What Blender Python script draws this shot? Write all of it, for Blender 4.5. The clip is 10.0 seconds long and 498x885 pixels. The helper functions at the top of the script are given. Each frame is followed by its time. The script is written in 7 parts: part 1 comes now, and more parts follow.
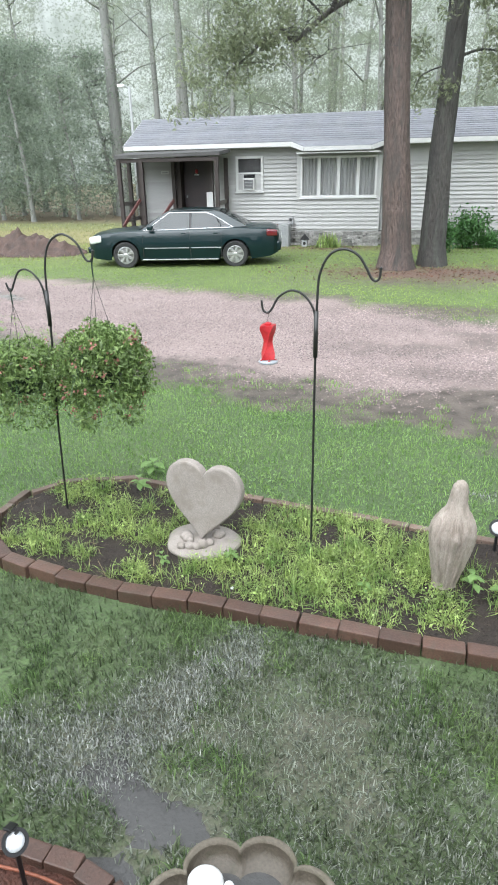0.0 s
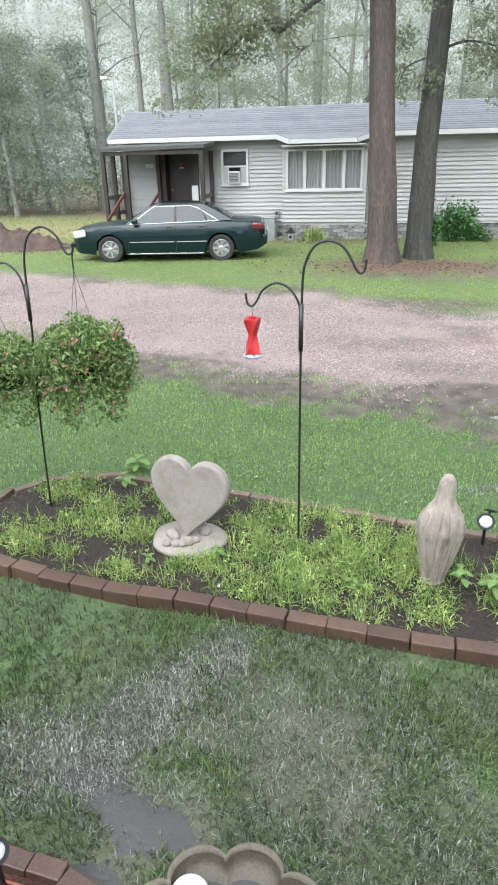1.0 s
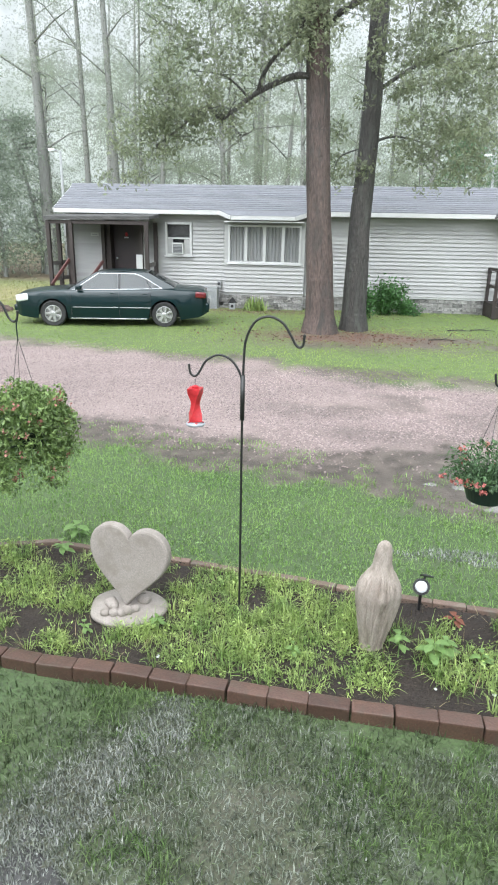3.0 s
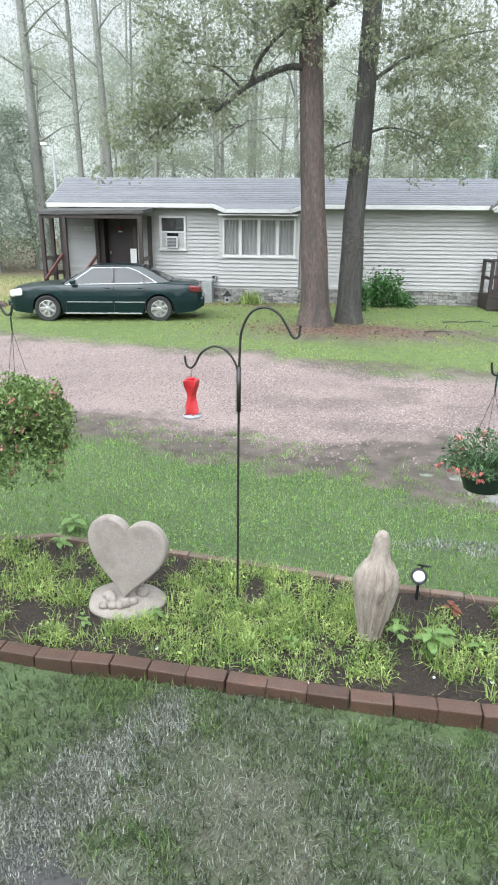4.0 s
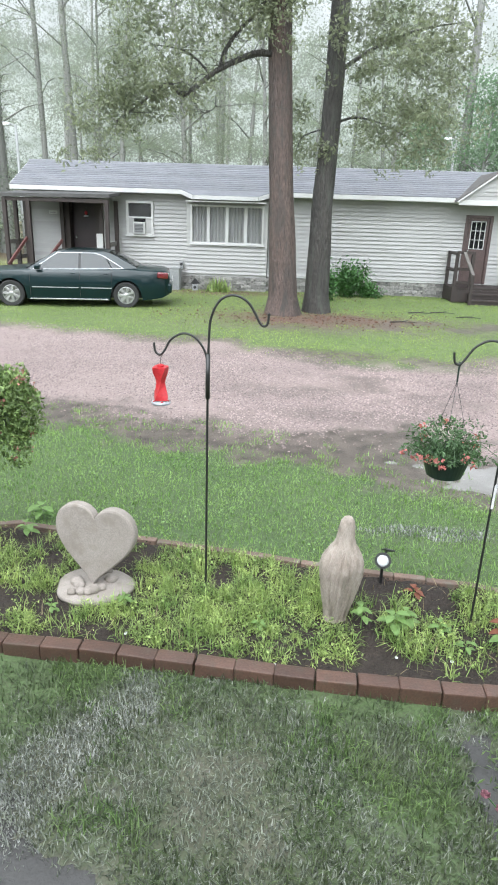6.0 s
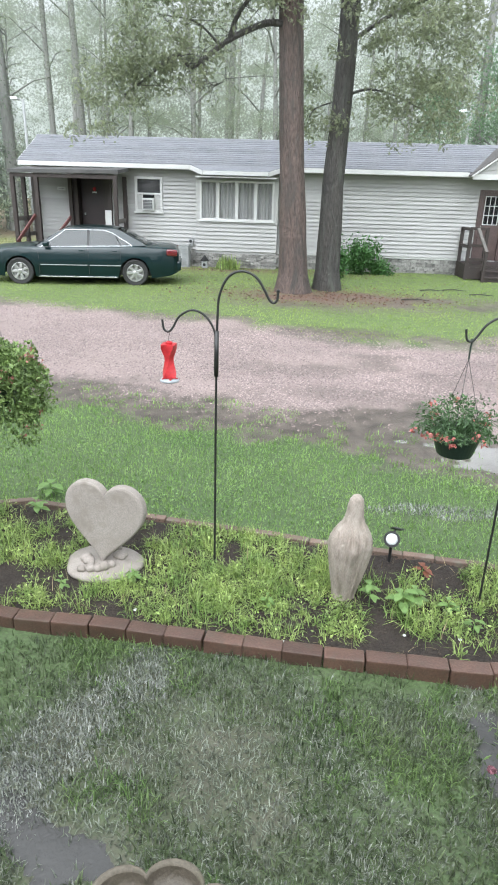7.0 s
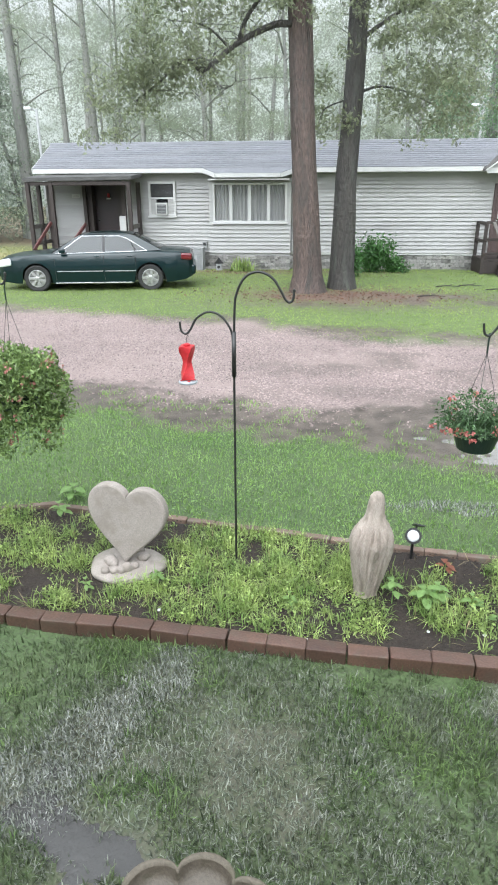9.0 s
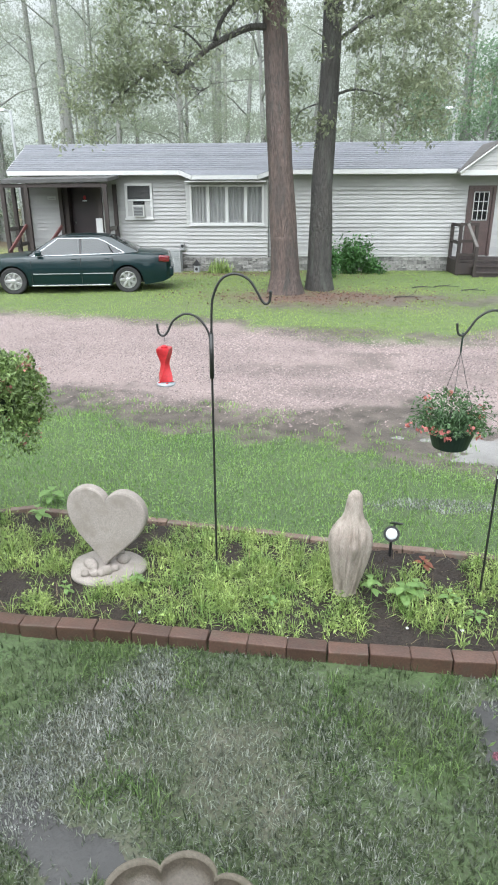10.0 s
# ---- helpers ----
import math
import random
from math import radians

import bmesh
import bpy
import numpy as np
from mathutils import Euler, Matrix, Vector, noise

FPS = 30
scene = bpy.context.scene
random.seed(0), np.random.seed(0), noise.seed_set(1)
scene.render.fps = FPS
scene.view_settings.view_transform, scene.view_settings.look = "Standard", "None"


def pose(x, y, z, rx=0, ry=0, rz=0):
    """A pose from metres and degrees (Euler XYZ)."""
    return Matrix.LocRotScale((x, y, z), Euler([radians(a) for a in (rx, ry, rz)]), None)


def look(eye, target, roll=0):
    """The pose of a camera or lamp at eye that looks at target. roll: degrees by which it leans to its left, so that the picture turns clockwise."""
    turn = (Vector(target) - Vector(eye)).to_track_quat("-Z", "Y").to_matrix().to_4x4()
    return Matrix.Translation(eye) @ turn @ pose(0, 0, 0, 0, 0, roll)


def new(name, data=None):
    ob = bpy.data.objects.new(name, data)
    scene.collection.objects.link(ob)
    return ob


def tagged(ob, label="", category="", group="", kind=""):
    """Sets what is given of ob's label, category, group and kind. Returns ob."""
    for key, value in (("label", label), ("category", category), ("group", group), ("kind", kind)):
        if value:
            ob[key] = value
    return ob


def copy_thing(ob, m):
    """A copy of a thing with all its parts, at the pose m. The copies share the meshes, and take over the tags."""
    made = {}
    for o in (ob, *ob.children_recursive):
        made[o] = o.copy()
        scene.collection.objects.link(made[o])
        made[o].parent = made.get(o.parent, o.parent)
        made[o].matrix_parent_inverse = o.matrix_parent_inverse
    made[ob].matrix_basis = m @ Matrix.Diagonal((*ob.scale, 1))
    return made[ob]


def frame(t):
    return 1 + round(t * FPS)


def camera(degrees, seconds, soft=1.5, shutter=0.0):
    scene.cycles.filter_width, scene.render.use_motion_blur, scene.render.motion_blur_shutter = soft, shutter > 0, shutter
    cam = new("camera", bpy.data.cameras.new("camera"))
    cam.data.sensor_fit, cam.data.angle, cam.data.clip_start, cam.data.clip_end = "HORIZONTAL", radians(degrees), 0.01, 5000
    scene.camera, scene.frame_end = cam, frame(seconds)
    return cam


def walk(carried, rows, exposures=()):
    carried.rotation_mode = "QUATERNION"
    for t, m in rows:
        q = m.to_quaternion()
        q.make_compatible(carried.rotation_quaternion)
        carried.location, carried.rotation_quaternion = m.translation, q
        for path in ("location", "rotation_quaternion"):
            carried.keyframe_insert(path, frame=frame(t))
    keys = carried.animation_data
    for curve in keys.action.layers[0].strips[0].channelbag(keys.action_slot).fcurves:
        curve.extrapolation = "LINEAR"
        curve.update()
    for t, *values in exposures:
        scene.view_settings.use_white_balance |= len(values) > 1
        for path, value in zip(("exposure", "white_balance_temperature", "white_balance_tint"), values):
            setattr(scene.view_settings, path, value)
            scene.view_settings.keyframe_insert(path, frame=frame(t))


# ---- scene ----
cam = camera(42.9, 10.0, soft=1.9)
PATH = [
    (0, (0.259, -1.031, 2.258), (-0.173, 0.7560, 1.4611), -1.22),
    (0.5, (0.250, -0.957, 2.231), (-0.138, 0.8229, 1.4376), -1.06),
    (1, (0.264, -0.979, 2.241), (-0.130, 0.8030, 1.4308), -1.31),
    (1.5, (0.274, -0.981, 2.240), (-0.005, 0.8550, 1.5032), -0.51),
    (2, (0.274, -1.024, 2.277), (0.037, 0.8710, 1.6986), 0.87),
    (2.5, (0.267, -1.012, 2.280), (0.070, 0.8760, 1.6510), 1.60),
    (3, (0.266, -1.021, 2.282), (0.044, 0.8610, 1.6572), 1.11),
    (3.2, (0.260, -1.022, 2.280), (0.044, 0.8500, 1.6295), 0.89),
    (4.5, (0.271, -1.028, 2.262), (0.068, 0.8530, 1.6247), 0.43),
    (5, (0.277, -1.058, 2.271), (0.278, 0.8480, 1.6207), 3.77),
    (5.5, (0.273, -1.047, 2.259), (0.241, 0.8350, 1.5830), 3.00),
    (6, (0.260, -1.066, 2.270), (0.154, 0.8290, 1.5897), 1.91),
    (6.2, (0.262, -1.057, 2.270), (0.141, 0.8040, 1.5077), 2.20),
    (7.3, (0.266, -1.054, 2.257), (0.135, 0.8040, 1.5234), 1.51),
    (7.5, (0.271, -1.068, 2.261), (0.194, 0.7950, 1.5014), 0.79),
    (8, (0.286, -1.079, 2.262), (0.223, 0.7700, 1.5037), 0.08),
    (8.5, (0.278, -1.092, 2.265), (0.123, 0.7610, 1.5454), -0.73),
    (9, (0.259, -1.077, 2.258), (0.070, 0.7780, 1.5221), -0.18),
    (9.5, (0.264, -1.079, 2.258), (0.096, 0.7830, 1.5311), -0.07),
    (10, (0.270, -1.094, 2.260), (0.143, 0.7630, 1.5310), -0.20),
]
walk(cam, [(t, look(eye, target, roll)) for t, eye, target, roll in PATH], [(0, 1.6, 5980, 8), (10, 1.6, 5980, 8)])

# ---- daylight: a rainy, overcast afternoon ----
world = bpy.data.worlds.new("overcast_sky")
scene.world = world
world.use_nodes = True
wn, wl = world.node_tree.nodes, world.node_tree.links
wn.clear()
sky = wn.new("ShaderNodeTexSky")
sky.sky_type, sky.sun_disc = "NISHITA", False
sky.sun_elevation, sky.sun_rotation = radians(56), radians(191)
sky.air_density, sky.dust_density, sky.ozone_density = 1.0, 1.5, 1.0
soft_sky = wn.new("ShaderNodeHueSaturation")
soft_sky.inputs["Saturation"].default_value = 0.12
bg = wn.new("ShaderNodeBackground")
bg.inputs["Strength"].default_value = 0.15
wout = wn.new("ShaderNodeOutputWorld")
wl.new(sky.outputs["Color"], soft_sky.inputs["Color"])
wl.new(soft_sky.outputs["Color"], bg.inputs["Color"])
wl.new(bg.outputs["Background"], wout.inputs["Surface"])
sun = new("sun", bpy.data.lights.new("sun", "SUN"))
sun.data.energy, sun.data.angle, sun.data.color = 1.5, radians(90), (1.0, 0.97, 0.92)
sun.matrix_world = look((0, 0, 30), (4, 20, 0))

# ---- materials ----


def nodes_of(name):
    m = bpy.data.materials.new(name)
    m.use_nodes = True
    n, l = m.node_tree.nodes, m.node_tree.links
    n.clear()
    out = n.new("ShaderNodeOutputMaterial")
    p = n.new("ShaderNodeBsdfPrincipled")
    l.new(p.outputs["BSDF"], out.inputs["Surface"])
    return m, n, l, p


def rgb(c):
    return (c[0], c[1], c[2], 1.0)


def noise_node(n, l, coord, scale, detail=4, stretch=None):
    t = n.new("ShaderNodeTexNoise")
    t.inputs["Scale"].default_value = scale
    t.inputs["Detail"].default_value = detail
    if stretch:
        mp = n.new("ShaderNodeMapping")
        mp.inputs["Scale"].default_value = stretch
        l.new(coord, mp.inputs["Vector"])
        l.new(mp.outputs["Vector"], t.inputs["Vector"])
    else:
        l.new(coord, t.inputs["Vector"])
    return t.outputs["Fac"]


def span(n, l, fac, lo, hi):
    r = n.new("ShaderNodeMapRange")
    r.inputs["From Min"].default_value, r.inputs["From Max"].default_value = lo, hi
    l.new(fac, r.inputs["Value"])
    return r.outputs["Result"]


def blend(n, l, fac, a, b, how="MIX"):
    m = n.new("ShaderNodeMix")
    m.data_type, m.blend_type = "RGBA", how
    for socket, v in ((m.inputs["Factor"], fac), (m.inputs["A"], a), (m.inputs["B"], b)):
        if isinstance(v, (int, float)):
            socket.default_value = v
        elif isinstance(v, tuple):
            socket.default_value = rgb(v)
        else:
            l.new(v, socket)
    return m.outputs["Result"]


def mat(name, a, b, rough=0.8, coarse=3.0, fine=60.0, bump=0.25, depth=0.004, metal=0.0, vary=0.0, stain=None,
        stretch=None, spec=0.5, coat=0.0, island=0.0, through_light=0.0, grain=0.26, thin=0.0):
    """A surface with coarse patches from a to b, fine grain and relief; vary: change from piece to piece."""
    m, n, l, p = nodes_of(name)
    co = n.new("ShaderNodeTexCoord").outputs["Object"]
    if vary:
        info = n.new("ShaderNodeObjectInfo")
        add = n.new("ShaderNodeVectorMath")
        add.operation = "ADD"
        sc = n.new("ShaderNodeVectorMath")
        sc.operation = "SCALE"
        sc.inputs["Scale"].default_value = 31.0
        sc.inputs[0].default_value = (1, 1, 1)
        l.new(info.outputs["Random"], sc.inputs["Scale"])
        l.new(co, add.inputs[0])
        mul = n.new("ShaderNodeVectorMath")
        mul.operation = "SCALE"
        mul.inputs["Scale"].default_value = 37.0
        l.new(sc.outputs["Vector"], mul.inputs[0])
        l.new(mul.outputs["Vector"], add.inputs[1])
        co = add.outputs["Vector"]
    big = span(n, l, noise_node(n, l, co, coarse, 5, stretch), 0.3, 0.7)
    small = noise_node(n, l, co, fine, 3, stretch)
    col = blend(n, l, big, a, b)
    dark = blend(n, l, span(n, l, small, 0.25, 0.75), (1 - grain,) * 3, (1 + grain * 0.7,) * 3)
    col = blend(n, l, 1.0, col, dark, "MULTIPLY")
    if stain:
        mask = span(n, l, noise_node(n, l, co, coarse * 2.3, 6, stretch), 0.52, 0.72)
        col = blend(n, l, mask, col, stain)
    if vary or island:
        source = n.new("ShaderNodeObjectInfo").outputs["Random"] if vary else n.new("ShaderNodeNewGeometry").outputs["Random Per Island"]
        k = vary or island
        r = n.new("ShaderNodeMapRange")
        r.inputs["To Min"].default_value, r.inputs["To Max"].default_value = 1 - k, 1 + k
        l.new(source, r.inputs["Value"])
        sc2 = n.new("ShaderNodeVectorMath")
        sc2.operation = "SCALE"
        l.new(col, sc2.inputs[0])
        l.new(r.outputs["Result"], sc2.inputs["Scale"])
        col = sc2.outputs["Vector"]
    l.new(col, p.inputs["Base Color"])
    p.inputs["Roughness"].default_value = rough
    p.inputs["Metallic"].default_value = metal
    p.inputs["Specular IOR Level"].default_value = spec
    p.inputs["Coat Weight"].default_value = coat
    p.inputs["Coat Roughness"].default_value = 0.06
    if through_light:
        p.inputs["Transmission Weight"].default_value = 0.0
        tr = n.new("ShaderNodeBsdfTranslucent")
        l.new(col, tr.inputs["Color"])
        mx = n.new("ShaderNodeMixShader")
        mx.inputs[0].default_value = through_light
        l.new(p.outputs["BSDF"], mx.inputs[1])
        l.new(tr.outputs["BSDF"], mx.inputs[2])
        out = [x for x in n if x.bl_idname == "ShaderNodeOutputMaterial"][0]
        l.new(mx.outputs["Shader"], out.inputs["Surface"])
        if thin:
            clear, mt = n.new("ShaderNodeBsdfTransparent"), n.new("ShaderNodeMixShader")
            mt.inputs[0].default_value = thin
            l.new(mx.outputs["Shader"], mt.inputs[1])
            l.new(clear.outputs["BSDF"], mt.inputs[2])
            l.new(mt.outputs["Shader"], out.inputs["Surface"])
    if bump:
        bp = n.new("ShaderNodeBump")
        bp.inputs["Strength"].default_value, bp.inputs["Distance"].default_value = bump, depth
        l.new(small, bp.inputs["Height"])
        l.new(bp.outputs["Normal"], p.inputs["Normal"])
    return m


M_BRICK = mat("wet_red_brick", (0.118, 0.068, 0.050), (0.082, 0.050, 0.038), 0.33, 7, 90, 0.6, 0.004, vary=0.2, stain=(0.085, 0.060, 0.045))
M_BRICK_PALE = mat("weathered_brick", (0.17, 0.115, 0.088), (0.12, 0.085, 0.066), 0.6, 7, 90, 0.5, 0.004, vary=0.25, stain=(0.16, 0.14, 0.11))
M_SOIL = mat("wet_soil", (0.024, 0.018, 0.014), (0.045, 0.034, 0.026), 0.9, 9, 70, 1.0, 0.03)
M_CRUMB = mat("soil_crumb", (0.045, 0.032, 0.024), (0.026, 0.02, 0.016), 0.85, 9, 90, 0.0, island=0.6)
M_MULCH = mat("red_mulch", (0.10, 0.035, 0.02), (0.055, 0.025, 0.018), 0.7, 9, 80, 1.0, 0.02)
M_IRON = mat("black_iron", (0.012, 0.013, 0.012), (0.025, 0.026, 0.024), 0.42, 20, 200, 0.3, 0.001)
M_CONCRETE = mat("cast_concrete", (0.325, 0.290, 0.258), (0.262, 0.232, 0.204), 0.85, 5, 160, 0.6, 0.003, stain=(0.225, 0.198, 0.168))
M_STATUE = mat("weathered_cast_stone", (0.41, 0.36, 0.31), (0.285, 0.24, 0.20), 0.85, 9, 130, 0.8, 0.005, stain=(0.225, 0.19, 0.155), stretch=(1.6, 1.6, 0.5))
M_BATH = mat("mossy_cast_stone", (0.165, 0.143, 0.108), (0.115, 0.098, 0.073), 0.75, 7, 120, 0.6, 0.004, stain=(0.088, 0.080, 0.050))
# inside of the bowl, darker brown than its outside
M_BASIN = mat("dark_wet_stone", (0.075, 0.062, 0.045), (0.105, 0.088, 0.066), 0.55, 8, 120, 0.6, 0.004, stain=(0.045, 0.042, 0.022))
M_WHITE = mat("glazed_white", (0.82, 0.82, 0.80), (0.76, 0.76, 0.74), 0.25, 5, 60, 0.05)
M_RED = mat("red_plastic", (0.47, 0.026, 0.032), (0.39, 0.020, 0.026), 0.42, 9, 60, 0.06)
M_DISH = mat("grey_plastic", (0.38, 0.40, 0.42), (0.30, 0.32, 0.34), 0.4, 9, 60, 0.1)
M_POT = mat("dark_green_plastic", (0.014, 0.030, 0.022), (0.010, 0.022, 0.016), 0.4, 9, 60, 0.1)
M_LAMP_BODY = mat("black_plastic", (0.012, 0.012, 0.013), (0.02, 0.02, 0.021), 0.4, 9, 90, 0.1)
M_LENS = mat("frosted_lens", (0.85, 0.87, 0.88), (0.78, 0.80, 0.82), 0.15, 20, 90, 0.1, coat=1.0)
M_TAPE = mat("pale_tape", (0.72, 0.73, 0.74), (0.62, 0.63, 0.64), 0.35, 9, 60, 0.1)
M_SIDING = mat("pale_vinyl_siding", (0.362, 0.36, 0.35), (0.33, 0.328, 0.318), 0.5, 0.8, 30, 0.05, 0.002, vary=0.05, stain=(0.295, 0.292, 0.28), stretch=(0.3, 1, 2), grain=0.05)
M_TRIM = mat("white_trim", (0.54, 0.54, 0.53), (0.49, 0.49, 0.48), 0.45, 2, 40, 0.05, grain=0.05)
M_SHINGLE = mat("grey_shingles", (0.185, 0.19, 0.205), (0.145, 0.15, 0.165), 0.65, 2.5, 24, 0.7, 0.01, vary=0.10, stain=(0.125, 0.13, 0.14), stretch=(0.6, 2, 2))
M_SHINGLE_HOOD = mat("brown_grey_shingles", (0.115, 0.106, 0.098), (0.08, 0.075, 0.071), 0.7, 2.5, 24, 0.7, 0.01, stretch=(2, 0.6, 2))
M_SKIRT = mat("skirting_block", (0.34, 0.33, 0.31), (0.20, 0.195, 0.185), 0.85, 6, 50, 1.0, 0.03, vary=0.38, stain=(0.085, 0.082, 0.076))
M_DARKWOOD = mat("dark_wet_wood", (0.040, 0.028, 0.024), (0.026, 0.020, 0.018), 0.65, 3, 40, 0.5, 0.004, stretch=(4, 4, 0.5))
M_GREYWOOD = mat("weathered_wood", (0.15, 0.138, 0.125), (0.10, 0.092, 0.083), 0.75, 3, 40, 0.5, 0.004, stretch=(4, 4, 0.5))
M_PORCHROOF = mat("dark_roofing_felt", (0.085, 0.083, 0.08), (0.055, 0.054, 0.052), 0.8, 3, 40, 0.5, 0.006)
M_REDWOOD = mat("red_painted_wood", (0.12, 0.04, 0.036), (0.075, 0.03, 0.028), 0.6, 3, 40, 0.3, 0.003)
M_DOOR = mat("brown_door_paint", (0.085, 0.055, 0.05), (0.065, 0.043, 0.04), 0.45, 3, 40, 0.1)
M_DARKDOOR = mat("dark_maroon_door", (0.030, 0.015, 0.016), (0.020, 0.012, 0.013), 0.5, 3, 40, 0.1)
M_CURTAIN = mat("pale_curtain", (0.66, 0.66, 0.65), (0.52, 0.52, 0.515), 0.9, 1.2, 12, 0.2, 0.03, stretch=(5, 5, 0.3), through_light=0.3, grain=0.08)
M_BLIND = mat("dark_grey_blind", (0.075, 0.072, 0.075), (0.06, 0.058, 0.06), 0.7, 3, 40, 0.2)
# indoor dimness painted as a near-black base colour
M_PAINTED_DARK = mat("painted_room_dark", (0.03, 0.03, 0.032), (0.02, 0.02, 0.022), 0.9, 2, 12, 0.0)
M_GREYMETAL = mat("grey_painted_metal", (0.33, 0.34, 0.34), (0.26, 0.27, 0.27), 0.5, 5, 50, 0.15)
M_BARK = mat("red_brown_bark", (0.140, 0.100, 0.085), (0.078, 0.062, 0.055), 0.8, 1.6, 16, 1.0, 0.08, stain=(0.062, 0.056, 0.050), stretch=(2.2, 2.2, 0.5), grain=0.5)
M_BARK_GREY = mat("grey_bark", (0.072, 0.066, 0.058), (0.044, 0.042, 0.039), 0.8, 1.6, 16, 1.0, 0.08, stain=(0.085, 0.09, 0.075), stretch=(2.2, 2.2, 0.5), grain=0.5)
# far bark paled in its base colour to stand for rain haze
M_BARK_HAZED = mat("haze_paled_bark", (0.22, 0.222, 0.205), (0.165, 0.167, 0.155), 0.9, 1, 8, 0.5, 0.05, stretch=(3, 3, 0.35))
M_LEAF_OAK = mat("oak_leaf", (0.275, 0.305, 0.185), (0.185, 0.215, 0.125), 0.32, 0.5, 9, 0.0, island=0.4, through_light=0.55, thin=0.25, spec=0.8)
# next three: rain haze put into pale, part see-through leaf colours
M_LEAF_HAZED = mat("haze_paled_wood_leaf", (0.335, 0.385, 0.275), (0.27, 0.318, 0.22), 0.5, 0.15, 3, 0.0, island=0.15, thin=0.55, through_light=0.65, spec=0.3)
M_LEAF_HAZED_PALE = mat("haze_paled_distant_leaf", (0.375, 0.415, 0.33), (0.315, 0.355, 0.275), 0.5, 0.1, 2, 0.0, island=0.12, thin=0.55, through_light=0.65, spec=0.3)
M_LEAF_HAZED_EVERGREEN = mat("haze_paled_evergreen_leaf", (0.29, 0.345, 0.265), (0.235, 0.28, 0.215), 0.5, 0.3, 4, 0.0, island=0.2, through_light=0.65, spec=0.4, thin=0.4)
M_LEAF_SAPLING = mat("sapling_leaf", (0.21, 0.32, 0.18), (0.16, 0.26, 0.14), 0.45, 0.3, 4, 0.0, island=0.25, through_light=0.55, thin=0.3)
M_LEAF_BASKET = mat("basket_leaf", (0.085, 0.155, 0.060), (0.055, 0.105, 0.042), 0.4, 9, 60, 0.0, island=0.45, through_light=0.25)
M_LEAF_TRAIL = mat("trailing_leaf", (0.25, 0.345, 0.115), (0.125, 0.19, 0.065), 0.42, 14, 60, 0.0, island=0.45, through_light=0.4)
M_LEAF_BUSH = mat("bush_leaf", (0.075, 0.175, 0.045), (0.052, 0.13, 0.036), 0.4, 3, 30, 0.0, island=0.4, through_light=0.3)
M_BLOOM_CORAL = mat("coral_petal", (0.55, 0.19, 0.16), (0.44, 0.15, 0.135), 0.6, 9, 60, 0.0, island=0.3, through_light=0.25)
M_BLOOM_PINK = mat("pink_petal", (0.33, 0.14, 0.175), (0.26, 0.13, 0.15), 0.6, 9, 60, 0.0, island=0.35, through_light=0.25)
M_BLOOM_DRY = mat("faded_petal", (0.40, 0.17, 0.14), (0.30, 0.16, 0.12), 0.7, 9, 60, 0.0, island=0.3, through_light=0.2)
M_WEED = mat("weed_leaf", (0.40, 0.495, 0.165), (0.155, 0.25, 0.068), 0.45, 7, 40, 0.0, island=0.5, through_light=0.35)
M_WEED_BROAD = mat("broad_weed_leaf", (0.25, 0.39, 0.125), (0.19, 0.32, 0.10), 0.4, 6, 40, 0.1, island=0.25, through_light=0.35)
M_CLOVER = mat("clover_leaf", (0.22, 0.33, 0.13), (0.17, 0.27, 0.10), 0.75, 2.2, 30, 0.0, island=0.35, through_light=0.3)
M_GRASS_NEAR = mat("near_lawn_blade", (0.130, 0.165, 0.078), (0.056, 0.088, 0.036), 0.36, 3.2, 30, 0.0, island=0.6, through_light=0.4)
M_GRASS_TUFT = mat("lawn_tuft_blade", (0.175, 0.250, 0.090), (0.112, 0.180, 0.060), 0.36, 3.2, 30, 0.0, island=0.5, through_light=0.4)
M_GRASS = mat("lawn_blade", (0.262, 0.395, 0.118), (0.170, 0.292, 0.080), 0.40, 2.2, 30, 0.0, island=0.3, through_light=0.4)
M_GRASS_FAR = mat("far_lawn_blade", (0.33, 0.42, 0.105), (0.19, 0.28, 0.075), 0.5, 0.5, 30, 0.0, island=0.3, through_light=0.4)
M_GRASS_DRY = mat("dry_lawn_blade", (0.30, 0.30, 0.125), (0.22, 0.235, 0.095), 0.5, 0.6, 30, 0.0, island=0.35, through_light=0.3)
# wet sheen and sky glints partly painted: pale grey base colours besides the gloss
M_GRASS_WET = mat("sheen_paled_flooded_blade", (0.145, 0.170, 0.115), (0.245, 0.262, 0.215), 0.2, 3, 30, 0.0, island=0.5, through_light=0.3, spec=0.9)
M_GRASS_GLINT = mat("glint_paled_blade", (0.205, 0.223, 0.188), (0.30, 0.315, 0.283), 0.13, 3, 30, 0.0, island=0.5, through_light=0.2, spec=1.0)
M_STRAW = mat("dry_stem", (0.34, 0.28, 0.15), (0.22, 0.18, 0.10), 0.6, 3, 30, 0.0, island=0.3)
M_PEBBLE = mat("pale_pink_gravel", (0.275, 0.215, 0.202), (0.185, 0.145, 0.137), 0.5, 0.9, 40, 0.0, island=0.6)
M_LITTER = mat("leaf_litter", (0.16, 0.085, 0.055), (0.10, 0.06, 0.042), 0.7, 5, 40, 0.0, island=0.5)
M_PAINT = mat("dark_green_car_paint", (0.001, 0.0135, 0.0155), (0.0008, 0.011, 0.013), 0.3, 4, 60, 0.0, metal=0.0, coat=0.6, spec=0.2, grain=0.03)
M_TYRE = mat("tyre_rubber", (0.014, 0.014, 0.014), (0.022, 0.022, 0.021), 0.75, 9, 60, 0.3)
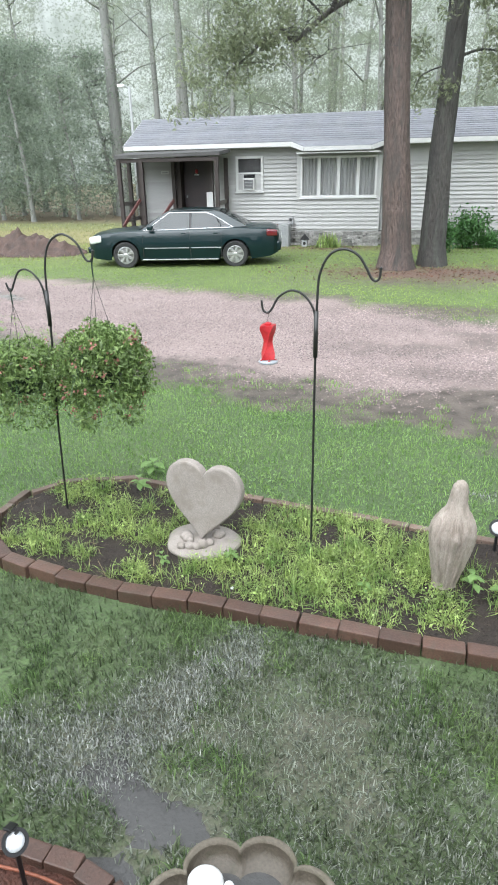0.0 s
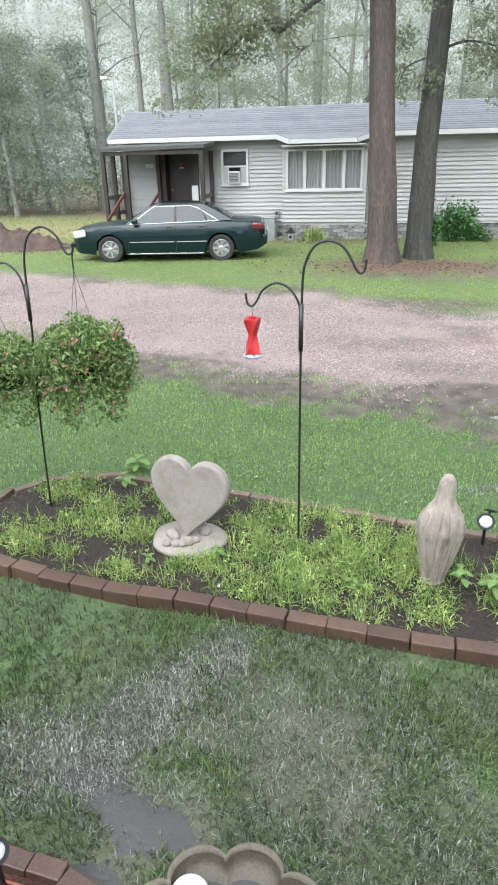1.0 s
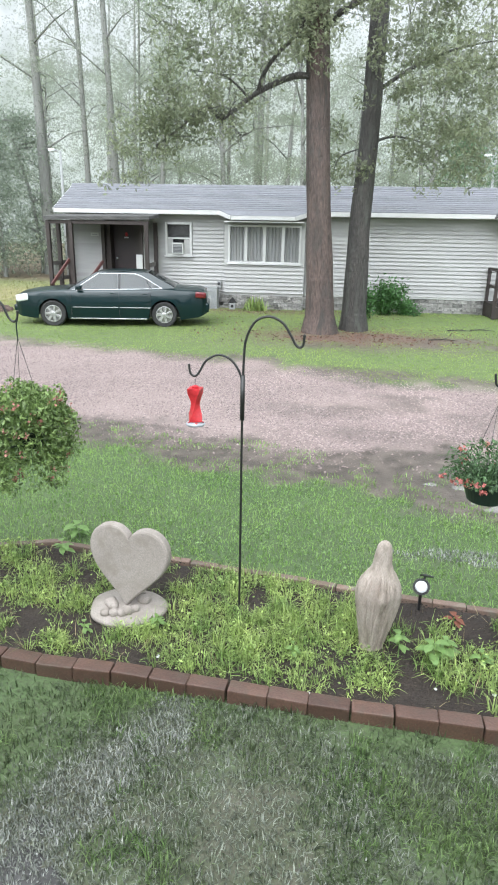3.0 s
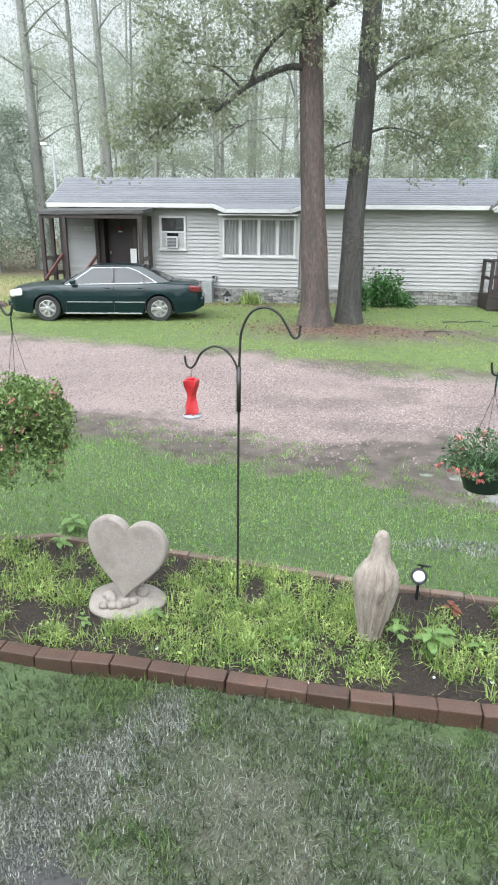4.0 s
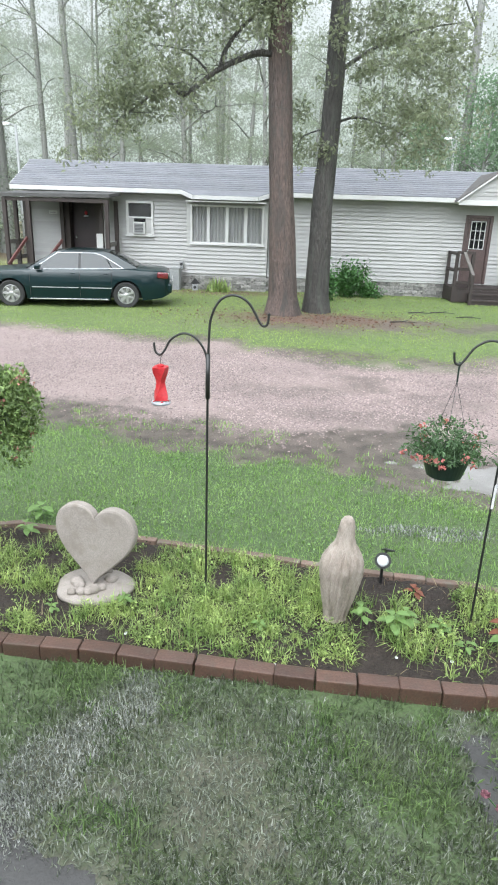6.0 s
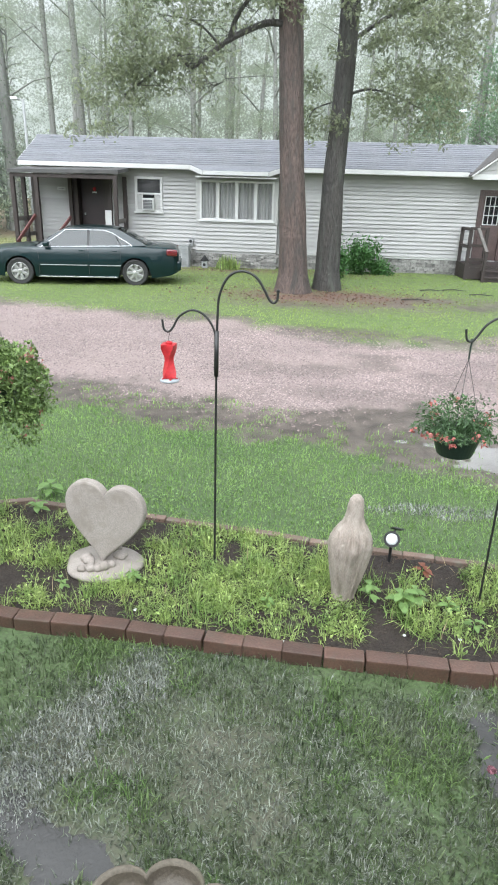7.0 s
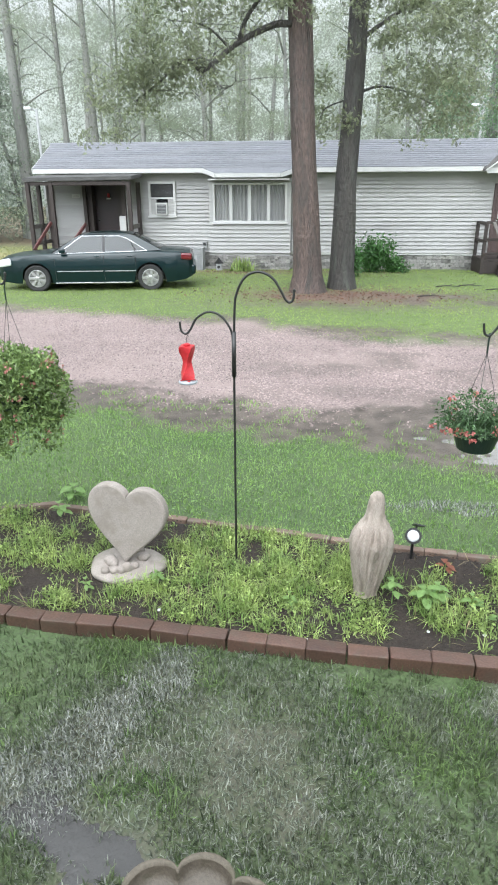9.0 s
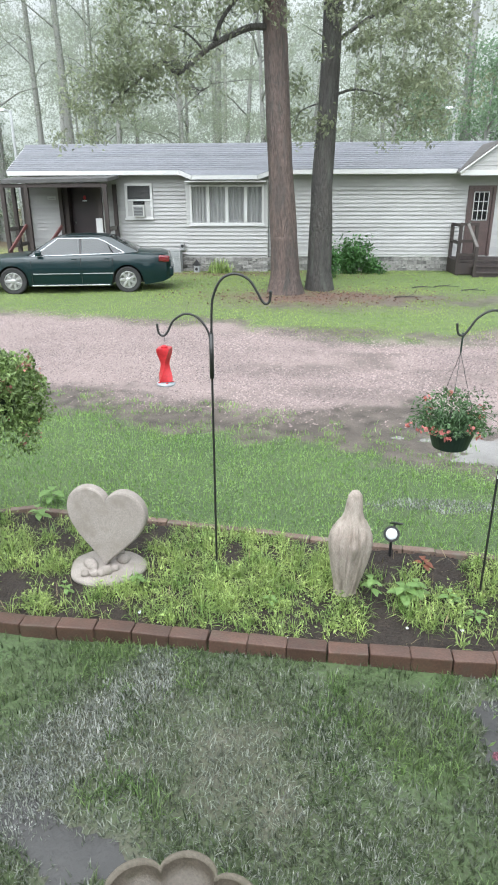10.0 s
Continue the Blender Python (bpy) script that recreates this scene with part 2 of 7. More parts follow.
M_ALLOY = mat("silver_alloy", (0.50, 0.50, 0.49), (0.42, 0.42, 0.42), 0.32, 9, 60, 0.05, metal=0.75)
M_CHROME = mat("bright_trim", (0.62, 0.63, 0.64), (0.55, 0.56, 0.57), 0.2, 9, 60, 0.0, metal=0.9)
M_BLACKTRIM = mat("black_trim", (0.012, 0.012, 0.013), (0.018, 0.018, 0.018), 0.5, 9, 60, 0.1)
M_TAIL = mat("red_tail_lens", (0.13, 0.006, 0.012), (0.10, 0.006, 0.010), 0.15, 9, 60, 0.0, coat=1.0)
M_HEADLAMP = mat("clear_lamp_lens", (0.80, 0.82, 0.83), (0.70, 0.72, 0.74), 0.12, 9, 60, 0.0, coat=1.0)


def glass(name, tint, rough=0.02, mix=0.25):
    """Glass: clear sight through it with a true mirror sheen at its surface."""
    m, n, l, p = nodes_of(name)
    p.inputs["Base Color"].default_value = rgb(tint)
    p.inputs["Roughness"].default_value = rough
    p.inputs["Specular IOR Level"].default_value = 0.5
    co = n.new("ShaderNodeTexCoord").outputs["Object"]
    bp = n.new("ShaderNodeBump")
    bp.inputs["Strength"].default_value, bp.inputs["Distance"].default_value = 0.05, 0.01
    l.new(noise_node(n, l, co, 4.0, 2), bp.inputs["Height"])
    l.new(bp.outputs["Normal"], p.inputs["Normal"])
    tr = n.new("ShaderNodeBsdfTransparent")
    mx = n.new("ShaderNodeMixShader")
    mx.inputs[0].default_value = mix
    l.new(tr.outputs["BSDF"], mx.inputs[1])
    l.new(p.outputs["BSDF"], mx.inputs[2])
    out = [x for x in n if x.bl_idname == "ShaderNodeOutputMaterial"][0]
    l.new(mx.outputs["Shader"], out.inputs["Surface"])
    return m


M_GLASS = glass("window_glass", (0.05, 0.055, 0.055), 0.03, 0.16)
M_CARGLASS = glass("car_glass", (0.014, 0.020, 0.020), 0.06, 0.92)


def water_material(name, deep, pale):
    m, n, l, p = nodes_of(name)
    co = n.new("ShaderNodeTexCoord").outputs["Object"]
    col = blend(n, l, span(n, l, noise_node(n, l, co, 2.0, 4), 0.3, 0.7), deep, pale)
    l.new(col, p.inputs["Base Color"])
    p.inputs["Roughness"].default_value = 0.07
    p.inputs["IOR"].default_value = 1.33
    bp = n.new("ShaderNodeBump")
    bp.inputs["Strength"].default_value, bp.inputs["Distance"].default_value = 0.8, 0.01
    l.new(noise_node(n, l, co, 38.0, 4), bp.inputs["Height"])
    l.new(bp.outputs["Normal"], p.inputs["Normal"])
    return m


M_WATER = water_material("clear_rain_water", (0.062, 0.061, 0.058), (0.095, 0.093, 0.089))
M_MUDWATER = water_material("muddy_rain_water", (0.17, 0.162, 0.150), (0.27, 0.26, 0.248))


def ground_material():
    """Lawn soil, gravel, mud and leaf litter, mixed by the ground's own surface layers."""
    m, n, l, p = nodes_of("ground_surface")
    co = n.new("ShaderNodeTexCoord").outputs["Object"]

    def layer(name):
        a = n.new("ShaderNodeAttribute")
        a.attribute_name = name
        return a.outputs["Fac"]

    fine = noise_node(n, l, co, 55.0, 4)
    mid = noise_node(n, l, co, 5.0, 5)
    patch = span(n, l, noise_node(n, l, co, 0.7, 5), 0.3, 0.7)
    turf = blend(n, l, patch, (0.062, 0.104, 0.038), (0.092, 0.142, 0.050))
    turf = blend(n, l, span(n, l, fine, 0.4, 0.8), turf, (0.050, 0.056, 0.030))
    stones = n.new("ShaderNodeTexVoronoi")
    stones.inputs["Scale"].default_value = 42.0
    l.new(co, stones.inputs["Vector"])
    st = blend(n, l, stones.outputs["Color"], (0.25, 0.195, 0.18), (0.41, 0.33, 0.31))
    st = blend(n, l, span(n, l, stones.outputs["Distance"], 0.25, 0.75), st, (0.20, 0.155, 0.14))
    st = blend(n, l, span(n, l, mid, 0.4, 0.8), st, (0.25, 0.195, 0.18))
    st = blend(n, l, span(n, l, noise_node(n, l, co, 0.9, 5, (0.35, 1.6, 1)), 0.5, 0.75), st, (0.235, 0.185, 0.172))
    mud = blend(n, l, span(n, l, mid, 0.3, 0.7), (0.048, 0.039, 0.032), (0.135, 0.112, 0.093))
    litter = blend(n, l, span(n, l, fine, 0.3, 0.7), (0.075, 0.045, 0.033), (0.17, 0.11, 0.08))
    dry = blend(n, l, span(n, l, mid, 0.3, 0.7), (0.25, 0.22, 0.10), (0.17, 0.165, 0.07))
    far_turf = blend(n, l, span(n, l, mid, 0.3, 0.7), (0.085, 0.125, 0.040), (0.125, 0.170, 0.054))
    col = blend(n, l, layer("beyond_drive"), turf, far_turf)
    col = blend(n, l, layer("dry"), col, dry)
    col = blend(n, l, layer("gravel"), col, st)
    col = blend(n, l, layer("mud"), col, mud)
    col = blend(n, l, layer("litter"), col, litter)
    l.new(col, p.inputs["Base Color"])
    wet = n.new("ShaderNodeMapRange")
    wet.inputs["To Min"].default_value, wet.inputs["To Max"].default_value = 0.75, 0.46
    l.new(layer("mud"), wet.inputs["Value"])
    l.new(wet.outputs["Result"], p.inputs["Roughness"])
    bp = n.new("ShaderNodeBump")
    bp.inputs["Strength"].default_value, bp.inputs["Distance"].default_value = 0.7, 0.015
    l.new(fine, bp.inputs["Height"])
    l.new(bp.outputs["Normal"], p.inputs["Normal"])
    return m


M_GROUND = ground_material()

# ---- building helpers ----


def part(name, bm, material, parent=None, label="", smooth=False):
    """Links a bmesh as one mesh object, under a thing or a part when one is given."""
    me = bpy.data.meshes.new(name)
    bm.normal_update()
    if smooth:
        for f in bm.faces:
            f.smooth = True
    bm.to_mesh(me)
    bm.free()
    me.materials.append(material)
    ob = new(name, me)
    if parent is not None:
        ob.parent = parent
    if label:
        tagged(ob, label)
    return ob


def raw(name, verts, faces, material, parent=None, smooth=False):
    """A mesh from arrays: verts (n, 3), faces (m, k)."""
    me = bpy.data.meshes.new(name)
    verts, faces = np.asarray(verts, dtype=np.float32), np.asarray(faces, dtype=np.int32)
    m, k = faces.shape
    me.vertices.add(len(verts))
    me.vertices.foreach_set("co", verts.ravel())
    me.loops.add(m * k)
    me.loops.foreach_set("vertex_index", faces.ravel())
    me.polygons.add(m)
    me.polygons.foreach_set("loop_start", np.arange(0, m * k, k, dtype=np.int32))
    me.polygons.foreach_set("use_smooth", np.full(m, smooth))
    me.update(calc_edges=True)
    me.materials.append(material)
    ob = new(name, me)
    if parent is not None:
        ob.parent = parent
    return ob


def thing(name, x, y, z, label, category, group="", kind=""):
    ob = new(name)
    ob.empty_display_size = 0.1
    ob.location = (x, y, z)
    return tagged(ob, label, category, group, kind)


def box(bm, x0, x1, y0, y1, z0, z1, bevel=0.0, turn=None):
    r = bmesh.ops.create_cube(bm, size=1.0)
    m = Matrix.Translation(((x0 + x1) / 2, (y0 + y1) / 2, (z0 + z1) / 2)) @ (turn or Matrix()) @ Matrix.Diagonal((x1 - x0, y1 - y0, z1 - z0, 1))
    bmesh.ops.transform(bm, matrix=m, verts=r["verts"])
    if bevel:
        edges = list({e for v in r["verts"] for e in v.link_edges})
        bmesh.ops.bevel(bm, geom=edges, offset=bevel, segments=2, affect="EDGES", profile=0.6)
    return bm


def boxed(*a, **k):
    return box(bmesh.new(), *a, **k)


def beam(bm, a, b, w, d, bevel=0.0):
    """A straight timber from a to b."""
    a, b = Vector(a), Vector(b)
    q = (b - a).to_track_quat("Z", "Y").to_matrix().to_4x4()
    r = bmesh.ops.create_cube(bm, size=1.0)
    bmesh.ops.transform(bm, matrix=Matrix.Translation((a + b) / 2) @ q @ Matrix.Diagonal((w, d, (b - a).length, 1)), verts=r["verts"])
    if bevel:
        edges = list({e for v in r["verts"] for e in v.link_edges})
        bmesh.ops.bevel(bm, geom=edges, offset=bevel, segments=1, affect="EDGES")
    return bm


def tube(bm, pts, radius, seg=8, caps=True):
    """A round bar along pts; radius: one, or one per point."""
    pts = [Vector(p) for p in pts]
    rad = radius if isinstance(radius, (list, tuple)) else [radius] * len(pts)
    rings, side = [], None
    for i, p in enumerate(pts):
        d = (pts[min(i + 1, len(pts) - 1)] - pts[max(i - 1, 0)]).normalized()
        if side is None:
            side = d.orthogonal().normalized()
        side = (side - d * side.dot(d)).normalized()
        up = d.cross(side)
        rings.append([bm.verts.new(p + rad[i] * (math.cos(a) * side + math.sin(a) * up)) for a in (2 * math.pi * k / seg for k in range(seg))])
    for a, b in zip(rings, rings[1:]):
        for k in range(seg):
            bm.faces.new((a[k], a[(k + 1) % seg], b[(k + 1) % seg], b[k]))
    if caps:
        bm.faces.new(rings[0][::-1])
        bm.faces.new(rings[-1])
    return bm


def lathe(bm, profile, seg=32, centre=(0, 0, 0), shape=None):
    """A turned body; profile: (radius, height) rows; shape(angle, radius, height) may change the radius."""
    rings = []
    for r, z in profile:
        ring = []
        for k in range(seg):
            a = 2 * math.pi * k / seg
            q = shape(a, r, z) if shape else r
            ring.append(bm.verts.new((centre[0] + q * math.cos(a), centre[1] + q * math.sin(a), centre[2] + z)))
        rings.append(ring)
    for a, b in zip(rings, rings[1:]):
        for k in range(seg):
            bm.faces.new((a[k], a[(k + 1) % seg], b[(k + 1) % seg], b[k]))
    bm.faces.new(rings[0][::-1])
    bm.faces.new(rings[-1])
    return bm


def smooth_path(pts, n=8):
    """A rounded line through pts."""
    pts = [Vector(p) for p in pts]
    out = []
    for i in range(len(pts) - 1):
        p0, p1, p2, p3 = pts[max(i - 1, 0)], pts[i], pts[i + 1], pts[min(i + 2, len(pts) - 1)]
        for k in range(n):
            t = k / n
            out.append(0.5 * (2 * p1 + (p2 - p0) * t + (2 * p0 - 5 * p1 + 4 * p2 - p3) * t * t + (3 * p1 - p0 - 3 * p2 + p3) * t ** 3))
    return out + [pts[-1]]


def blades(rng, x, y, z, length, width, lean, curl=0.5):
    """Grass blades: arrays of foot places; gives verts and faces (a quad and a tip as two quads)."""
    n = len(x)
    a = rng.uniform(0, 2 * np.pi, n)
    ln = length * rng.uniform(0.55, 1.25, n)
    th = np.abs(rng.normal(0, lean, n)) + 0.08
    dx, dy = np.cos(a), np.sin(a)
    sx, sy = -dy, dx
    w = width * rng.uniform(0.7, 1.3, n)
    foot = np.stack([x, y, z], 1)
    side = np.stack([sx, sy, np.zeros(n)], 1)
    out = np.stack([dx, dy, np.zeros(n)], 1)
    up = np.array([0, 0, 1.0])
    th2 = np.minimum(th * (1 + curl), 1.9)
    mid = foot + (out * np.sin(th)[:, None] + up * np.cos(th)[:, None]) * (ln * 0.55)[:, None]
    tip = mid + (out * np.sin(th2)[:, None] + up * np.cos(th2)[:, None]) * (ln * 0.45)[:, None]
    hw = side * (w / 2)[:, None]
    v = np.stack([foot - hw, foot + hw, mid - hw * 0.8, mid + hw * 0.8, tip - hw * 0.12, tip + hw * 0.12], 1).reshape(-1, 3)
    base = np.arange(n)[:, None] * 6
    f = np.concatenate([base + np.array([0, 1, 3, 2]), base + np.array([2, 3, 5, 4])], 0)
    return v, f


def leaves(rng, centres, size, flat=0.0, aspect=0.5):
    """Small pointed leaves, each a folded pair of quads, at the given centres."""
    n = len(centres)
    d = rng.normal(size=(n, 3))
    d[:, 2] = d[:, 2] * (1 - flat) - 0.25
    d /= np.linalg.norm(d, axis=1)[:, None]
    r = rng.normal(size=(n, 3))
    s = np.cross(d, r)
    s /= np.linalg.norm(s, axis=1)[:, None]
    nrm = np.cross(d, s)
    ln = size * rng.uniform(0.6, 1.35, n)[:, None]
    w = ln * aspect
    c = np.asarray(centres)
    p0, p1 = c - d * ln / 2, c + d * ln / 2
    l1, r1 = c - s * w / 2 + nrm * w * 0.18, c + s * w / 2 + nrm * w * 0.18
    v = np.stack([p0, l1, p1, r1], 1).reshape(-1, 3)
    f = np.arange(n)[:, None] * 4 + np.array([0, 1, 2, 3])
    return v, f


def vnoise(x, y, scale, seed=0):
    """Smooth noise from 0 to 1 over the plan."""
    x, y = np.asarray(x, float) * scale + seed * 17.3, np.asarray(y, float) * scale + seed * 9.1
    xi, yi = np.floor(x), np.floor(y)
    u, v = x - xi, y - yi
    u, v = u * u * (3 - 2 * u), v * v * (3 - 2 * v)

    def h(a, b):
        s = np.sin(a * 127.1 + b * 311.7 + seed * 74.7) * 43758.5453
        return s - np.floor(s)

    return (h(xi, yi) * (1 - u) + h(xi + 1, yi) * u) * (1 - v) + (h(xi, yi + 1) * (1 - u) + h(xi + 1, yi + 1) * u) * v


def ease(v, lo, hi):
    t = np.clip((v - lo) / (hi - lo), 0, 1)
    return t * t * (3 - 2 * t)

# ---- ground ----
NEAR_X = (-14, -8.5, -5.22, -3.6, -2.45, -1.9, -1.35, -0.84, -0.37, 0.09, 0.53, 0.94, 1.31, 1.67, 2.05, 4, 9)
NEAR_Y = (13.4, 9.4, 6.75, 6.05, 5.33, 5.25, 5.08, 4.95, 4.85, 4.63, 4.5, 4.38, 4.2, 4.05, 3.98, 3.7, 3.4)
FAR_X = (-16, -9.07, -6.66, -5.76, -4.43, -3.1, -2.0, -0.9, -0.4, 0.3, 1.07, 2.0, 2.93, 3.8, 6, 11)
FAR_Y = (16.6, 12.65, 12.2, 11.8, 11.5, 11.05, 10.75, 10.6, 10.4, 9.95, 9.5, 9.4, 9.5, 9.9, 10.1, 10.3)
STONE_X = (-14, -8.5, -5.65, -4.6, -3.4, -2.6, -1.9, -1.2, -0.5, 0.2, 0.57, 1.16, 1.75, 2.03, 2.44, 4, 9)
STONE_Y = (13.9, 9.9, 7.4, 7.2, 6.6, 6.35, 6.35, 6.2, 5.97, 5.68, 5.72, 5.95, 6.0, 5.6, 5.4, 5.0, 4.6)


def road_near(x):
    return np.interp(x, NEAR_X, NEAR_Y)


def stones_near(x):
    """Where the clean gravel begins, past the muddy verge."""
    return np.interp(x, STONE_X, STONE_Y)


def road_far(x):
    return np.interp(x, FAR_X, FAR_Y)


def blob(x, y, cx, cy, rx, ry, turn=0.0):
    c, s = math.cos(turn), math.sin(turn)
    u, v = (x - cx) * c + (y - cy) * s, -(x - cx) * s + (y - cy) * c
    return np.exp(-((u / rx) ** 2 + (v / ry) ** 2))


def broken(x, y):
    return (0.4 + 0.95 * vnoise(x, y, 4.0, 3)) * (0.3 + 0.75 * vnoise(x, y, 13.0, 4) + 0.7 * vnoise(x, y, 34.0, 6))


def standing(x, y):
    """How deep open rain water stands on the near lawn, 0 to 1."""
    return np.clip((1.2 * blob(x, y, -0.50, 0.47, 0.25, 0.13, -0.2) + 1.0 * blob(x, y, 1.24, 1.10, 0.12, 0.34) + 0.7 * blob(x, y, -0.62, 0.22, 0.2, 0.1)) * (0.2 + 0.85 * broken(x, y)), 0, 1)


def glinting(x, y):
    """Where beaten-down grass lies in a film of water, its sky glints painted as pale blades."""
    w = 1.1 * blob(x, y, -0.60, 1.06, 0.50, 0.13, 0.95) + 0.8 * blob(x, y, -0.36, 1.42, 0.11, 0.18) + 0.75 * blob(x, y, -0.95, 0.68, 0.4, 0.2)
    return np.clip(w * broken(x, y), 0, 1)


def flooded(x, y):
    """How wet the near lawn is, 0 to 1."""
    w = 0.60 * blob(x, y, 0.0, 1.05, 0.26, 0.36, -0.3) + 0.5 * blob(x, y, 0.86, 1.2, 0.14, 0.16) + 0.35 * blob(x, y, 0.45, 0.62, 0.6, 0.25) + 0.40 * blob(x, y, -0.2, 0.95, 0.8, 0.5)
    return np.clip(w * broken(x, y) + standing(x, y) + 0.8 * glinting(x, y), 0, 1)


def drive_pool(x, y):
    w = 0.85 * blob(x, y, 2.35, 4.45, 0.75, 0.33) + 0.18 * blob(x, y, 0.9, 5.0, 1.1, 0.22, -0.25) + 0.6 * blob(x, y, 4.2, 4.6, 1.2, 0.6)
    w = w + 0.7 * blob(x, y, -7.6, 10.4, 1.4, 0.25, -0.5) + 0.2 * blob(x, y, 1.5, 3.3, 0.7, 0.12)
    return np.clip(w * (0.35 + 0.7 * vnoise(x, y, 4.0, 8) + 0.6 * vnoise(x, y, 13.0, 18)), 0, 1)


def height(x, y):
    h = 0.012 + 0.030 * vnoise(x, y, 1.6, 1) + 0.012 * vnoise(x, y, 7.0, 2)
    h = h - 0.055 * standing(x, y) - 0.022 * glinting(x, y) - 0.065 * drive_pool(x, y)
    on = ease(y - road_near(x), 0.0, 0.8) * ease(road_far(x) - y, 0.0, 0.8)
    h = h * (1 - 0.5 * on) 
    return np.where(np.hypot(x, y) > 60, 0.0, h)


def graded(lo, hi, fine_lo, fine_hi, step, grow=1.06):
    """Grid lines, close within the fine stretch and wider outwards."""
    mid = list(np.arange(fine_lo, fine_hi + step / 2, step))
    s, v = step, mid[-1]
    while v < hi:
        s = min(s * grow, 40)
        v += s
        mid.append(min(v, hi))
    s, v, left = step, mid[0], []
    while v > lo:
        s = min(s * grow, 40)
        v -= s
        left.append(max(v, lo))
    return np.array(left[::-1] + mid)


gx, gy = graded(-420, 420, -2.6, 2.6, 0.035), graded(-60, 620, -0.4, 6.0, 0.035, 1.03)
GX, GY = np.meshgrid(gx, gy)
GZ = height(GX, GY)
nx, ny = len(gx), len(gy)
idx = np.arange(nx * ny).reshape(ny, nx)
gf = np.stack([idx[:-1, :-1], idx[:-1, 1:], idx[1:, 1:], idx[1:, :-1]], -1).reshape(-1, 4)
ground = raw("ground", np.stack([GX, GY, GZ], -1).reshape(-1, 3), gf, M_GROUND, smooth=True)
tagged(ground, "rain-soaked lawn with a pinkish gravel drive across it", "ground", kind="structure")
wob = (vnoise(GX, GY, 1.3, 5) - 0.5) * 0.35 + (vnoise(GX, GY, 5.0, 6) - 0.5) * 0.5
wobf = (vnoise(GX, GY, 0.8, 7) - 0.5) * 0.5 + (vnoise(GX, GY, 3.0, 51) - 0.5) * 0.8
dn, df = GY - road_near(GX) + wob, road_far(GX) - GY + wobf
on_road = ease(dn, -0.05, 0.35) * ease(df, -0.1, 0.6)
ds = GY - stones_near(GX) + (vnoise(GX, GY, 2.6, 45) - 0.5) * 0.7 + (vnoise(GX, GY, 9.0, 46) - 0.5) * 0.5
muddy = ease(dn, -0.25, 0.2) * (1 - ease(ds, -0.35, 0.3)) * (GY > 2) * (GX > -13)
muddy = np.maximum(muddy, np.clip(drive_pool(GX, GY) * 1.6, 0, 1) * 0.85)
muddy = np.maximum(muddy, np.clip(flooded(GX, GY) * 1.2, 0, 1) * 0.6)
litter = np.clip(1.5 * blob(GX, GY, 0.9, 13.9, 2.0, 0.95) * (0.4 + 1.1 * vnoise(GX, GY, 3.0, 9)), 0, 1)
litter = np.maximum(litter, 0.8 * ease(GY, 25, 30))
litter = np.maximum(litter, np.clip(blob(GX, GY, -1.5, 18.5, 3.0, 0.5), 0, 1))
edge = ease(df, -0.55, 0.05) * (1 - ease(df, 0.1, 0.6)) * ease(vnoise(GX, GY, 1.1, 44), 0.4, 0.7) * (GY > 8)
muddy = np.maximum(muddy, 0.85 * edge)
muddy = np.maximum(muddy, np.clip(1.5 * blob(GX, GY, 0.7, 9.85, 1.3, 0.35) * vnoise(GX, GY, 2.2, 49) * 1.6, 0, 0.9))
muddy = np.maximum(muddy, on_road * np.clip(0.75 * blob(GX, GY, 1.3, 7.4, 2.4, 1.9) * ease(vnoise(GX, GY * 1.8, 1.1, 55) * 0.6 + vnoise(GX, GY, 4.0, 56) * 0.4, 0.35, 0.65), 0, 0.6))
bare = np.clip((1.2 * blob(GX, GY, 4.2, 13.6, 2.4, 0.8, -0.1) + 0.8 * blob(GX, GY, 1.0, 12.6, 3.2, 0.7)) * (0.2 + 1.3 * vnoise(GX, GY, 2.0, 10)), 0, 1)
muddy = np.maximum(muddy, bare * 0.9)
dry = np.clip(1.3 * blob(GX, GY, -14, 21.0, 9.0, 4.5), 0, 1)
# paler turf colour from the far part of the drive onwards
beyond_drive = ease(GY, 8.8, 9.6)
for name, field in (("gravel", on_road), ("beyond_drive", beyond_drive), ("mud", muddy), ("litter", litter), ("dry", dry)):
    layer = ground.data.attributes.new(name, "FLOAT", "POINT")
    layer.data.foreach_set("value", field.astype(np.float32).ravel())

# standing rain water, level, showing wherever the ground dips below it
for wx0, wx1, wy0, wy1, rain, label in ((-2.2, 2.3, -0.3, 1.62, M_WATER, "shallow rain puddle standing among lawn grass"),
                                  (-9.5, 7.5, 2.75, 12.0, M_MUDWATER, "muddy puddle at the edge of the gravel drive")):
    pv = [(wx0, wy0, 0.004), (wx1, wy0, 0.004), (wx1, wy1, 0.004), (wx0, wy1, 0.004)]
    tagged(raw("water", pv, [(0, 1, 2, 3)], rain), label, "puddle", kind="structure")

# the wall of the house from whose window the view is had
tagged(part("wall_south", boxed(-9, 9, -2.6, -2.4, 0, 2.9), M_SIDING), "pale siding wall of the near house", "wall", kind="structure")

# ---- the mobile home across the drive ----
Y0 = 19.5
home = thing("mobile_home", 0, Y0, 0, "long pale grey single-storey mobile home with vinyl siding", "house")


def at_home(bm):
    bmesh.ops.translate(bm, vec=(0, -Y0, 0), verts=bm.verts)
    return bm


def cut_spans(x0, x1, holes):
    """The stretches of x0..x1 that the holes leave."""
    out, x = [], x0
    for a, b in sorted(holes):
        if a > x:
            out.append((x, min(a, x1)))
        x = max(x, b)
    if x < x1:
        out.append((x, x1))
    return out


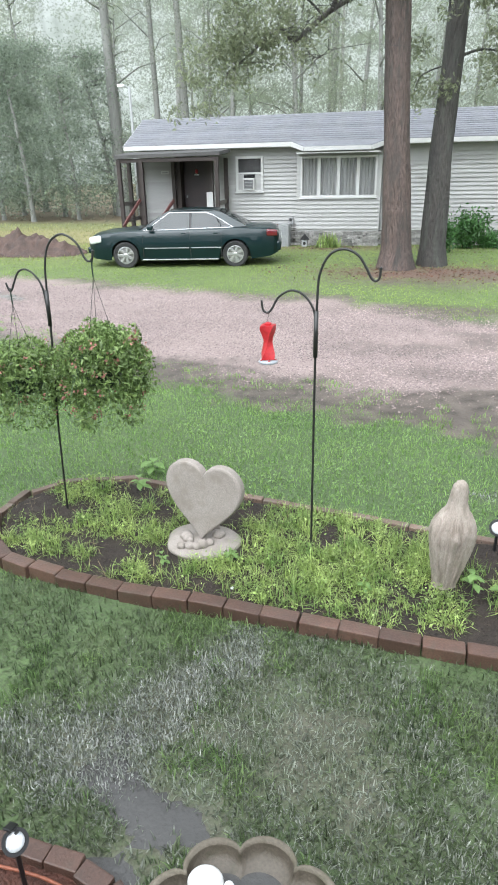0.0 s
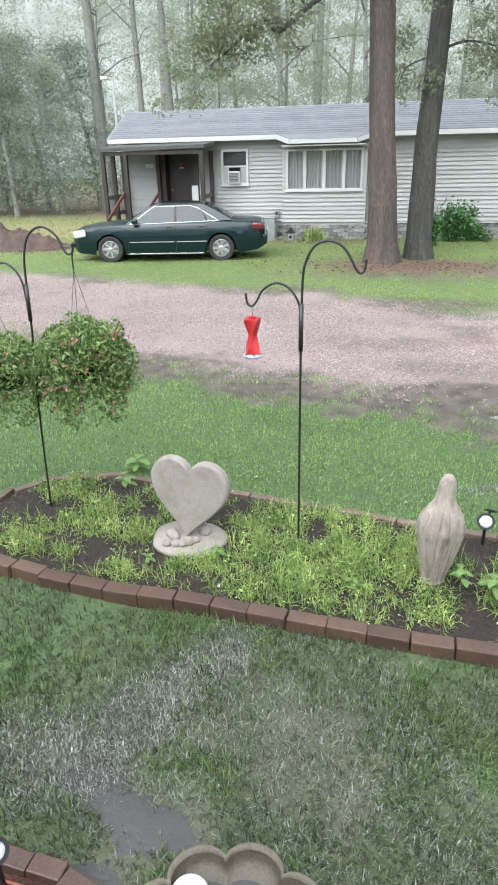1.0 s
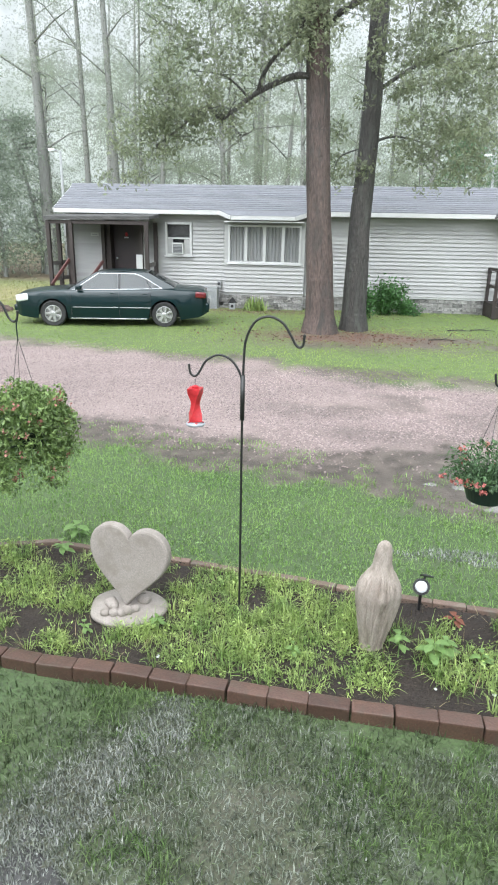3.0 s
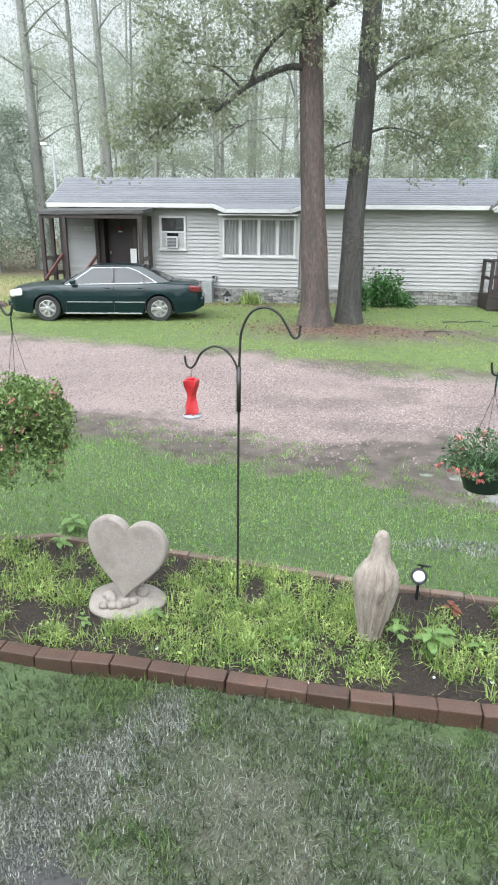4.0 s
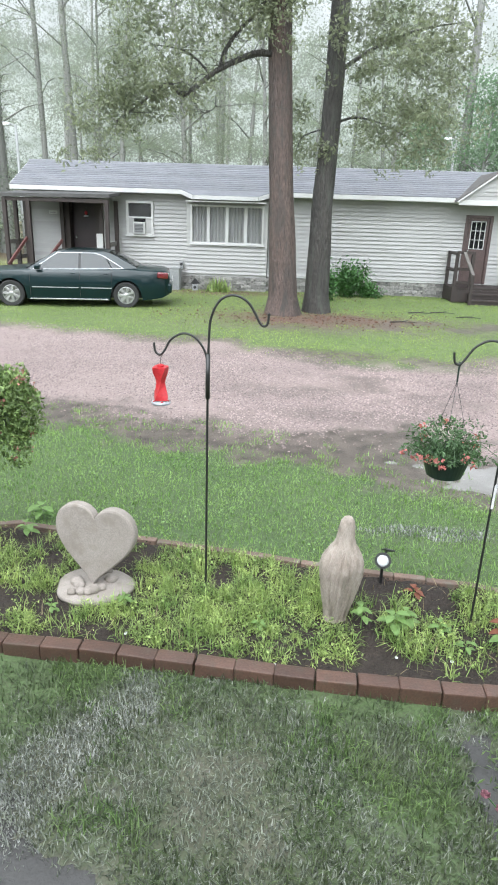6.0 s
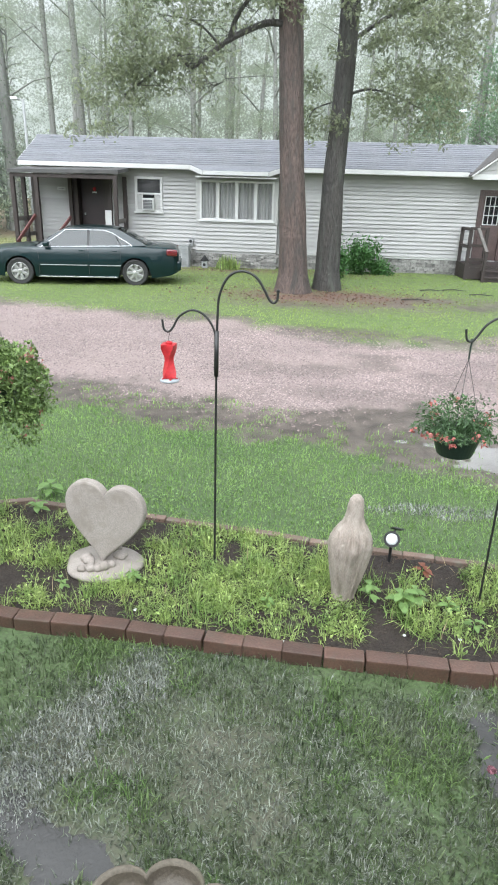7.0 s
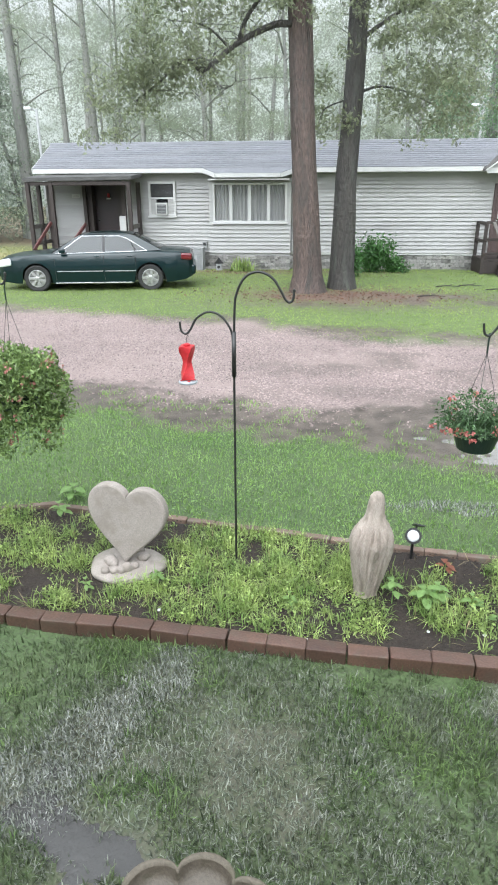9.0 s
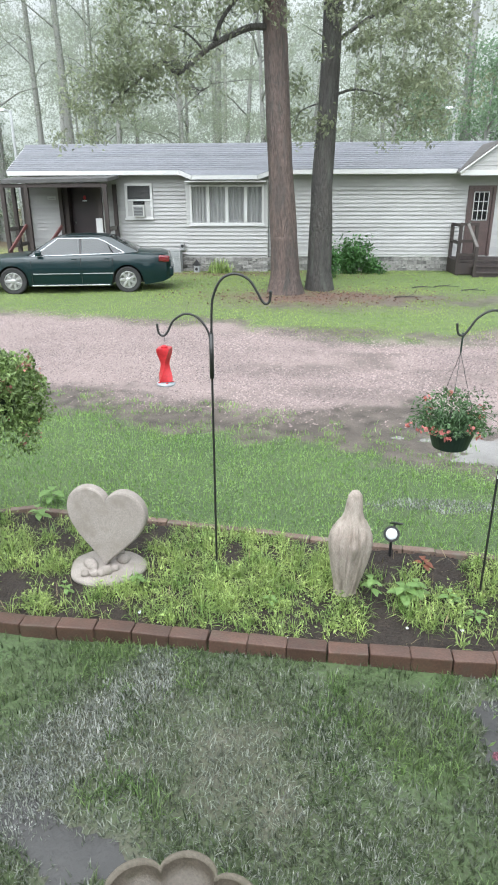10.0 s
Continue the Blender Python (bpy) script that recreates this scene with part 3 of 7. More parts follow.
OPEN = [(-4.92, -4.07, 1.57, 2.58), (-6.75, -5.85, 0.5, 2.5), (5.42, 6.19, 0.49, 2.45), (-2.95, -0.6, 0.5, 2.7)]
X_L, X_R, EAVE = -8.1, 10.8, 2.9
core = bmesh.new()
edges = sorted({X_L, X_R} | {v for o in OPEN for v in o[:2]})
for a, b in zip(edges, edges[1:]):
    z = 0.45
    for o in sorted((o for o in OPEN if o[0] <= a + 1e-6 and o[1] >= b - 1e-6), key=lambda o: o[2]):
        if o[2] > z:
            box(core, a, b, Y0, Y0 + 0.12, z, o[2])
        z = o[3]
    box(core, a, b, Y0, Y0 + 0.12, z, EAVE)
part("wall", at_home(core), M_SIDING, home)
back = bmesh.new()
box(back, X_L, X_R, 22.05, 22.17, 0.0, EAVE)
part("wall", at_home(back), M_SIDING, home)
for xa in (X_L, X_R - 0.12):
    g = bmesh.new()
    pts = [(Y0 + 0.13, 0.0), (22.04, 0.0), (22.04, 2.9), (20.8, 3.7), (Y0 + 0.13, 2.9)]
    f = g.faces.new([g.verts.new((xa, y, z)) for y, z in pts])
    ex = bmesh.ops.extrude_face_region(g, geom=[f])
    bmesh.ops.translate(g, vec=(0.12, 0, 0), verts=[v for v in ex["geom"] if isinstance(v, bmesh.types.BMVert)])
    bmesh.ops.recalc_face_normals(g, faces=g.faces)
    part("gable_wall", at_home(g), M_SIDING, home)
# floor and sheet behind the windows carry the room's shade in their colour
part("floor_deck", at_home(boxed(X_L + 0.13, X_R - 0.13, Y0 + 0.13, 22.04, 0.40, 0.48)), M_PAINTED_DARK, home)
part("dark_room_sheet", at_home(boxed(X_L + 0.2, X_R - 0.2, 21.2, 21.3, 0.49, 2.85)), M_PAINTED_DARK, home, "near-black sheet standing in for the dimness of the room")


def lap_boards(x0, x1, z0, z1, y, holes, parent, step=0.115):
    """Horizontal lap siding, each board proud at its lower edge."""
    z = z0
    while z < z1 - 0.02:
        top = min(z + step, z1)
        for a, b in cut_spans(x0, x1, [(h[0], h[1]) for h in holes if h[2] < top - 0.02 and h[3] > z + 0.02]):
            bm = bmesh.new()
            prof = [(y, z + 0.004), (y - 0.043, z), (y - 0.005, top), (y, top)]
            va = [bm.verts.new((a, p[0], p[1])) for p in prof]
            vb = [bm.verts.new((b, p[0], p[1])) for p in prof]
            for k in range(4):
                bm.faces.new((va[k], vb[k], vb[(k + 1) % 4], va[(k + 1) % 4]))
            bm.faces.new(va[::-1])
            bm.faces.new(vb)
            part("siding_board", at_home(bm), M_SIDING, parent)
        z = top


lap_boards(X_L, X_R, 0.52, 2.82, Y0 - 0.003, OPEN + [(-3.02, -0.5, 0.5, 2.82), (-6.85, -5.75, 0.5, 2.6)], home)

# bay: a shallow box in front of the wall with four panes over siding
bay = part("bay", at_home(box(box(box(box(bmesh.new(), -3.0, -2.88, 19.2, 19.49, 0.0, 2.72), -0.64, -0.52, 19.2, 19.49, 0.0, 2.72),
                                  -2.88, -0.64, 19.2, 19.3, 0.0, 1.40), -2.88, -0.64, 19.2, 19.3, 2.53, 2.72)), M_SIDING, home)
lap_boards(-3.0, -0.52, 0.52, 1.38, 19.197, [], home)
lap_boards(-3.0, -0.52, 2.56, 2.72, 19.197, [], home)


def window(x0, x1, z0, z1, y, mullions, parent, curtain=None, bars=(), thick=0.05):
    """A framed window with one pane between each pair of mullions."""
    w = part("window", at_home(box(box(box(box(bmesh.new(), x0, x0 + thick, y - 0.05, y + 0.06, z0, z1, 0.006), x1 - thick, x1, y - 0.05, y + 0.06, z0, z1, 0.006),
                               x0 + thick, x1 - thick, y - 0.05, y + 0.06, z0, z0 + thick, 0.006), x0 + thick, x1 - thick, y - 0.05, y + 0.06, z1 - thick, z1, 0.006)), M_TRIM, parent,
             "white window frame")
    cols = [x0 + thick] + list(mullions) + [x1 - thick]
    for m in mullions:
        part("mullion", at_home(boxed(m - 0.048, m + 0.048, y - 0.045, y + 0.05, z0 + thick, z1 - thick, 0.005)), M_TRIM, w)
    for b in bars:
        part("meeting_rail", at_home(boxed(x0 + thick, x1 - thick, y - 0.04, y + 0.04, b - 0.025, b + 0.025, 0.004)), M_TRIM, w)
    for a, b in zip(cols, cols[1:]):
        part("pane", at_home(boxed(a, b, y, y + 0.006, z0 + thick, z1 - thick)), M_GLASS, w, "reflecting window pane")
    part("sill", at_home(boxed(x0 - 0.03, x1 + 0.03, y - 0.09, y - 0.051, z0 - 0.03, z0 + 0.015, 0.004)), M_TRIM, w)
    if curtain:
        for a, b in curtain:
            n = 40
            v = [(a + (b - a) * k / n, y + 0.035 + 0.014 * math.sin(k * 0.8 + 0.4 * math.sin(k * 0.31)) - Y0, z) for z in (z0 + 0.03, z1 - 0.03) for k in range(n + 1)]
            raw("curtain", v, [(k, k + 1, n + 2 + k, n + 1 + k) for k in range(n)], M_CURTAIN, w, True)
    return w


window(-2.88, -0.64, 1.40, 2.53, 19.21, (-2.33, -1.76, -1.19), home, [(-2.83, -2.34), (-2.32, -1.77), (-1.75, -1.20), (-1.18, -0.69)], thick=0.06)
w1 = window(-4.92, -4.07, 1.57, 2.58, 19.47, (), home, bars=(2.10,), thick=0.07)
# window air conditioner between folding side panels
part("blind", at_home(boxed(-4.86, -4.13, 19.50, 19.51, 2.12, 2.52)), M_BLIND, w1, "dark lowered blind")
for x0, x1 in ((-4.85, -4.68), (-4.32, -4.14)):
    part("side_panel", at_home(boxed(x0, x1, 19.44, 19.465, 1.64, 2.07, 0.004)), M_SIDING, w1, "pale folding side panel")
ac = part("window_air_conditioner", at_home(boxed(-4.68, -4.32, 19.30, 19.468, 1.62, 1.97, 0.012)), M_TRIM, w1, "white window air conditioner")
part("grille", at_home(boxed(-4.64, -4.36, 19.289, 19.299, 1.66, 1.92)), M_BLIND, w1, "grey louvred grille")
for k in range(6):
    part("louvre", at_home(boxed(-4.63, -4.37, 19.281, 19.288, 1.67 + k * 0.042, 1.688 + k * 0.042)), M_GREYMETAL, w1)

# porch door, in a dark recess
pd = part("door", at_home(boxed(-6.70, -5.90, 19.72, 19.77, 0.52, 2.48, 0.006)), M_DARKDOOR, home, "dark maroon front door")
part("door_frame", at_home(box(box(box(bmesh.new(), -6.85, -6.70, 19.40, 19.60, 0.5, 2.6), -5.90, -5.75, 19.40, 19.60, 0.5, 2.6), -6.70, -5.90, 19.40, 19.60, 2.48, 2.6)), M_DARKWOOD, home)
part("recess_lining", at_home(box(box(box(bmesh.new(), -6.78, -6.71, 19.61, 19.9, 0.5, 2.55), -5.89, -5.82, 19.61, 19.9, 0.5, 2.55), -6.71, -5.89, 19.61, 19.9, 2.49, 2.55)), M_DARKWOOD, home)
part("door_knob", at_home(lathe(bmesh.new(), [(0.03, -0.03), (0.03, 0.03)], 10, (-6.60, 19.70, 1.45))), M_CHROME, pd)

# the other door, with nine small panes
bd = part("door", at_home(box(box(box(bmesh.new(), 5.50, 6.11, 19.46, 19.50, 0.50, 1.50, 0.004), 5.50, 5.58, 19.46, 19.50, 1.505, 2.40, 0.004), 6.03, 6.11, 19.46, 19.50, 1.505, 2.40, 0.004)), M_DOOR, home, "brown half-glazed door")
part("door_head", at_home(boxed(5.585, 6.025, 19.46, 19.50, 2.32, 2.40)), M_DOOR, bd)
part("door_frame", at_home(box(box(box(bmesh.new(), 5.40, 5.49, 19.43, 19.52, 0.49, 2.48, 0.004), 6.12, 6.21, 19.43, 19.52, 0.49, 2.48, 0.004), 5.49, 6.12, 19.43, 19.52, 2.405, 2.48, 0.004)), M_DOOR, home)
for i in range(3):
    for j in range(3):
        part("pane", at_home(boxed(5.60 + i * 0.14, 5.725 + i * 0.14, 19.475, 19.481, 1.53 + j * 0.26, 1.77 + j * 0.26)), M_GLASS, bd)
for k in range(4):
    part("glazing_bar", at_home(boxed(5.582 + k * 0.14, 5.602 + k * 0.14, 19.45, 19.474, 1.51, 2.31)), M_TRIM, bd)
    part("glazing_bar", at_home(boxed(5.582, 6.022, 19.445, 19.4495, 1.51 + k * 0.26, 1.53 + k * 0.26)), M_TRIM, bd)
part("door_knob", at_home(lathe(bmesh.new(), [(0.028, -0.03), (0.028, 0.03)], 10, (5.55, 19.43, 1.45))), M_CHROME, bd)

# roof
RX0, RX1 = -8.36, 11.0
E_Y, E_Z, R_Y, R_Z = 19.1, 2.96, 20.8, 3.74
SL = (R_Z - E_Z) / (R_Y - E_Y)
roof = bmesh.new()
for y_e, s in ((E_Y, 1), (2 * R_Y - E_Y, -1)):
    a = [roof.verts.new(p) for p in ((RX0, y_e, E_Z - 0.03), (RX1, y_e, E_Z - 0.03), (RX1, R_Y, R_Z - 0.03), (RX0, R_Y, R_Z - 0.03))]
    b = [roof.verts.new(v.co + Vector((0, 0, -0.10))) for v in a]
    for q in ((a[0], a[1], a[2], a[3]), (b[3], b[2], b[1], b[0])) + tuple((a[k], b[k], b[(k + 1) % 4], a[(k + 1) % 4]) for k in range(4)):
        roof.faces.new(q)
bmesh.ops.recalc_face_normals(roof, faces=roof.faces)
rf = part("roof", at_home(roof), M_SHINGLE, home, "low grey shingle roof")


def slope(y):
    return E_Z + (y - E_Y) * SL


COURSES = 13
for k in range(COURSES):
    ya, yb = E_Y - 0.02 + (R_Y - E_Y) * k / COURSES, E_Y + (R_Y - E_Y) * (k + 1) / COURSES
    bm = bmesh.new()
    p = [(ya, slope(ya) + 0.004), (ya, slope(ya) - 0.025), (yb, slope(yb) - 0.03), (yb, slope(yb) - 0.016)]
    va, vb = [bm.verts.new((RX0 - 0.02, *q)) for q in p], [bm.verts.new((RX1, *q)) for q in p]
    for j in range(4):
        bm.faces.new((va[j], vb[j], vb[(j + 1) % 4], va[(j + 1) % 4]))
    bm.faces.new(va[::-1])
    bm.faces.new(vb)
    bmesh.ops.recalc_face_normals(bm, faces=bm.faces)
    part("shingle_course", at_home(bm), M_SHINGLE, rf)
part("ridge_cap", at_home(tube(bmesh.new(), [(RX0 - 0.03, R_Y, R_Z - 0.03), (RX1, R_Y, R_Z - 0.03)], 0.055, 8)), M_SHINGLE, rf)
# roof apron over the bay
ap = bmesh.new()
B_Y, B_Z = 18.72, E_Z - 0.38 * SL
top = [(-3.15, E_Y - 0.01, E_Z - 0.012), (-2.72, B_Y, B_Z), (-0.82, B_Y, B_Z), (-0.39, E_Y - 0.01, E_Z - 0.012)]
a = [ap.verts.new(p) for p in top]
b = [ap.verts.new((p[0], p[1], p[2] - 0.05)) for p in top]
ap.faces.new(a)
ap.faces.new(b[::-1])
for k in range(4):
    ap.faces.new((a[k], b[k], b[(k + 1) % 4], a[(k + 1) % 4]))
bmesh.ops.recalc_face_normals(ap, faces=ap.faces)
part("bay_roof", at_home(ap), M_SHINGLE, rf)


def fascia(a, b, drop=0.15):
    bm = bmesh.new()
    d = (Vector(b) - Vector(a)).normalized()
    n = Vector((d.y, -d.x, 0)).normalized() * 0.02
    q = []
    for p in (Vector(a), Vector(b)):
        q += [p - n * 0.2, p + n, p + n - Vector((0, 0, drop)), p - n * 0.2 - Vector((0, 0, drop))]
    v = [bm.verts.new(p) for p in q]
    for f in ((0, 1, 5, 4), (1, 2, 6, 5), (2, 3, 7, 6), (3, 0, 4, 7), (3, 2, 1, 0), (4, 5, 6, 7)):
        bm.faces.new([v[k] for k in f])
    bmesh.ops.recalc_face_normals(bm, faces=bm.faces)
    part("fascia", at_home(bm), M_TRIM, rf, "white fascia board")


ez = E_Z - 0.035
fascia((RX0, E_Y - 0.02, ez), (-3.16, E_Y - 0.02, ez), 0.12)
fascia((-3.15, E_Y - 0.02, ez), (-2.73, B_Y - 0.01, B_Z - 0.01), 0.12)
fascia((-2.72, B_Y - 0.012, B_Z - 0.01), (-0.82, B_Y - 0.012, B_Z - 0.01), 0.11)
fascia((-0.81, B_Y - 0.01, B_Z - 0.01), (-0.39, E_Y - 0.02, ez), 0.12)
fascia((-0.38, E_Y - 0.02, ez), (4.93, E_Y - 0.02, ez), 0.12)
fascia((6.97, E_Y - 0.02, ez), (RX1, E_Y - 0.02, ez), 0.12)
part("soffit", at_home(boxed(X_L - 0.2, X_R + 0.1, E_Y + 0.02, Y0 - 0.03, 2.79, 2.82)), M_TRIM, rf)
part("soffit", at_home(boxed(-2.95, -0.58, B_Y + 0.02, E_Y - 0.03, 2.60, 2.63)), M_TRIM, rf)
for ya in (0, 1):
    bm = bmesh.new()
    y_e = E_Y if ya == 0 else 2 * R_Y - E_Y
    beam(bm, (RX0 - 0.035, y_e, E_Z - 0.10), (RX0 - 0.035, R_Y, R_Z - 0.10), 0.025, 0.14)
    part("bargeboard", at_home(bm), M_TRIM, rf)

# small gabled hood over the second door
G0, G1, GP, GY_F, G_EZ, G_PZ = 4.95, 6.95, 5.95, 18.72, 2.86, 3.60
gab = bmesh.new()
f = gab.faces.new([gab.verts.new(p) for p in ((G0 + 0.06, GY_F + 0.05, G_EZ), (G1 - 0.06, GY_F + 0.05, G_EZ), (GP, GY_F + 0.05, G_PZ - 0.05))])
ex = bmesh.ops.extrude_face_region(gab, geom=[f])
bmesh.ops.translate(gab, vec=(0, 1.6, 0), verts=[v for v in ex["geom"] if isinstance(v, bmesh.types.BMVert)])
bmesh.ops.recalc_face_normals(gab, faces=gab.faces)
hood = part("porch_gable", at_home(gab), M_SIDING, home, "small gabled hood over the door")
for sx in (-1, 1):
    bm = bmesh.new()
    xe = G0 - 0.05 if sx < 0 else G1 + 0.05
    q = [(xe, GY_F - 0.02, G_EZ + 0.0), (GP, GY_F - 0.02, G_PZ + 0.05), (GP, 20.5, G_PZ + 0.05), (xe, 20.5, G_EZ + 0.0)]
    a = [bm.verts.new(p) for p in q]
    b = [bm.verts.new((p[0], p[1], p[2] - 0.05)) for p in q]
    bm.faces.new(a)
    bm.faces.new(b[::-1])
    for k in range(4):
        bm.faces.new((a[k], b[k], b[(k + 1) % 4], a[(k + 1) % 4]))
    bmesh.ops.recalc_face_normals(bm, faces=bm.faces)
    part("hood_roof", at_home(bm), M_SHINGLE_HOOD, hood, "brown-grey shingles of the hood")
    bm = bmesh.new()
    beam(bm, (xe, GY_F - 0.035, G_EZ - 0.05), (GP, GY_F - 0.035, G_PZ - 0.02), 0.15, 0.03)
    part("bargeboard", at_home(bm), M_TRIM, hood, "white bargeboard")
part("lintel", at_home(boxed(G0, G1, GY_F, GY_F + 0.04, G_EZ - 0.12, G_EZ + 0.02)), M_TRIM, hood)
for k in range(6):
    z = G_EZ + 0.022 + k * 0.112
    lo, hi = ((G_PZ - 0.06 - q) / (G_PZ - 0.06 - G_EZ) * 0.93 for q in (z, z + 0.105))
    if hi > 0.03:
        bm = bmesh.new()
        fr = [bm.verts.new((GP + s, GY_F + y, zz)) for s, y, zz in ((-lo, 0.020, z), (lo, 0.020, z), (hi, 0.034, z + 0.105), (-hi, 0.034, z + 0.105))]
        bk = [bm.verts.new((v.co.x, GY_F + 0.049, v.co.z)) for v in fr]
        bm.faces.new(fr)
        bm.faces.new(bk[::-1])
        for j in range(4):
            bm.faces.new((fr[j], bk[j], bk[(j + 1) % 4], fr[(j + 1) % 4]))
        bmesh.ops.recalc_face_normals(bm, faces=bm.faces)
        part("siding_board", at_home(bm), M_SIDING, hood)

# block skirting
sk = bmesh.new()
box(sk, X_L, -3.01, Y0 + 0.03, Y0 + 0.1, 0, 0.449)
box(sk, -0.5, X_R, Y0 + 0.03, Y0 + 0.1, 0, 0.449)
skirt = part("skirting", at_home(sk), M_SKIRT, home, "rough grey block skirting")
part("skirt_cap", at_home(boxed(-0.5, X_R, Y0 - 0.02, Y0 + 0.029, 0.455, 0.515)), M_TRIM, skirt)
block = None
for row in range(4):
    x = X_L + (0.14 if row % 2 else 0.0)
    while x < X_R - 0.3:
        front = 19.19 if -3.02 < x + 0.15 < -0.5 else Y0 + 0.02
        if block is None:
            bm = boxed(-0.142, 0.142, -0.02, 0.02, 0.002, 0.106, 0.008)
            block = part("block", bm, M_SKIRT, skirt)
            ob = block
        else:
            ob = new("block", block.data)
            ob.parent = skirt
        ob.location = (x + 0.15, front - Y0, row * 0.112)
        x += 0.29

# ---- front porch of the home ----
porch = thing("front_porch", -6.6, 18.7, 0, "dark weathered wooden porch with a flat roof", "porch")


def at_porch(bm):
    bmesh.ops.translate(bm, vec=(6.6, -18.7, 0), verts=bm.verts)
    return bm


bm = bmesh.new()
q = [(-8.2, 17.9, 2.66), (-5.0, 17.9, 2.70), (-5.0, 19.09, 2.79), (-8.2, 19.09, 2.76)]
a = [bm.verts.new(p) for p in q]
b = [bm.verts.new((p[0], p[1], p[2] - 0.09)) for p in q]
bm.faces.new(a)
bm.faces.new(b[::-1])
for k in range(4):
    bm.faces.new((a[k], b[k], b[(k + 1) % 4], a[(k + 1) % 4]))
bmesh.ops.recalc_face_normals(bm, faces=bm.faces)
part("porch_roof", at_porch(bm), M_PORCHROOF, porch)
part("beam", at_porch(boxed(-8.15, -5.05, 17.96, 18.05, 2.46, 2.565, 0.005)), M_DARKWOOD, porch)
part("deck", at_porch(boxed(-8.15, -5.05, 17.95, 19.45, 0.36, 0.46, 0.005)), M_DARKWOOD, porch)
for px, py in ((-8.12, 18.0), (-7.42, 18.0), (-8.1, 18.7), (-8.05, 19.33), (-6.9, 19.33), (-5.55, 18.9), (-5.12, 18.0), (-5.2, 19.3)):
    part("post", at_porch(box(box(bmesh.new(), px - 0.055, px + 0.055, py - 0.055, py + 0.055, 0.465, 2.55, 0.006), px - 0.06, px + 0.06, py - 0.06, py + 0.06, 0, 0.36)), M_DARKWOOD, porch)
for a, b in (((-8.1, 18.1, 1.32), (-8.1, 19.3, 1.32)), ((-8.1, 18.1, 0.85), (-8.1, 19.3, 0.85)), ((-5.12, 18.1, 1.32), (-5.2, 19.2, 1.32))):
    part("rail", at_porch(beam(bmesh.new(), a, b, 0.04, 0.12, 0.004)), M_GREYWOOD, porch)
part("stair_rail", at_porch(beam(bmesh.new(), (-7.5, 17.93, 1.45), (-7.75, 17.1, 0.75), 0.045, 0.09, 0.004)), M_REDWOOD, porch, "red-painted stair rail")
part("stair_rail", at_porch(beam(bmesh.new(), (-6.45, 17.93, 1.42), (-6.75, 17.1, 0.75), 0.045, 0.09, 0.004)), M_REDWOOD, porch, "red-painted stair rail")
for x in (-7.73, -6.73):
    part("stair_post", at_porch(boxed(x - 0.045, x + 0.045, 17.05, 17.14, 0, 0.72)), M_DARKWOOD, porch)
for k in range(2):
    part("tread", at_porch(boxed(-7.7, -6.78, 17.42 + k * 0.26, 17.66 + k * 0.26, 0.13 + k * 0.16, 0.17 + k * 0.16, 0.004)), M_GREYWOOD, porch)
    part("riser", at_porch(boxed(-7.68, -6.8, 17.46 + k * 0.26, 17.49 + k * 0.26, 0 if k == 0 else 0.0, 0.129 + k * 0.16)), M_DARKWOOD, porch)

# ---- steps at the second door ----
stoop = thing("door_stoop", 5.9, 18.8, 0, "dark brown wooden stoop with railings and steps", "steps")


def at_stoop(bm):
    bmesh.ops.translate(bm, vec=(-5.9, -18.8, 0), verts=bm.verts)
    return bm


part("deck", at_stoop(boxed(4.98, 6.85, 18.3, 19.43, 0.40, 0.47, 0.005)), M_DARKWOOD, stoop)
part("skirt_board", at_stoop(boxed(4.98, 6.85, 18.30, 18.33, 0.06, 0.395)), M_DARKWOOD, stoop)
part("skirt_board", at_stoop(boxed(4.98, 5.01, 18.34, 19.43, 0.06, 0.395)), M_DARKWOOD, stoop)
for px, py in ((5.03, 18.34), (5.48, 18.34), (6.38, 18.34), (6.80, 18.34), (5.03, 19.35), (6.80, 19.35)):
    part("post", at_stoop(boxed(px - 0.045, px + 0.045, py - 0.045, py + 0.045, 0.0, 1.45, 0.005)), M_DARKWOOD, stoop)
for x0, x1 in ((5.0, 5.52), (6.34, 6.84)):
    for z in (1.46, 1.0, 0.62):
        part("rail", at_stoop(boxed(x0, x1, 18.27, 18.31, z - 0.05, z + 0.03, 0.004)), M_DARKWOOD, stoop)
for x in (5.03, 6.80):
    for z in (1.42, 0.95):
        part("rail", at_stoop(boxed(x - 0.02, x + 0.02, 18.4, 19.3, z - 0.05, z + 0.03, 0.004)), M_DARKWOOD, stoop)
for x in (5.20, 6.33):
    part("hand_rail", at_stoop(beam(bmesh.new(), (x, 18.25, 1.46), (x + 0.20, 17.78, 0.86), 0.10, 0.035, 0.004)), M_GREYWOOD, stoop, "pale weathered hand rail")
    part("stair_post", at_stoop(boxed(x + 0.15, x + 0.235, 17.75, 17.83, 0, 0.84, 0.004)), M_DARKWOOD, stoop)
for k in range(2):
    part("tread", at_stoop(boxed(5.44, 6.44, 17.80 + k * 0.25, 18.04 + k * 0.25, 0.13 + k * 0.155, 0.17 + k * 0.155, 0.004)), M_DARKWOOD, stoop)
    part("riser", at_stoop(boxed(5.46, 6.42, 17.84 + k * 0.25, 17.87 + k * 0.25, 0, 0.129 + k * 0.155)), M_DARKWOOD, stoop)

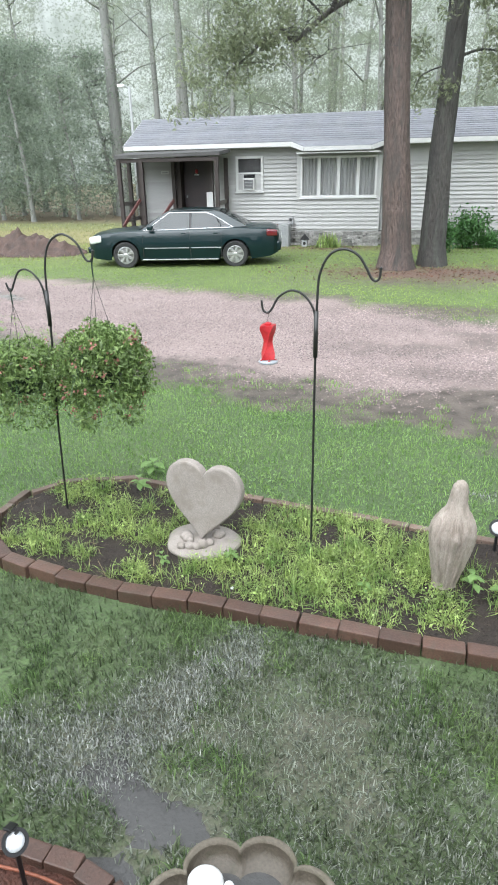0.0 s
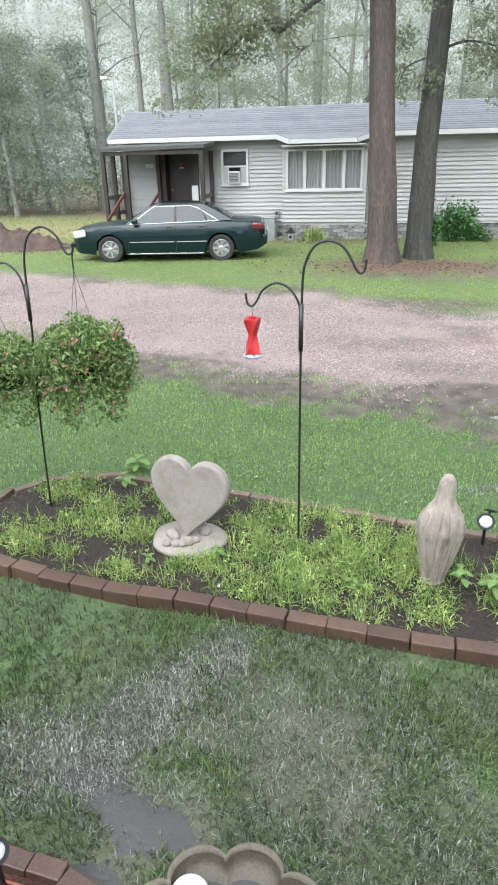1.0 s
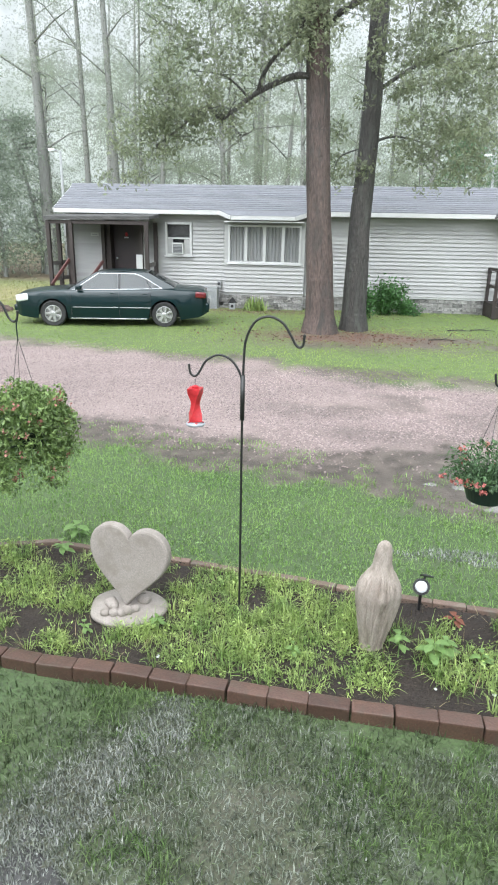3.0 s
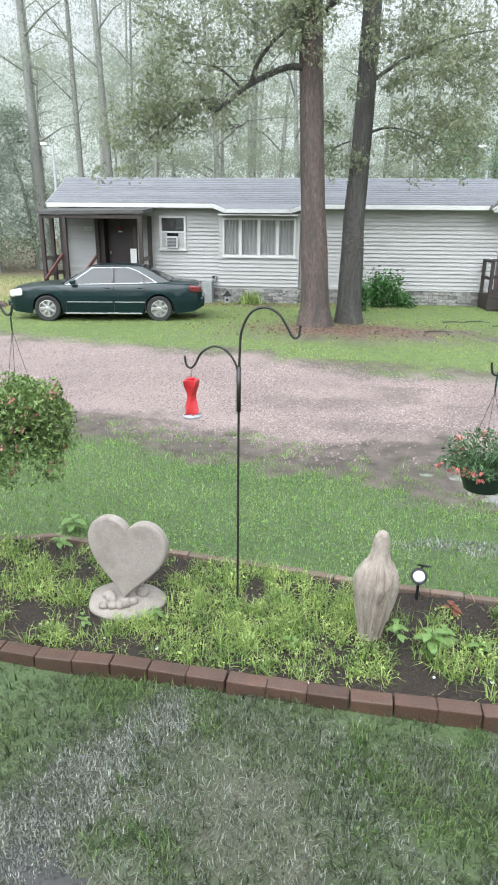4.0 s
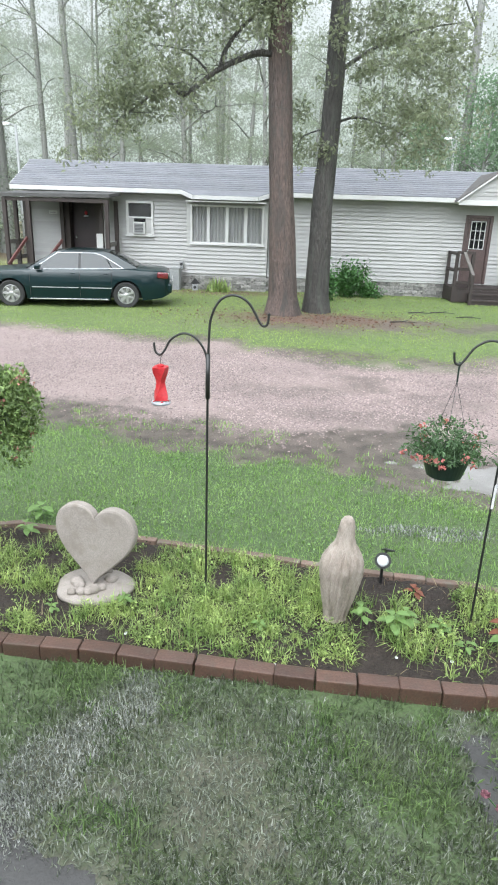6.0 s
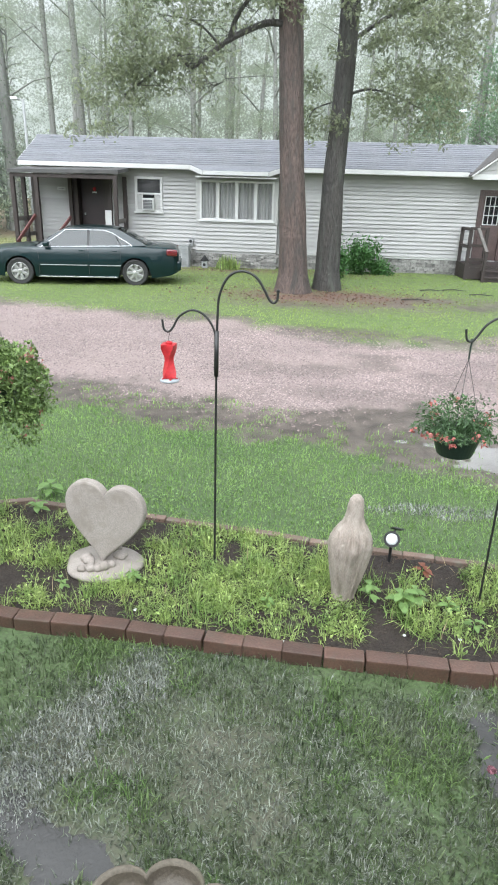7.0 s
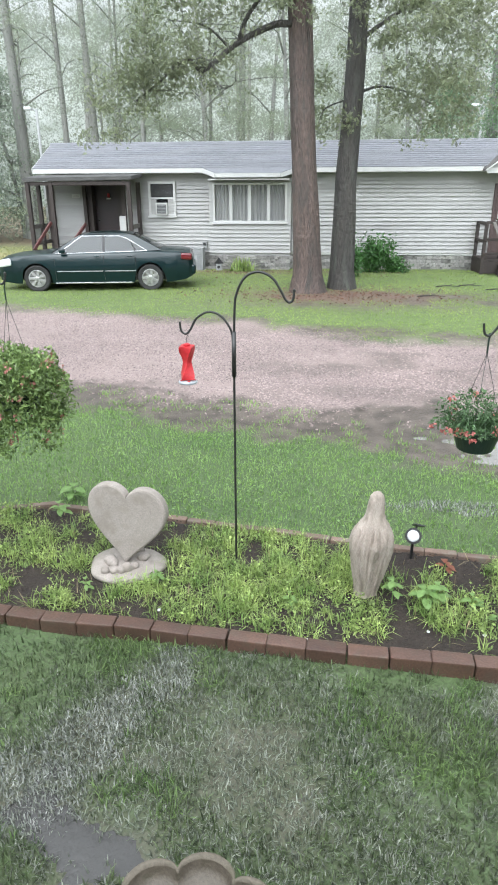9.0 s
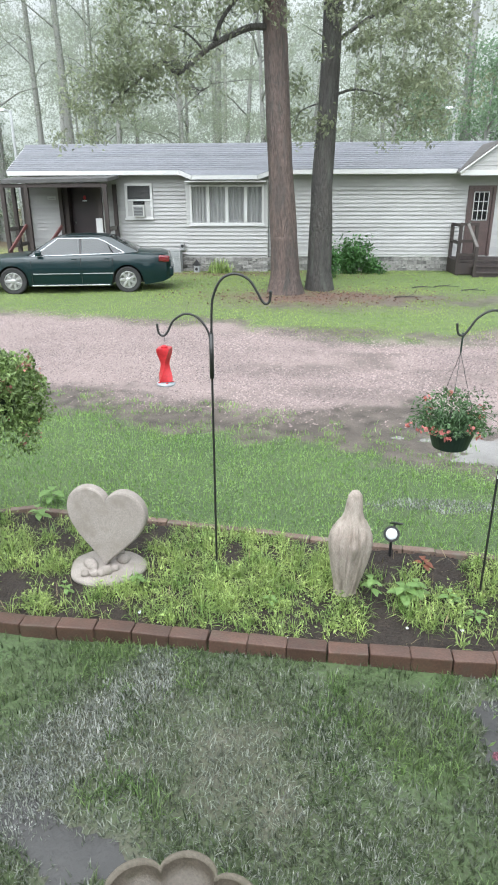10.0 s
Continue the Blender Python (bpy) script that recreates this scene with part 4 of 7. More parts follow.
# ---- flower bed with its brick edging ----
BED = [(-1.99, 1.83), (-1.85, 1.79), (-1.51, 1.72), (-1.1, 1.67), (-0.70, 1.66), (-0.126, 1.61), (0.48, 1.56), (1.02, 1.535), (1.45, 1.53), (1.53, 1.55),
       (1.63, 1.68), (1.80, 1.92), (1.92, 2.15), (1.90, 2.31), (1.83, 2.43), (1.70, 2.51), (1.47, 2.575), (1.02, 2.63), (0.59, 2.70), (0.04, 2.80),
       (-0.59, 2.90), (-1.39, 3.00), (-1.70, 3.04), (-2.13, 2.90), (-2.36, 2.62), (-2.38, 2.32), (-2.22, 2.02)]


def along(points, step, closed=True, shift=0.5):
    """Evenly spaced stations (place, heading) along a line."""
    pts = [Vector((*p, 0)) for p in points] + ([Vector((*points[0], 0))] if closed else [])
    seg = [(a, b, (b - a).length) for a, b in zip(pts, pts[1:])]
    total = sum(s[2] for s in seg)
    n = int(round(total / step))
    out = []
    for k in range(n if closed else n + 1):
        d = (k + shift) * total / n if closed else k * total / n
        for a, b, ln in seg:
            if d <= ln or b is pts[-1]:
                p = a + (b - a) * min(d / ln, 1)
                out.append((p, math.atan2(b.y - a.y, b.x - a.x)))
                break
            d -= ln
    return out, total / n


def inside(x, y, poly):
    hit = np.zeros(np.shape(x), bool)
    for (x1, y1), (x2, y2) in zip(poly, poly[1:] + poly[:1]):
        c = ((y1 > y) != (y2 > y)) & (x < (x2 - x1) * (y - y1) / (y2 - y1 + 1e-12) + x1)
        hit ^= c
    return hit


def soil_height(x, y):
    return 0.050 + 0.026 * vnoise(x, y, 5.0, 21) + 0.015 * vnoise(x, y, 19.0, 22)


sx_, sy_ = np.meshgrid(np.arange(-2.5, 2.05, 0.025), np.arange(1.5, 3.15, 0.025))
si = np.arange(sx_.size).reshape(sx_.shape)
ok = inside(sx_, sy_, BED) & inside(sx_, sy_ + 0.01, BED)
cell = ok[:-1, :-1] & ok[1:, :-1] & ok[:-1, 1:] & ok[1:, 1:]
sf = np.stack([si[:-1, :-1], si[:-1, 1:], si[1:, 1:], si[1:, :-1]], -1)[cell]
used = np.unique(sf)
remap = np.zeros(sx_.size, int)
remap[used] = np.arange(len(used))
sv = np.stack([sx_, sy_, soil_height(sx_, sy_)], -1).reshape(-1, 3)[used]
rim = ~(inside(sv[:, 0], sv[:, 1] - 0.06, BED) & inside(sv[:, 0], sv[:, 1] + 0.06, BED) & inside(sv[:, 0] - 0.06, sv[:, 1], BED) & inside(sv[:, 0] + 0.06, sv[:, 1], BED))
sv[rim, 2] = 0.03
bed = raw("garden_bed", sv, remap[sf], M_SOIL, smooth=True)
tagged(bed, "dark wet soil of an oval flower bed", "flower bed", kind="structure")
edging = thing("brick_edging", 0, 0, 0, "low edging of wet red concrete bricks round the flower bed", "edging")
st, gap = along(BED, 0.205, shift=0.60)
rb = random.Random(4)
brick_me = None
for p, a in st:
    if brick_me is None:
        bm = boxed(-gap / 2 + 0.0018, gap / 2 - 0.0018, -0.045, 0.045, -0.06, 0.115, 0.010)
        ob = part("brick", bm, M_BRICK, edging)
        brick_me = ob.data
        thin_brick = part("brick", boxed(-gap / 2 + 0.0018, gap / 2 - 0.0018, -0.028, 0.028, -0.06, 0.115, 0.007), M_BRICK_PALE, edging)
        back_me = thin_brick.data
        bpy.data.objects.remove(thin_brick)
    else:
        far_side = p.y > 2.35
        ob = new("brick", back_me if far_side else brick_me)
        ob.parent = edging
    drop = -0.040 if p.y > 2.35 else 0.0
    ob.matrix_basis = pose(p.x + rb.uniform(-0.003, 0.003), p.y + rb.uniform(-0.004, 0.004), drop + rb.uniform(-0.004, 0.003), rb.uniform(-1.5, 1.5), rb.uniform(-0.8, 0.8), math.degrees(a) + rb.uniform(-1.0, 1.0))

# corner of a second bed by the house
NEARBED = [(-4.6, -0.05), (-2.6, 0.15), (-1.6, 0.21), (-0.93, 0.215), (-0.69, 0.20), (-0.52, 0.15), (-0.41, 0.06), (-0.35, -0.08), (-0.33, -0.4), (-0.32, -1.0), (-0.32, -2.3)]
edge2 = thing("brick_edging", 0, 0, 0, "curved edging of red bricks round a mulched bed", "edging")
st2, gap2 = along(NEARBED, 0.13, False)
b2 = None
for p, a in st2:
    if b2 is None:
        ob = part("brick", boxed(-gap2 / 2 + 0.002, gap2 / 2 - 0.002, -0.035, 0.035, -0.06, 0.10, 0.007), M_BRICK, edge2)
        b2 = ob.data
    else:
        ob = new("brick", b2)
        ob.parent = edge2
    ob.matrix_basis = pose(p.x, p.y, rb.uniform(-0.005, 0.005), rb.uniform(-2, 2), 0, math.degrees(a) + rb.uniform(-2, 2))
poly2 = NEARBED + [(-0.3, -2.38), (-4.6, -2.38)]
mx_, my_ = np.meshgrid(np.arange(-4.6, -0.25, 0.03), np.arange(-2.37, 0.4, 0.03))
mi = np.arange(mx_.size).reshape(mx_.shape)
ok = inside(mx_, my_, poly2)
cell = ok[:-1, :-1] & ok[1:, :-1] & ok[:-1, 1:] & ok[1:, 1:]
mf = np.stack([mi[:-1, :-1], mi[:-1, 1:], mi[1:, 1:], mi[1:, :-1]], -1)[cell]
mv = np.stack([mx_, my_, 0.06 + 0.02 * vnoise(mx_, my_, 20.0, 5)], -1).reshape(-1, 3)
tagged(raw("mulch_bed", mv, mf, M_MULCH, smooth=True), "bed of dark red wood mulch by the wall", "flower bed", kind="structure")
cable = smooth_path([(-2.2, 0.0, 0.09), (-1.5, 0.12, 0.095), (-0.98, 0.135, 0.095), (-0.72, 0.125, 0.097), (-0.58, 0.07, 0.095), (-0.48, -0.04, 0.095), (-0.46, -0.5, 0.085)], 6)
tagged(part("garden_cable", tube(bmesh.new(), cable, 0.006, 6), mat("orange_cable", (0.30, 0.10, 0.055), (0.25, 0.085, 0.045), 0.5), smooth=True), "thin orange cable lying on the mulch", "cable")


# ---- shepherd's hooks ----
def shepherd(x, y, label, main, side, sleeve, lean=0.0):
    """A double plant hook: main and side are lines (dx, z) of the two bars; sleeve: where the side bar is clamped."""
    t = thing("shepherd_hook", x, y, 0.04, label, "plant hook", "shepherd hooks in the flower bed")
    part("main_hook", tube(bmesh.new(), smooth_path([(dx, 0, z - 0.04) for dx, z in main], 8), 0.0068, 8), M_IRON, t, smooth=True)
    part("side_hook", tube(bmesh.new(), smooth_path([(dx, -0.003, z - 0.04) for dx, z in side], 8), 0.0062, 8), M_IRON, t, smooth=True)
    a, b = sleeve
    part("sleeve", tube(bmesh.new(), [(a[0], 0, a[1] - 0.04), (b[0], 0, b[1] - 0.04)], 0.0125, 10), M_IRON, t, smooth=True)
    part("tip_ball", lathe(bmesh.new(), [(0.002, -0.011), (0.009, -0.005), (0.009, 0.005), (0.002, 0.011)], 8, (main[-1][0], 0, main[-1][1] - 0.04)), M_IRON, t)
    return t


shepherd(-0.165, 2.29, "tall black iron double hook holding a red feeder",
         [(0.0, -0.1), (0.0, 0.6), (0.0, 1.3), (0.005, 1.66), (0.02, 1.77), (0.065, 1.85), (0.135, 1.875), (0.205, 1.845), (0.25, 1.78), (0.275, 1.735), (0.297, 1.72), (0.315, 1.735), (0.32, 1.78)],
         [(0.0, 1.30), (-0.003, 1.5), (-0.02, 1.58), (-0.07, 1.645), (-0.135, 1.665), (-0.20, 1.63), (-0.235, 1.57), (-0.26, 1.545), (-0.285, 1.56), (-0.293, 1.61)],
         ((0.0, 1.31), (0.0, 1.56)))
shepherd(-1.92, 2.48, "tall black iron double hook holding leafy baskets",
         [(0.0, -0.1), (0.03, 0.7), (0.075, 1.3), (0.09, 1.62), (0.105, 1.77), (0.15, 1.88), (0.235, 1.925), (0.32, 1.88), (0.36, 1.80), (0.385, 1.775), (0.41, 1.785), (0.42, 1.83)],
         [(0.075, 1.40), (0.07, 1.58), (0.04, 1.67), (-0.02, 1.72), (-0.08, 1.71), (-0.125, 1.64), (-0.145, 1.60), (-0.165, 1.595), (-0.18, 1.64)],
         ((0.078, 1.38), (0.085, 1.60)))
hook_r = shepherd(1.40, 2.12, "tall black iron double hook leaning slightly over the bed",
                  [(0.0, -0.1), (0.0, 0.6), (0.005, 1.2), (0.025, 1.55), (0.035, 1.72), (0.06, 1.86), (0.13, 1.94), (0.22, 1.95), (0.30, 1.89), (0.34, 1.80), (0.365, 1.775), (0.39, 1.80), (0.40, 1.85)],
                  [(0.01, 1.36), (0.012, 1.52), (-0.005, 1.62), (-0.06, 1.70), (-0.14, 1.725), (-0.21, 1.69), (-0.25, 1.63), (-0.275, 1.60), (-0.30, 1.61), (-0.31, 1.66)],
                  ((0.008, 1.38), (0.02, 1.56)))
part("pole_band", tube(bmesh.new(), [(0.004, 0, 0.78), (0.006, 0, 0.92)], 0.009, 10), M_TAPE, hook_r, "pale worn tape round the pole")


# ---- red feeder ----
def feeder(x, y, z0, z1):
    t = thing("hummingbird_feeder", x, y, z0, "red twisted glass nectar feeder with a pale base", "bird feeder")
    h = z1 - z0
    bm = bmesh.new()
    rings = []
    for k in range(25):
        f = k / 24
        half = 0.0275 + 0.0095 * math.cos(2 * math.pi * (f - 0.0)) ** 1 * (0.9 if f < 0.5 else 1.0)
        turn = radians(12 + 75 * f)
        ring = []
        for c in range(16):
            a = 2 * math.pi * c / 16
            r = half * min(1.0 / max(abs(math.cos(a)), abs(math.sin(a))), 1.36)
            ring.append(bm.verts.new((r * math.cos(a + turn), r * math.sin(a + turn), 0.028 + f * (h - 0.05))))
        rings.append(ring)
    for a, b in zip(rings, rings[1:]):
        for c in range(16):
            bm.faces.new((a[c], a[(c + 1) % 16], b[(c + 1) % 16], b[c]))
    bm.faces.new(rings[0][::-1])
    bm.faces.new(rings[-1])
    part("bottle", bm, M_RED, t, "translucent red twisted bottle")
    dish = part("dish", lathe(bmesh.new(), [(0.02, 0.0), (0.05, 0.003), (0.054, 0.010), (0.05, 0.017), (0.03, 0.026), (0.02, 0.03)], 28), M_DISH, t, "grey feeding dish", smooth=True)
    for k in range(5):
        a = 2 * math.pi * k / 5
        part("feeding_port", lathe(bmesh.new(), [(0.006, 0.0), (0.008, 0.006), (0.003, 0.007)], 8, (0.04 * math.cos(a), 0.04 * math.sin(a), 0.018)), M_RED, dish)
    part("cap", lathe(bmesh.new(), [(0.018, h - 0.024), (0.02, h - 0.012), (0.006, h - 0.006)], 16), M_RED, t)
    part("hanger", tube(bmesh.new(), [(0, 0, h - 0.01), (0, 0, h + 0.02), (0.006, 0, h + 0.035), (0, 0, h + 0.048), (-0.006, 0, h + 0.036)], 0.0016, 6), M_IRON, t)
    return t


feeder(-0.425, 2.29, 1.265, 1.50)


# ---- heart stone on its base ----
def heart_stone():
    t = thing("heart_stone", -0.845, 2.24, 0.07, "grey cast-concrete heart standing on a round rocky base", "garden ornament")
    bm = bmesh.new()
    outline = []
    n = 72
    for k in range(n):
        a = 2 * math.pi * k / n
        hx = 16 * math.sin(a) ** 3
        hz = 13.6 * math.cos(a) - 4.1 * math.cos(2 * a) - 1.6 * math.cos(3 * a) - 0.6 * math.cos(4 * a)
        outline.append((math.copysign(abs(hx / 16) ** 0.93, hx) * 0.258, (hz + 16.7) / 27.6 * 0.515 + 0.035))
    cz = 0.32
    layers = [(-0.034, 0.93), (-0.030, 0.975), (-0.020, 1.0), (0.020, 1.0), (0.030, 0.975), (0.034, 0.93)]
    rings = [[bm.verts.new((x * s, d, cz + (z - cz) * s)) for x, z in outline] for d, s in layers]
    for a, b in zip(rings, rings[1:]):
        for k in range(n):
            bm.faces.new((a[k], b[k], b[(k + 1) % n], a[(k + 1) % n]))
    for ring, flip in ((rings[0], False), (rings[-1], True)):
        c = bm.verts.new((0, ring[0].co.y, cz - 0.02))
        for k in range(n):
            q = (ring[k], ring[(k + 1) % n], c)
            bm.faces.new(q[::-1] if flip else q)
    bmesh.ops.recalc_face_normals(bm, faces=bm.faces)
    h = part("heart", bm, M_CONCRETE, t, smooth=False)
    h.matrix_basis = pose(0, 0, 0, -4, 2.5, -6)
    base = bmesh.new()
    lathe(base, [(0.20, 0.0), (0.232, 0.006), (0.238, 0.026), (0.225, 0.038), (0.12, 0.046), (0.02, 0.05)], 40,
          shape=lambda a, r, z: r * (1 + 0.04 * math.sin(3 * a + 0.6) + 0.02 * math.sin(7 * a)) * (0.80 + 0.20 * abs(math.cos(a))))
    part("base_plate", base, M_CONCRETE, t, "irregular oval base plate", smooth=True)
    rr = random.Random(8)
    for k in range(11):
        a = radians(190 + k * 16) if k < 9 else radians(rr.uniform(20, 160))
        d = rr.uniform(0.07, 0.15)
        s = rr.uniform(0.024, 0.042)
        bm = bmesh.new()
        bmesh.ops.create_icosphere(bm, subdivisions=2, radius=s)
        for v in bm.verts:
            v.co *= 1 + 0.25 * (noise.noise(v.co * 40 + Vector((k, 0, 0))))
            v.co.z *= 0.75
        bmesh.ops.translate(bm, vec=(d * math.cos(a) * 1.2, d * math.sin(a), 0.045 + s * 0.35), verts=bm.verts)
        part("rock", bm, M_CONCRETE, t, smooth=True)
    t.rotation_euler = (0, 0, radians(-4))
    return t


heart_stone()


# ---- robed statue ----
def statue():
    prof = [(r * 0.87, z) for r, z in [(0.078, 0.0), (0.082, 0.02), (0.076, 0.04), (0.086, 0.09), (0.100, 0.14), (0.111, 0.185), (0.123, 0.24), (0.131, 0.285), (0.138, 0.33), (0.141, 0.37), (0.137, 0.40), (0.124, 0.435),
            (0.100, 0.475), (0.076, 0.51), (0.062, 0.54), (0.056, 0.57), (0.053, 0.60), (0.049, 0.63), (0.041, 0.655), (0.027, 0.673), (0.008, 0.681)]]
    bm = bmesh.new()

    def cloth(a, r, z):
        deep = 1.0 if abs(math.cos(a)) > 0.5 else 0.86
        flat = 1 - 0.30 * math.sin(a) ** 2
        body = max(0.0, min(1.0, z / 0.05)) * max(0.0, min(1.0, (0.53 - z) / 0.08))
        folds = body * (0.045 * math.sin(11 * a + 3 * z) + 0.035 * math.sin(23 * a - 5 * z) + 0.02 * math.sin(37 * a + 9 * z) + 0.04 * math.sin(3 * a + 9 * z))
        lap = 0.12 * body * math.exp(-((a - 4.55 - 0.7 * (z - 0.3)) / 0.16) ** 2)
        pleat = max(0.0, 1 - abs(z - 0.43) / 0.10) * max(0.0, -math.sin(a)) ** 0.5
        clasp = 0.20 * math.exp(-((a - 4.62) / 0.24) ** 2 - ((z - 0.355) / 0.045) ** 2) * (1 + 0.25 * math.sin(60 * z + 9 * a))
        sleeve = 0.10 * math.exp(-((z - 0.30 - 0.22 * abs(a - 4.71)) / 0.030) ** 2) * max(0.0, -math.sin(a))
        return r * flat * (1 + folds + lap + clasp + sleeve + pleat * 0.06 * math.sin(34 * a))

    dense = []
    for (r0, z0), (r1, z1) in zip(prof, prof[1:]):
        dense += [(r0 + (r1 - r0) * k / 4, z0 + (z1 - z0) * k / 4) for k in range(4)]
    lathe(bm, dense + [prof[-1]], 168, shape=cloth)
    for v in bm.verts:
        v.co += 0.003 * noise.noise_vector(v.co * 45) + 0.0012 * noise.noise_vector(v.co * 140)
    t = part("garden_statue", bm, M_STATUE, None, smooth=True)
    tagged(t, "weathered cast-stone robed garden statue standing in the bed", "statue")
    t.matrix_world = pose(0.615, 2.10, 0.055, 0, 2.5, 12)
    return t


statue()


# ---- solar spot lamps ----
def spot_lamp(x, y, z, head_z, face, size, label, cell=1.0):
    t = thing("solar_spotlight", x, y, z, label, "garden light", "solar spotlights")
    part("stake", tube(bmesh.new(), [(0, 0, -0.05), (0, 0, head_z - 0.03)], 0.008 * size, 8), M_LAMP_BODY, t)
    part("bracket", box(bmesh.new(), -0.02 * size, 0.02 * size, -0.008, 0.014, head_z - 0.045, head_z - 0.015, 0.003), M_LAMP_BODY, t)
    turn = Vector(face).to_track_quat("Z", "Y").to_matrix().to_4x4()
    hm = Matrix.Translation((0, 0, head_z)) @ turn
    bm = lathe(bmesh.new(), [(0.015 * size, -0.055 * size), (0.028 * size, -0.045 * size), (0.036 * size, -0.02 * size), (0.041 * size, 0.012 * size), (0.041 * size, 0.02 * size), (0.031 * size, 0.02 * size), (0.030 * size, 0.012 * size)], 28)
    bmesh.ops.transform(bm, matrix=hm, verts=bm.verts)
    head = part("head", bm, M_LAMP_BODY, t, "black lamp head", smooth=False)
    bm = lathe(bmesh.new(), [(0.030 * size, 0.0125 * size), (0.029 * size, 0.0155 * size), (0.015 * size, 0.019 * size), (0.002, 0.0195 * size)], 28)
    bmesh.ops.transform(bm, matrix=hm, verts=bm.verts)
    part("lens", bm, M_LENS, head, "pale round lens", smooth=True)
    bm = box(bmesh.new(), min(0.0, 0.052 * size * cell), max(0.0, 0.052 * size * cell), -0.01, 0.07 * size * abs(cell), head_z + 0.040 * size, head_z + 0.048 * size, 0.003, Euler((radians(-32), radians(10), 0)).to_matrix().to_4x4())
    panel = part("solar_panel", bm, M_LAMP_BODY, t, "tilted solar panel")
    part("arm", tube(bmesh.new(), [(0, 0.01, head_z + 0.02), (0.02, 0.012, head_z + 0.05 * size)], 0.006 * size, 6), M_LAMP_BODY, panel)
    return t


spot_lamp(0.935, 2.52, 0.06, 0.175, (-0.18, -1, 0.50), 1.25, "small black solar spotlight on a stake in the bed")
spot_lamp(-0.80, 0.09, 0.06, 0.265, (0.62, -0.45, 0.72), 1.0, "small black solar spotlight beside the brick edging", -0.55)


# ---- bird bath ----
def bird_bath(x, y):
    t = thing("bird_bath", x, y, 0.0, "mossy cast-stone bird bath with a scalloped rim", "bird bath")

    def petal(a, r, z):
        k = abs(math.cos(4.5 * (a - 1.466)))
        return r * (1 + (0.17 * (k ** 0.6) - 0.12) * min(1.0, max(0.0, (r - 0.06) / 0.16)))

    bowl = lathe(bmesh.new(), [(0.06, 0.45), (0.13, 0.47), (0.20, 0.500), (0.246, 0.555), (0.256, 0.590), (0.258, 0.606), (0.254, 0.6125), (0.244, 0.6115), (0.2395, 0.604)], 180, shape=petal)
    bmesh.ops.delete(bowl, geom=[f for f in bowl.faces if len(f.verts) > 8 and f.calc_center_median().z > 0.59], context="FACES_ONLY")
    part("bowl", bowl, M_BATH, t, smooth=True)
    basin = lathe(bmesh.new(), [(0.2395, 0.604), (0.235, 0.582), (0.220, 0.566), (0.16, 0.558), (0.10, 0.554), (0.02, 0.552)], 180, shape=petal)
    bmesh.ops.delete(basin, geom=[f for f in basin.faces if len(f.verts) > 8 and f.calc_center_median().z > 0.59], context="FACES_ONLY")
    part("basin", basin, M_BASIN, t, "dark wet inside of the bowl", smooth=True)
    part("pedestal", lathe(bmesh.new(), [(0.15, 0.0), (0.155, 0.03), (0.13, 0.06), (0.085, 0.09), (0.065, 0.2), (0.07, 0.34), (0.085, 0.42), (0.095, 0.455), (0.06, 0.472)], 40), M_BATH, t, smooth=True)
    water = lathe(bmesh.new(), [(0.190, 0.5605), (0.192, 0.5625), (0.02, 0.5625)], 140, shape=petal)
    part("bath_water", water, M_WATER, t, "shallow rain water in the bowl", smooth=False)
    bm = bmesh.new()
    bmesh.ops.create_uvsphere(bm, u_segments=28, v_segments=18, radius=0.042)
    bmesh.ops.scale(bm, vec=(1.12, 0.9, 1.0), verts=bm.verts)
    for v in bm.verts:
        v.co.x += 0.2 * max(0, v.co.z)
    bmesh.ops.create_uvsphere(bm, u_segments=12, v_segments=8, radius=0.014, matrix=Matrix.Translation((0.062, 0.0, 0.004)))
    orn = part("bath_ornament", bm, M_WHITE, None, smooth=True)
    tagged(orn, "smooth white glazed ornament lying in the bird bath", "ornament")
    orn.location = (x - 0.122, y + 0.122, 0.598)
    return t


bird_bath(0.008, -0.182)


